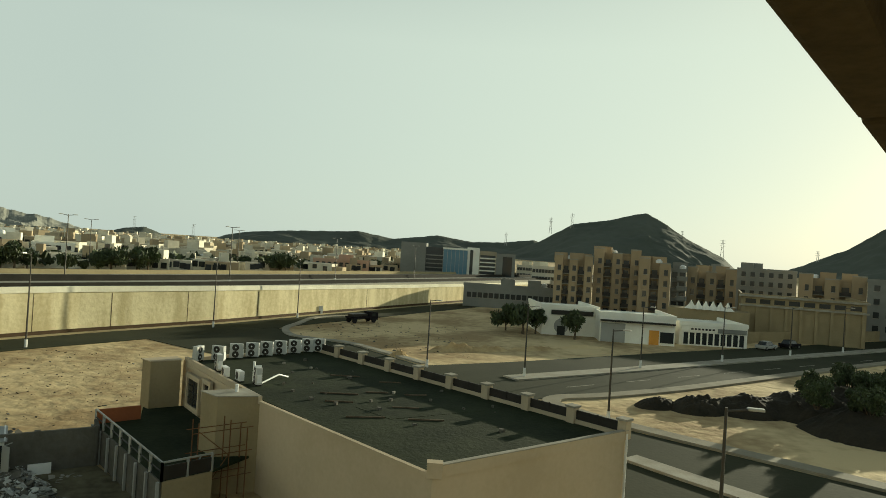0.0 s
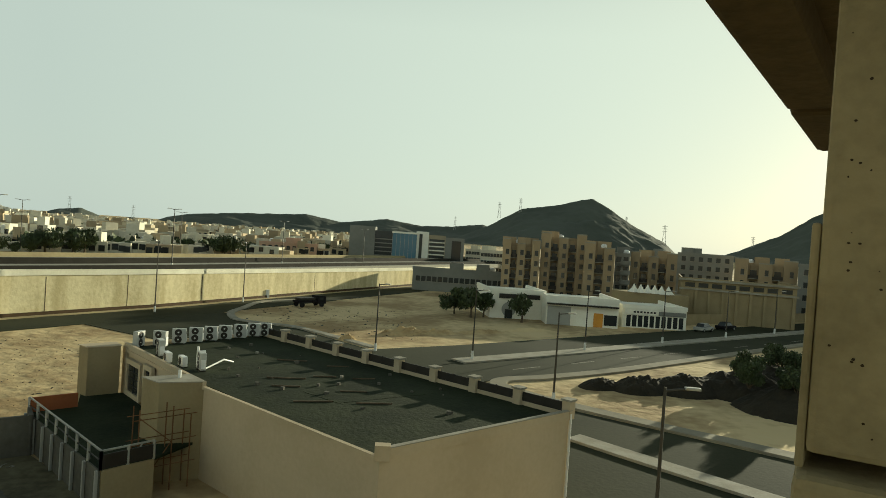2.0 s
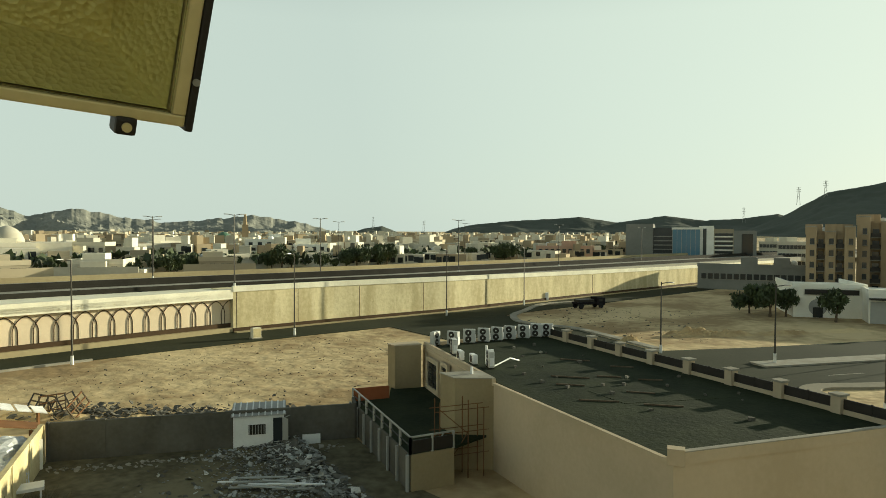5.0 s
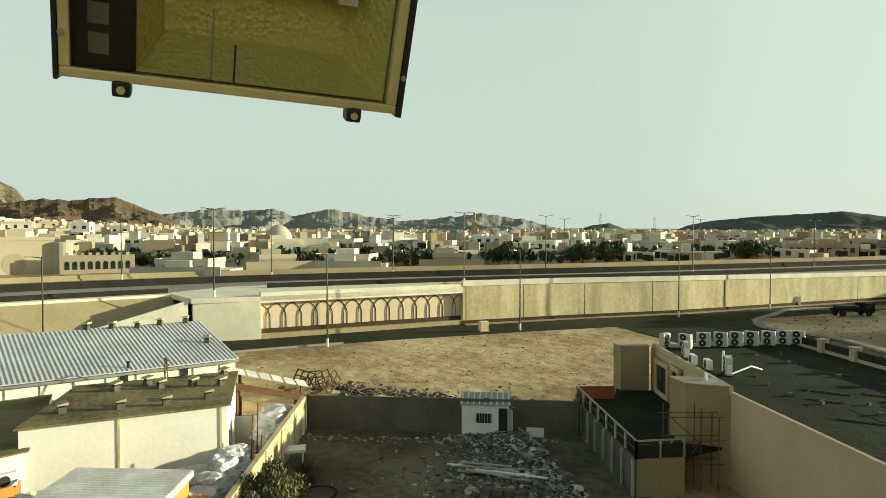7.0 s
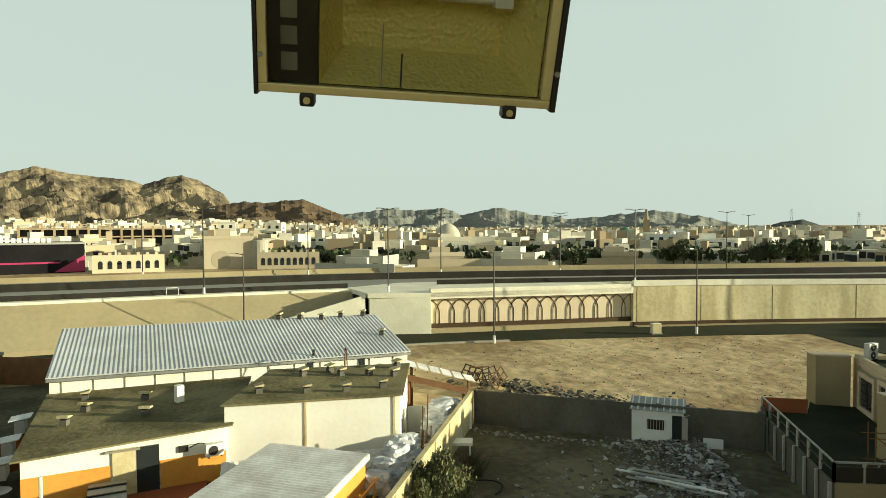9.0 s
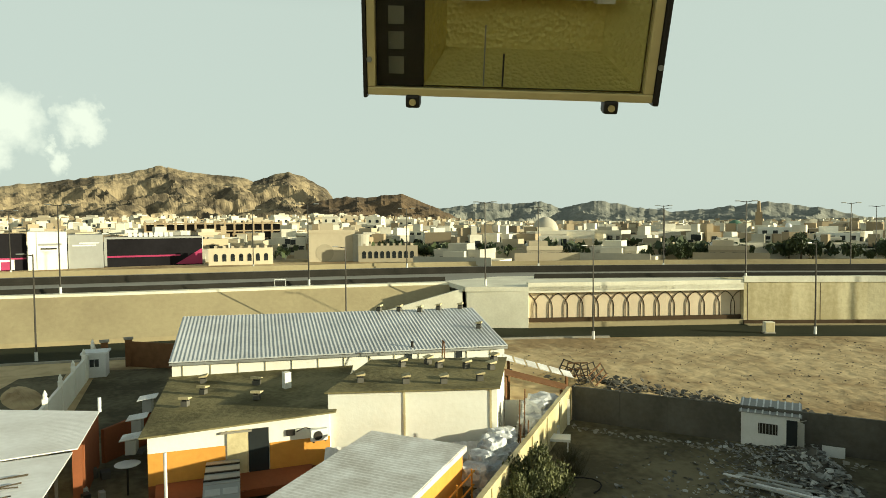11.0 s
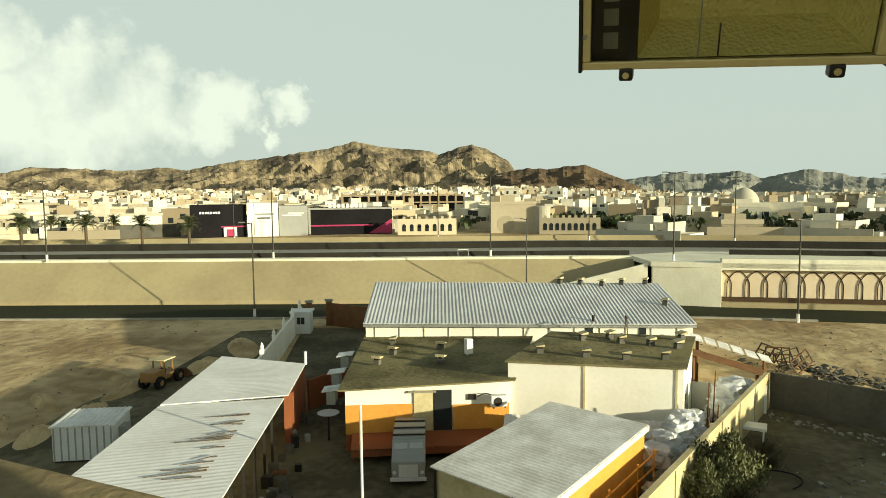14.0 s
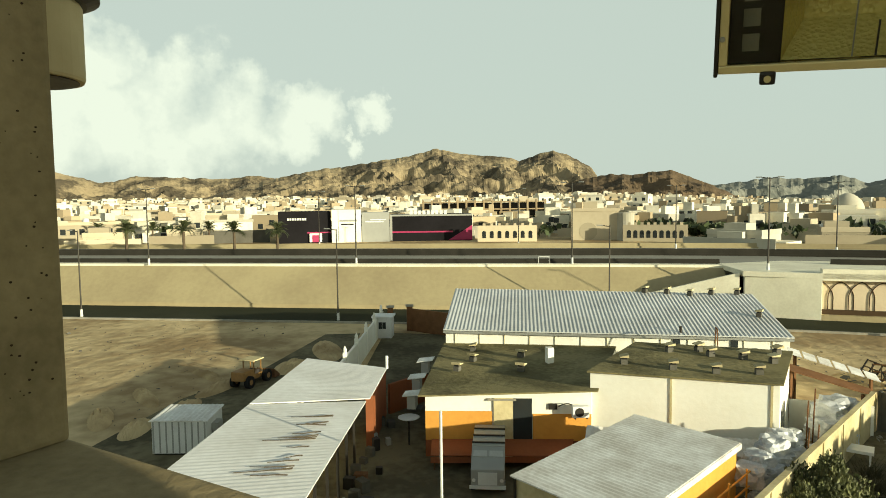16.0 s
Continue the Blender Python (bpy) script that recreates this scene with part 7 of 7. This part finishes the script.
kinds = [house(1, 2, 12, 10, TOWNWHITE), house(2, 2, 15, 11, TOWNCREAM), house(3, 1, 14, 12, TOWNWHITE), house(4, 3, 11, 11, TOWNWHITE), house(5, 2, 10, 9, TOWNCREAM), house(6, 2, 17, 12, TOWNWHITE), house(7, 3, 14, 12, TOWNCREAM), house(8, 1, 11, 9, TOWNCREAM)]
used = set()
rnd = random.Random(99)


def reach(yaw, want):
    """The distance in a direction at which the ground lies that far beyond the highway's foot."""
    a = radians(yaw)
    lo, hi = 40.0, 1500.0
    for _ in range(22):
        mid = (lo + hi) / 2
        if beyond(-math.sin(a) * mid, math.cos(a) * mid) < want:
            lo = mid
        else:
            hi = mid
    return hi


for want in (50, 66, 88, 112, 138, 168, 202, 240, 285, 340, 405, 485, 580):
    yaw = 4.0 + rnd.random() * 3
    while yaw < 121:
        r = reach(yaw, want + rnd.uniform(-6, 6))
        step = math.degrees((14 + 7 * rnd.random() + want * 0.018) / r)
        yaw += step
        if r > 850 or (63 < yaw < 100.5 and want < 80) or (yaw > 99 and want < 120 and rnd.random() < 0.75) or rnd.random() < 0.1:
            continue
        if yaw < 30 and rnd.random() < 0.3:
            continue
        a = radians(yaw)
        x, y = -math.sin(a) * r, math.cos(a) * r
        k = rnd.randrange(len(kinds))
        if yaw < 64 and k in (3, 6):
            k = 2 if rnd.random() < 0.5 else 7
        if want < 170 and k in (3, 6):
            k = 4 if rnd.random() < 0.5 else 0
        if want < 80:
            k = 2 if rnd.random() < 0.5 else 7
        m = at(x, y, ground_height(x, y), yaw + rnd.uniform(-28, 28))
        if k in used:
            copy_thing(kinds[k], m)
        else:
            used.add(k)
            kinds[k].matrix_basis = m
# the dense rest of the town, too small to tell apart
walls_a, walls_b, holes = Geo(), Geo(), Geo()
for i in range(5200):
    yaw = rnd.uniform(3, 121)
    r = rnd.uniform(165, 820)
    a = radians(yaw)
    x, y = -math.sin(a) * r, math.cos(a) * r
    b_ = beyond(x, y)
    if b_ < (46 if yaw < 62 else 62) or b_ > 640 or (63 < yaw < 101 and b_ < 95):
        continue
    z = ground_height(x, y)
    w_, d_, h_ = rnd.uniform(3, 9), rnd.uniform(3, 7), rnd.choice((2.2, 3.0, 3.5, 5.0, 6.0))
    if b_ < 75:
        h_ = min(h_, 3.0)
    if yaw < 60:
        h_ = min(h_, 5.5)
    m = at(x, y, z, yaw + rnd.uniform(-30, 30))
    sub = Geo().box(-w_ / 2, w_ / 2, -d_ / 2, d_ / 2, -2, h_)
    if rnd.random() < 0.5:
        sub.box(-w_ / 4, w_ / 5, -d_ / 5, d_ / 3, h_, h_ + 2.2)
    sub.moved(m)
    g = walls_a if rnd.random() < 0.6 else walls_b
    g.add(sub.v, sub.f)
    for k in range(rnd.choice((2, 3, 4, 5))):
        wx, wz = rnd.uniform(-0.4, 0.4) * w_, rnd.uniform(0.8, max(1.0, h_ - 1.6))
        sub = Geo().box(wx - 0.7, wx + 0.7, -d_ / 2 - 0.06, -d_ / 2 + 0.01, wz, wz + 1.4).moved(m)
        holes.add(sub.v, sub.f)
ISLAND_WHITE = material("far_plaster", (0.70, 0.66, 0.53), 0.9, (0.5, 0.45, 0.33), 0.15, 8, 0.7, 0.0, per_island=0.25)
ISLAND_CREAM = material("far_cream", (0.40, 0.32, 0.20), 0.9, (0.36, 0.29, 0.19), 0.15, 8, 0.7, 0.0, per_island=0.3)
solo("far_town", walls_a, ISLAND_WHITE, "dense pale flat-roofed far town", "town", kind="stuff")
solo("far_town_cream", walls_b, ISLAND_CREAM, "dense cream flat-roofed far town", "town", kind="stuff")
solo("far_town_windows", holes, GLASSDARK, "small dark windows of the far town", "windows", kind="stuff")
green = Geo()
for i in range(4200):
    yaw = rnd.uniform(2, 120) if i % 3 == 0 else rnd.uniform(2, 62)
    r = rnd.uniform(150, 760)
    a = radians(yaw)
    x, y = -math.sin(a) * r, math.cos(a) * r
    if not (115 if 79 < yaw < 102 else 60) < beyond(x, y) < 620:
        continue
    z = ground_height(x, y)
    s_ = rnd.uniform(1.2, 3.0)
    for k in range(26):
        c = Vector((x + rnd.gauss(0, s_ * 0.6), y + rnd.gauss(0, s_ * 0.6), z + s_ * (0.6 + 0.7 * rnd.random())))
        t_ = Euler((rnd.random() * 6, rnd.random() * 6, rnd.random() * 6)).to_matrix()
        q_ = s_ * rnd.uniform(0.25, 0.5)
        green.add([c + t_ @ Vector(p) for p in ((-q_, 0, 0), (0, -q_ * 0.7, 0), (q_, 0, 0), (0, q_ * 0.7, 0))], [(0, 1, 2, 3)])
solo("far_trees", green, LEAF, "dark green clumps of trees in the far town", "trees", kind="stuff")
# trees between the houses
for i in range(150):
    yaw = rnd.uniform(2, 118) if i % 2 else rnd.uniform(6, 50)
    want = rnd.choice((52, 58, 75, 100, 128, 160, 200, 300, 400))
    r = reach(yaw, want)
    if (80 < yaw < 101 and want < 90) or (yaw > 66 and want < 60):
        continue
    a = radians(yaw)
    x, y = -math.sin(a) * r, math.cos(a) * r
    tree(x, y, ground_height(x, y) - 0.2, rnd.uniform(0.5, 1.05), rnd.randrange(3))
for i, (yaw, want) in enumerate(((13.2, 50), (14.0, 54), (24, 50), (24.8, 56), (26.6, 53), (33, 55))):
    r = reach(yaw, want)
    a = radians(yaw)
    tree(-math.sin(a) * r, math.cos(a) * r, 4.4, 1.15, i % 3)

# showroom strip with the black panels
def strip_building(yaw0, yaw1, r, z0, z1, mat, name, label):
    mid, w_ = (yaw0 + yaw1) / 2, 2 * r * math.tan(radians(abs(yaw0 - yaw1) / 2))
    th = thing(name, polar(mid, r, z0), label, "showroom", "showrooms along the highway")
    part("front", Geo().box(-w_ / 2 + 0.02, w_ / 2 - 0.02, 0, 12, -1, z1 - z0), mat, th)
    return th, w_


sb, wv = strip_building(98.8, 94.35, 152, 4.6, 11.6, BLACKPANEL, "black_showroom", "black clad showroom with plain pale sign marks")
for i in range(8):
    part("sign_bar", Geo().box(-wv / 2 + 2.0 + 0.55 * i, -wv / 2 + 2.4 + 0.55 * i, -0.08, -0.01, 5.0, 5.5), WHITEPLASTIC, sb, "pale plain sign mark")
part("magenta_line", Geo().box(0.5, wv / 2 - 0.1, -0.06, -0.01, 2.0, 2.3), MAGENTA, sb, "thin magenta line")
part("entrance", Geo().box(1.0, 3.8, -0.5, -0.01, 0, 2.0), WHITEWALL, sb, "white entrance frame")
part("entrance_glass", Geo().box(1.6, 3.2, -0.54, -0.51, 0, 1.6), MAGENTA, sb)
sb, wv = strip_building(94.3, 91.75, 151, 4.6, 11.9, WHITEWALL, "white_showroom", "white clad showroom with a curved grey mark")
part("grey_mark", Geo().box(-1.6, 2.4, -0.06, -0.01, 4.6, 5.0), GREYPANEL, sb, "grey plain mark")
part("grey_mark", Geo().box(-1.2, 1.6, -0.06, -0.01, 3.8, 4.1), DARKMETAL, sb, "dark plain mark")
part("cladding_joint", Geo().box(-1.9, -1.8, -0.05, -0.01, 0, 7.2), GREYPANEL, sb)
sb, wv = strip_building(91.7, 89.3, 151.5, 4.6, 11.2, GREYPANEL, "grey_showroom", "light grey clad showroom with pale marks")
part("sign_bar", Geo().box(-2.4, 1.8, -0.06, -0.01, 4.3, 4.6), WHITEPLASTIC, sb, "pale plain mark")
part("sign_bar", Geo().box(-1.2, 2.4, -0.06, -0.01, 4.8, 5.05), WHITEPLASTIC, sb, "pale plain mark")
sb, wv = strip_building(89.25, 82.05, 152, 4.6, 10.6, BLACKPANEL, "long_black_showroom", "long black showroom with grey border and magenta band")
part("top_border", Geo().box(-wv / 2, wv / 2, -0.25, -0.01, 5.6, 6.0), GREYPANEL, sb, "grey border")
part("side_border", Geo().box(-wv / 2, -wv / 2 + 0.5, -0.25, -0.01, 0, 5.6), GREYPANEL, sb, "grey border")
part("magenta_band", Geo().box(-wv / 2 + 0.5, wv / 2 - 4.5, -0.06, -0.01, 1.75, 2.1), MAGENTA, sb, "thin magenta band")
part("magenta_wedge", Geo().add([(wv / 2 - 5.5, -0.06, 0), (wv / 2 - 0.02, -0.06, 0), (wv / 2 - 0.02, -0.06, 3.4), (wv / 2 - 5.5, -0.01, 0), (wv / 2 - 0.02, -0.01, 0), (wv / 2 - 0.02, -0.01, 3.4)], [(0, 1, 2), (5, 4, 3), (0, 2, 5, 3), (1, 4, 5, 2), (0, 3, 4, 1)]), MAGENTA, sb, "slanted magenta corner")
for i in range(9):
    part("roof_letter_bar", Geo().box(-5 + 1.0 * i, -4.3 + 1.0 * i, 0.2, 0.4, 6.0, 6.9), WHITEPLASTIC, sb, "pale plain roof sign mark")
# long wall-like buildings along the frontage
fr1 = block_building(99.2, 108, 190, 8.6, TOWNWHITE, "long white hall with blank walls", 0, 0, name="hall_building", base=5.2, depth=16, roof_bits=2)
fr2 = block_building(108.5, 118, 175, 9.0, TOWNCREAM, "long cream arcade building with tall openings", 1, 14, name="arcade_building", base=4.8, depth=14, roof_bits=2)
fr3 = block_building(99.5, 107, 160, 6.6, GREYBLOCK, "unfinished brown hall with a flat roof", 0, 0, name="low_hall", base=4.6, depth=10, roof_bits=0)
# half-built grey frame block behind the showrooms
unf = thing("unfinished_block", polar(81, 215, 6.5), "unfinished concrete frame block with open dark bays", "building")
part("core", Geo().box(-20, 20, 1.5, 10, -2, 6.6), DARKMETAL, unf)
for i in range(3):
    part("floor_slab", Geo().box(-20.4, 20.4, 0, 11, 1.9 + 2.4 * i, 2.3 + 2.4 * i), APARTMENT, unf)
for i in range(15):
    x = -20 + 40 * i / 14
    part("frame_column", Geo().box(x - 0.3, x + 0.3, -0.1, 1.0, -2, 7.6), APARTMENT, unf)
# pale blank villa and arched walls by the highway
villa = block_building(73.5, 69.5, 150, 10.9, TOWNCREAM, "large cream villa with blank walls and round corner tower", 0, 0, name="villa", base=4.6, depth=12, roof_bits=1)
part("corner_tower", Geo().lathe((6.6, 0.4, 0), [(1.9, -1), (1.9, 5.8), (1.7, 6.0)], 20), TOWNWHITE, villa, "round corner tower")
part("wall_relief", Geo().tube((-1.5, -0.04, 1.8), (-1.5, 0.0, 1.8), 2.0, n=24), TOWNCREAM, villa, "arched relief")
for y0, n_ in ((81.6, 7), (69.2, 9)):
    aw = thing("arched_wall", polar(y0 - 2.6, 146, 4.6), "cream garden wall with a row of dark arches", "wall", "arched garden walls")
    part("wall_face", Geo().box(-6.6, 6.6, 0, 0.5, -1, 3.4), TOWNCREAM, aw)
    for i in range(n_):
        x = -6 + 12 * (i + 0.5) / n_
        part("arch", Geo().box(x - 0.42, x + 0.42, -0.04, 0.0, 0.6, 1.8).tube((x, -0.04, 1.8), (x, 0.0, 1.8), 0.42, n=16), GLASSDARK, aw, "dark arched opening")
        part("merlon", Geo().box(x - 0.3, x + 0.3, 0, 0.5, 3.4, 3.9), TOWNCREAM, aw)
# domed villa, green dome and minaret
dome = thing("domed_villa", polar(51.6, 178, 5.0), "white villa with a broad ribbed dome", "villa")
part("wall", Geo().box(-9, 9, 0, 14, -2, 5.5), TOWNWHITE, dome)
part("dome", Geo().lathe((-4.0, 5, 5.5), [(3.6, 0), (3.5, 0.8), (3.0, 2.0), (2.0, 3.1), (0.9, 3.7), (0.2, 3.9)], 20), TOWNWHITE, dome, "white ribbed dome", smooth=True)
part("front_porch", Geo().box(-8, 8, -1.5, 0, -2, 3.2), TOWNCREAM, dome)
for i in range(6):
    part("window", Geo().box(-7.2 + 2.6 * i, -5.8 + 2.6 * i, -1.55, -1.5, 0.8, 2.3), GLASSDARK, dome)
gd = thing("mosque", polar(37.2, 230, 6.0), "small mosque with a green dome and brown minaret", "mosque")
part("wall", Geo().box(-6, 6, 0, 10, -2, 3.5), TOWNCREAM, gd)
part("dome", Geo().lathe((-2, 5, 3.5), [(2.8, 0), (2.9, 1.0), (2.2, 2.4), (1.0, 3.3), (0.1, 3.6)], 18), GREENTANK, gd, "green dome", smooth=True)
part("minaret", Geo().box(4.0, 6.0, 0, 2, -2, 9.5).tube((5, 1, 9.5), (5, 1, 13.0), 0.7, 0.4, 10), APARTMENT, gd, "square brown minaret")
pinkb = block_building(11, 6.2, 215, 8.2, TOWNPINK, "pink rendered low building with parapet", 1, 9, name="pink_building", base=4.8, depth=10)
wv1 = block_building(36.0, 32.8, 190, 10.4, WHITEWALL, "bright white villa with stepped roof", 2, 4, name="white_villa", base=5.0, depth=12)
wv2 = block_building(32.0, 29.2, 185, 9.0, WHITEWALL, "bright white villa with a rounded bay", 2, 4, name="white_villa", base=5.0, depth=12)

# pylons along the ridges
def pylon(yaw, r, z, h):
    th = thing("pylon", polar(yaw, r, z), "slender lattice power pylon on the ridge", "pylon", "pylons on the ridge")
    for sx in (-1, 1):
        part("leg", Geo().tube((sx * h * 0.10, 0, -6), (sx * h * 0.015, 0, h), 0.7, 0.35, 4), STEEL, th)
    for k in (0.7, 0.82, 0.94):
        part("crossarm", Geo().tube((-h * 0.13, 0, h * k), (h * 0.13, 0, h * k), 0.4, n=4), STEEL, th)
    for k in range(4):
        w0, w1 = h * (0.10 - 0.021 * k), h * (0.10 - 0.021 * (k + 1))
        part("brace", Geo().tube((-w0, 0, h * k / 4.2), (w1, 0, h * (k + 1) / 4.2), 0.3, n=4), STEEL, th)


for yaw, r, el, h in ((-11.2, 1480, 3.0, 34), (-9.4, 1480, 2.7, 30), (-23.3, 1480, 1.0, 44), (-30.0, 1480, 1.0, 30), (-5.6, 2200, 1.2, 40), (-20.2, 1480, 2.4, 22), (25.2, 2250, 0.5, 40), (20.8, 2250, 0.1, 44)):
    pylon(yaw, r, 13.1 + r * math.tan(radians(el)) - 8, h)
